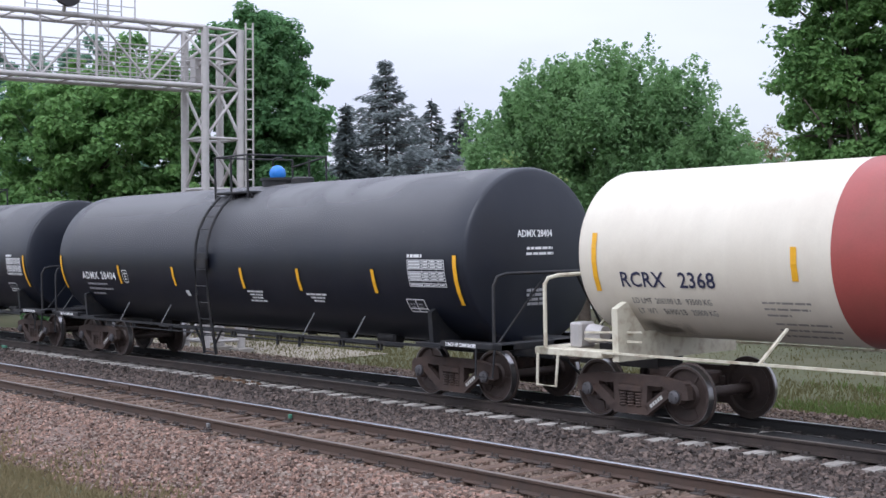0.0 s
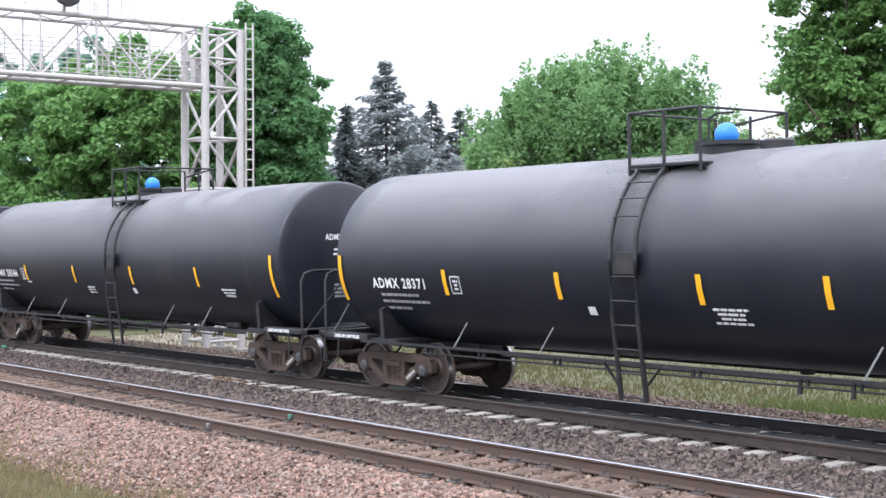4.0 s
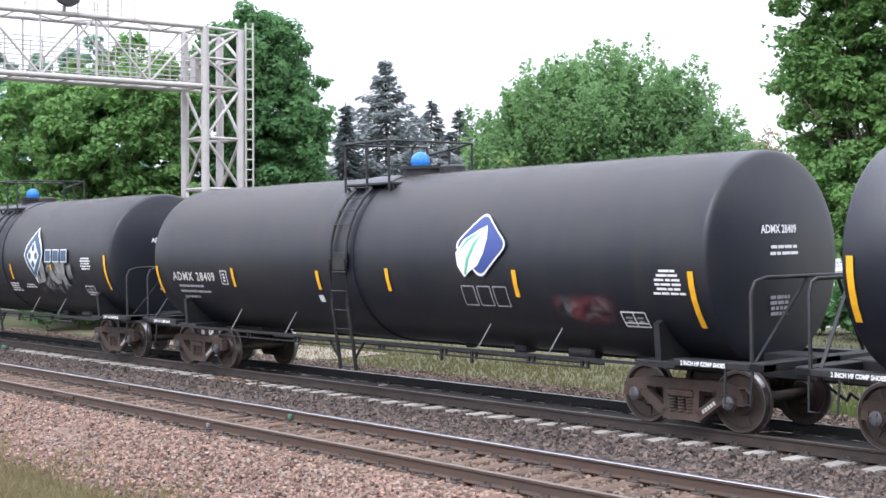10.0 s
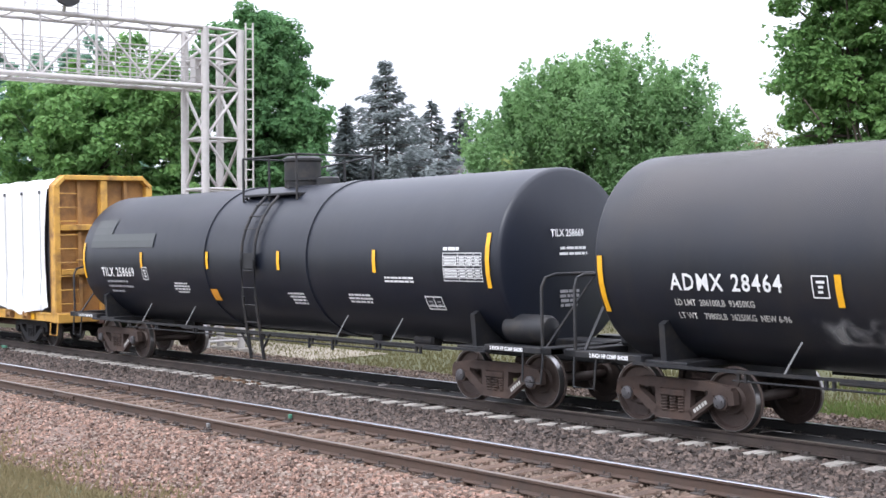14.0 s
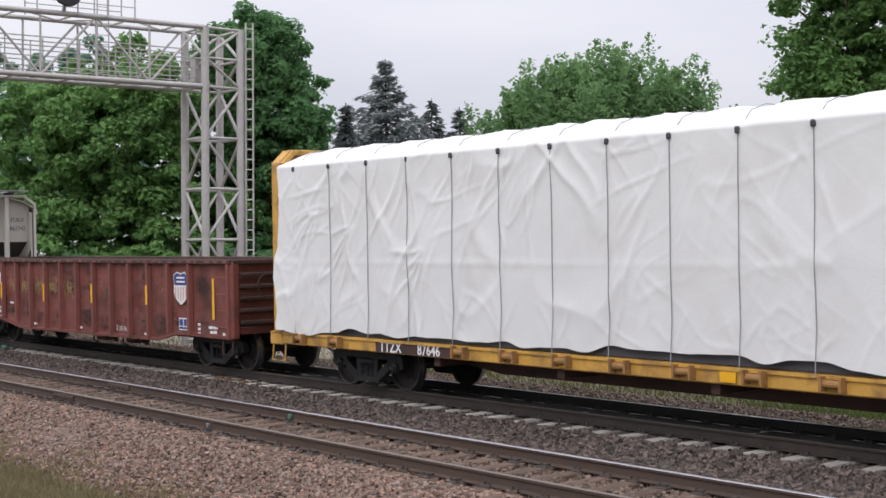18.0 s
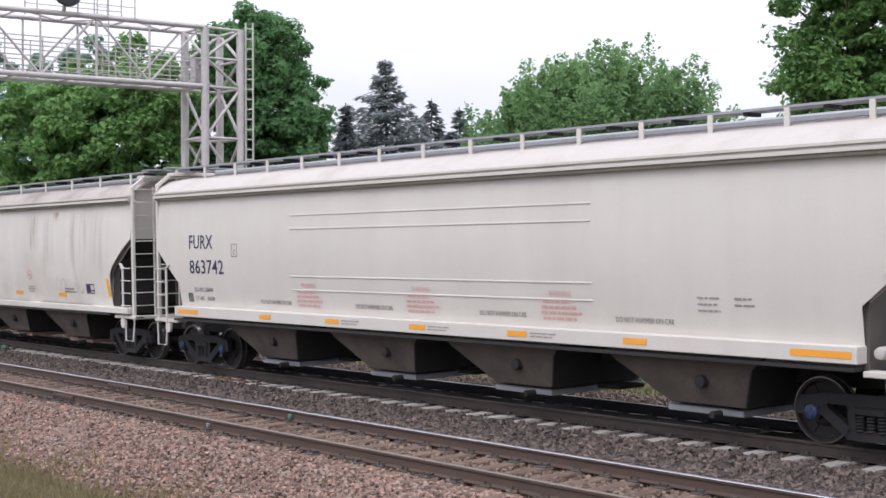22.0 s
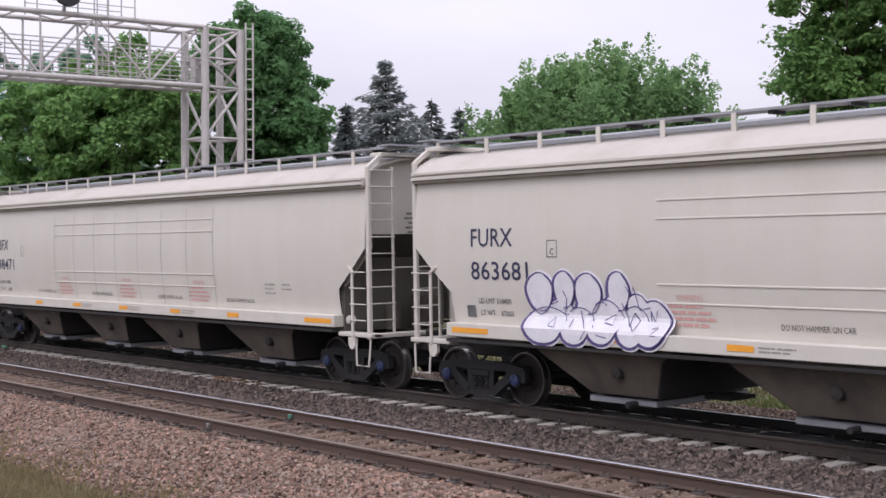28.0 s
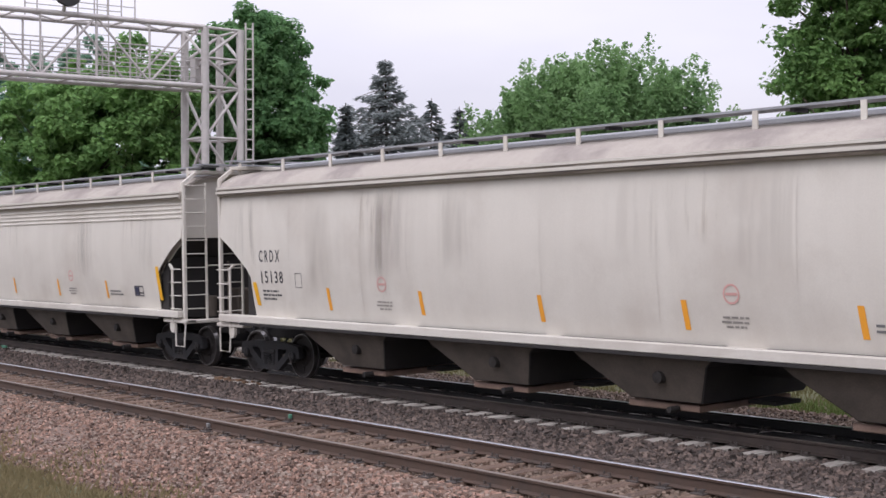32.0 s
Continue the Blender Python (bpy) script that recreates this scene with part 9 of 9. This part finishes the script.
# ---- white tank car with a red band ----
def white_tank_car(u):
    car = thing("tank_car", "short white tank car with a broad red middle band", "tank car", "cars of the freight train")
    CARS.append((car, u))
    R, zc, half = 1.31, 2.57, 6.96
    cr = M["cream_steel"]
    body = tank_body(R, zc, -half + 0.5, half - 0.5, 0.5)
    part("tank", body, M["white_tank"], car, "white painted steel tank", smooth=30)
    part("red_band", Shape().lathe([(-1.92, R - 0.01), (-1.92, R + 0.008), (1.92, R + 0.008), (1.92, R - 0.01)], 72, "x", (0, 0, zc), cap=False), M["red_tank"], car, "dull red painted band", smooth=30)
    put = drum_side(R, zc)
    for k in (-1, 1):
        part("side_rail", Shape().bar((-7.3, k * 1.42, 1.08), (7.3, k * 1.42, 1.08), 0.05, 0.035), cr, car, "cream side rail")
        for x in (-3.0, -0.3, 3.0):
            part("rail_stay", Shape().bar((x, k * 1.42, 1.08), (x + 0.2, k * 1.05, 1.55), 0.07, 0.025), cr, car)
    for e in (-1, 1):
        def bx(a, b):
            return min(e * a, e * b), max(e * a, e * b)
        part("end_platform", Shape().box(*bx(5.9, 7.38), -1.46, -1.15, 0.98, 1.1, b=0.015).box(*bx(5.9, 7.38), 1.15, 1.46, 0.98, 1.1, b=0.015).box(*bx(7.05, 7.38), -1.46, 1.46, 0.98, 1.1, b=0.015), cr, car, "cream end platform")
        part("grab_rail", Shape().tube([(e * 7.15, -1.43, 1.1), (e * 7.15, -1.43, 2.1), (e * 7.1, -1.4, 2.2), (e * 6.98, -1.3, 2.24), (e * 6.6, 0, 2.3), (e * 6.98, 1.3, 2.24), (e * 7.15, 1.43, 2.1), (e * 7.15, 1.43, 1.1)], 0.032, 8), cr, car, smooth=40)
        part("sill_step", Shape().tube([(e * 7.3, -1.46, 1.0), (e * 7.28, -1.5, 0.5), (e * 6.86, -1.5, 0.5), (e * 6.84, -1.46, 1.0)], 0.025, 6), cr, car)
        part("bolster", Shape().prism([(-1.4, 0.95), (1.4, 0.95), (1.42, 1.75), (1.2, 1.85), (0.8, 1.38), (-0.8, 1.38), (-1.2, 1.85), (-1.42, 1.75)], *bx(5.6, 5.72), "yz"), cr, car, "cream saddle")
        part("brake_cylinder", Shape().lathe([(e * 6.2, 0.13), (e * 6.5, 0.16), (e * 6.54, 0.1)], 14, "x", (0, -1.05, 1.32)), M["galv"], car)
        part("valve_box", Shape().box(*bx(6.55, 6.8), -1.25, -0.9, 1.1, 1.5, b=0.03), M["galv"], car, "grey brake valve")
        part("frame_brace", Shape().bar((e * 7.1, -0.6, 1.1), (e * 6.4, -0.4, 1.9), 0.06, 0.02).bar((e * 5.3, -1.2, 1.25), (e * 6.5, -1.2, 1.25), 0.03, 0.03).bar((e * 5.3, -1.2, 1.4), (e * 6.5, -1.2, 1.35), 0.03, 0.03), cr, car)
        part("draft_sill", Shape().box(*bx(5.8, 7.5), -0.3, 0.3, 0.75, 1.1), M["grime_shade"], car)
    part("manway", Shape().lathe([(zc + R - 0.1, 0.45), (zc + R + 0.4, 0.45), (zc + R + 0.45, 0.3)], 24, "z"), M["red_tank"], car, "red manway with cover", smooth=35)
    part("platform", Shape().box(-1.2, 1.2, -1.0, 1.0, zc + R - 0.05, zc + R, b=0.01), M["red_tank"], car)
    coupler(car, 7.95, M["truck"])
    trucks(car, u, 11.4, "rusty")
    panel(car, -6.17 - 0.05, -6.17 + 0.05, 2.01, 2.9, put, M["yellow_mark"], "reflector_strip", "yellow reflective strip")
    panel(car, -2.55, -2.45, 2.21, 2.67, put, M["yellow_mark"], "reflector_strip", "yellow reflective strip")
    letter(car, "RCRX", 0.32, -5.68, 2.09, put, M["navy_mark"], 1.04, "car_mark", bold=0.004)
    letter(car, "2368", 0.32, -4.54, 2.09, put, M["navy_mark"], 1.06, "car_number", bold=0.004)
    letter(car, "LD LMT  206100 LB   93500 KG", 0.12, -5.55, 1.84, put, M["graf_grey"], 0.95, "load_limit")
    letter(car, "LT  WT    56900 LB   25800 KG", 0.12, -5.53, 1.68, put, M["graf_grey"], 0.95, "light_weight")
    bars(car, -3.15, 1.92, [0.8, 0.75, 0.4], 0.028, 0.06, put, M["faint_mark"], align=0, seed=4)
    bars(car, -3.1, 1.62, [0.9, 1.0, 0.9], 0.028, 0.06, put, M["faint_mark"], align=0, seed=5)
    low = drum_side(R, zc, 0.006)
    stain(car, -5.75, -4.7, 1.29, 1.6, low, M["film_soot"], "soot_film")
    return car


white_tank_car(120.38)
motions()
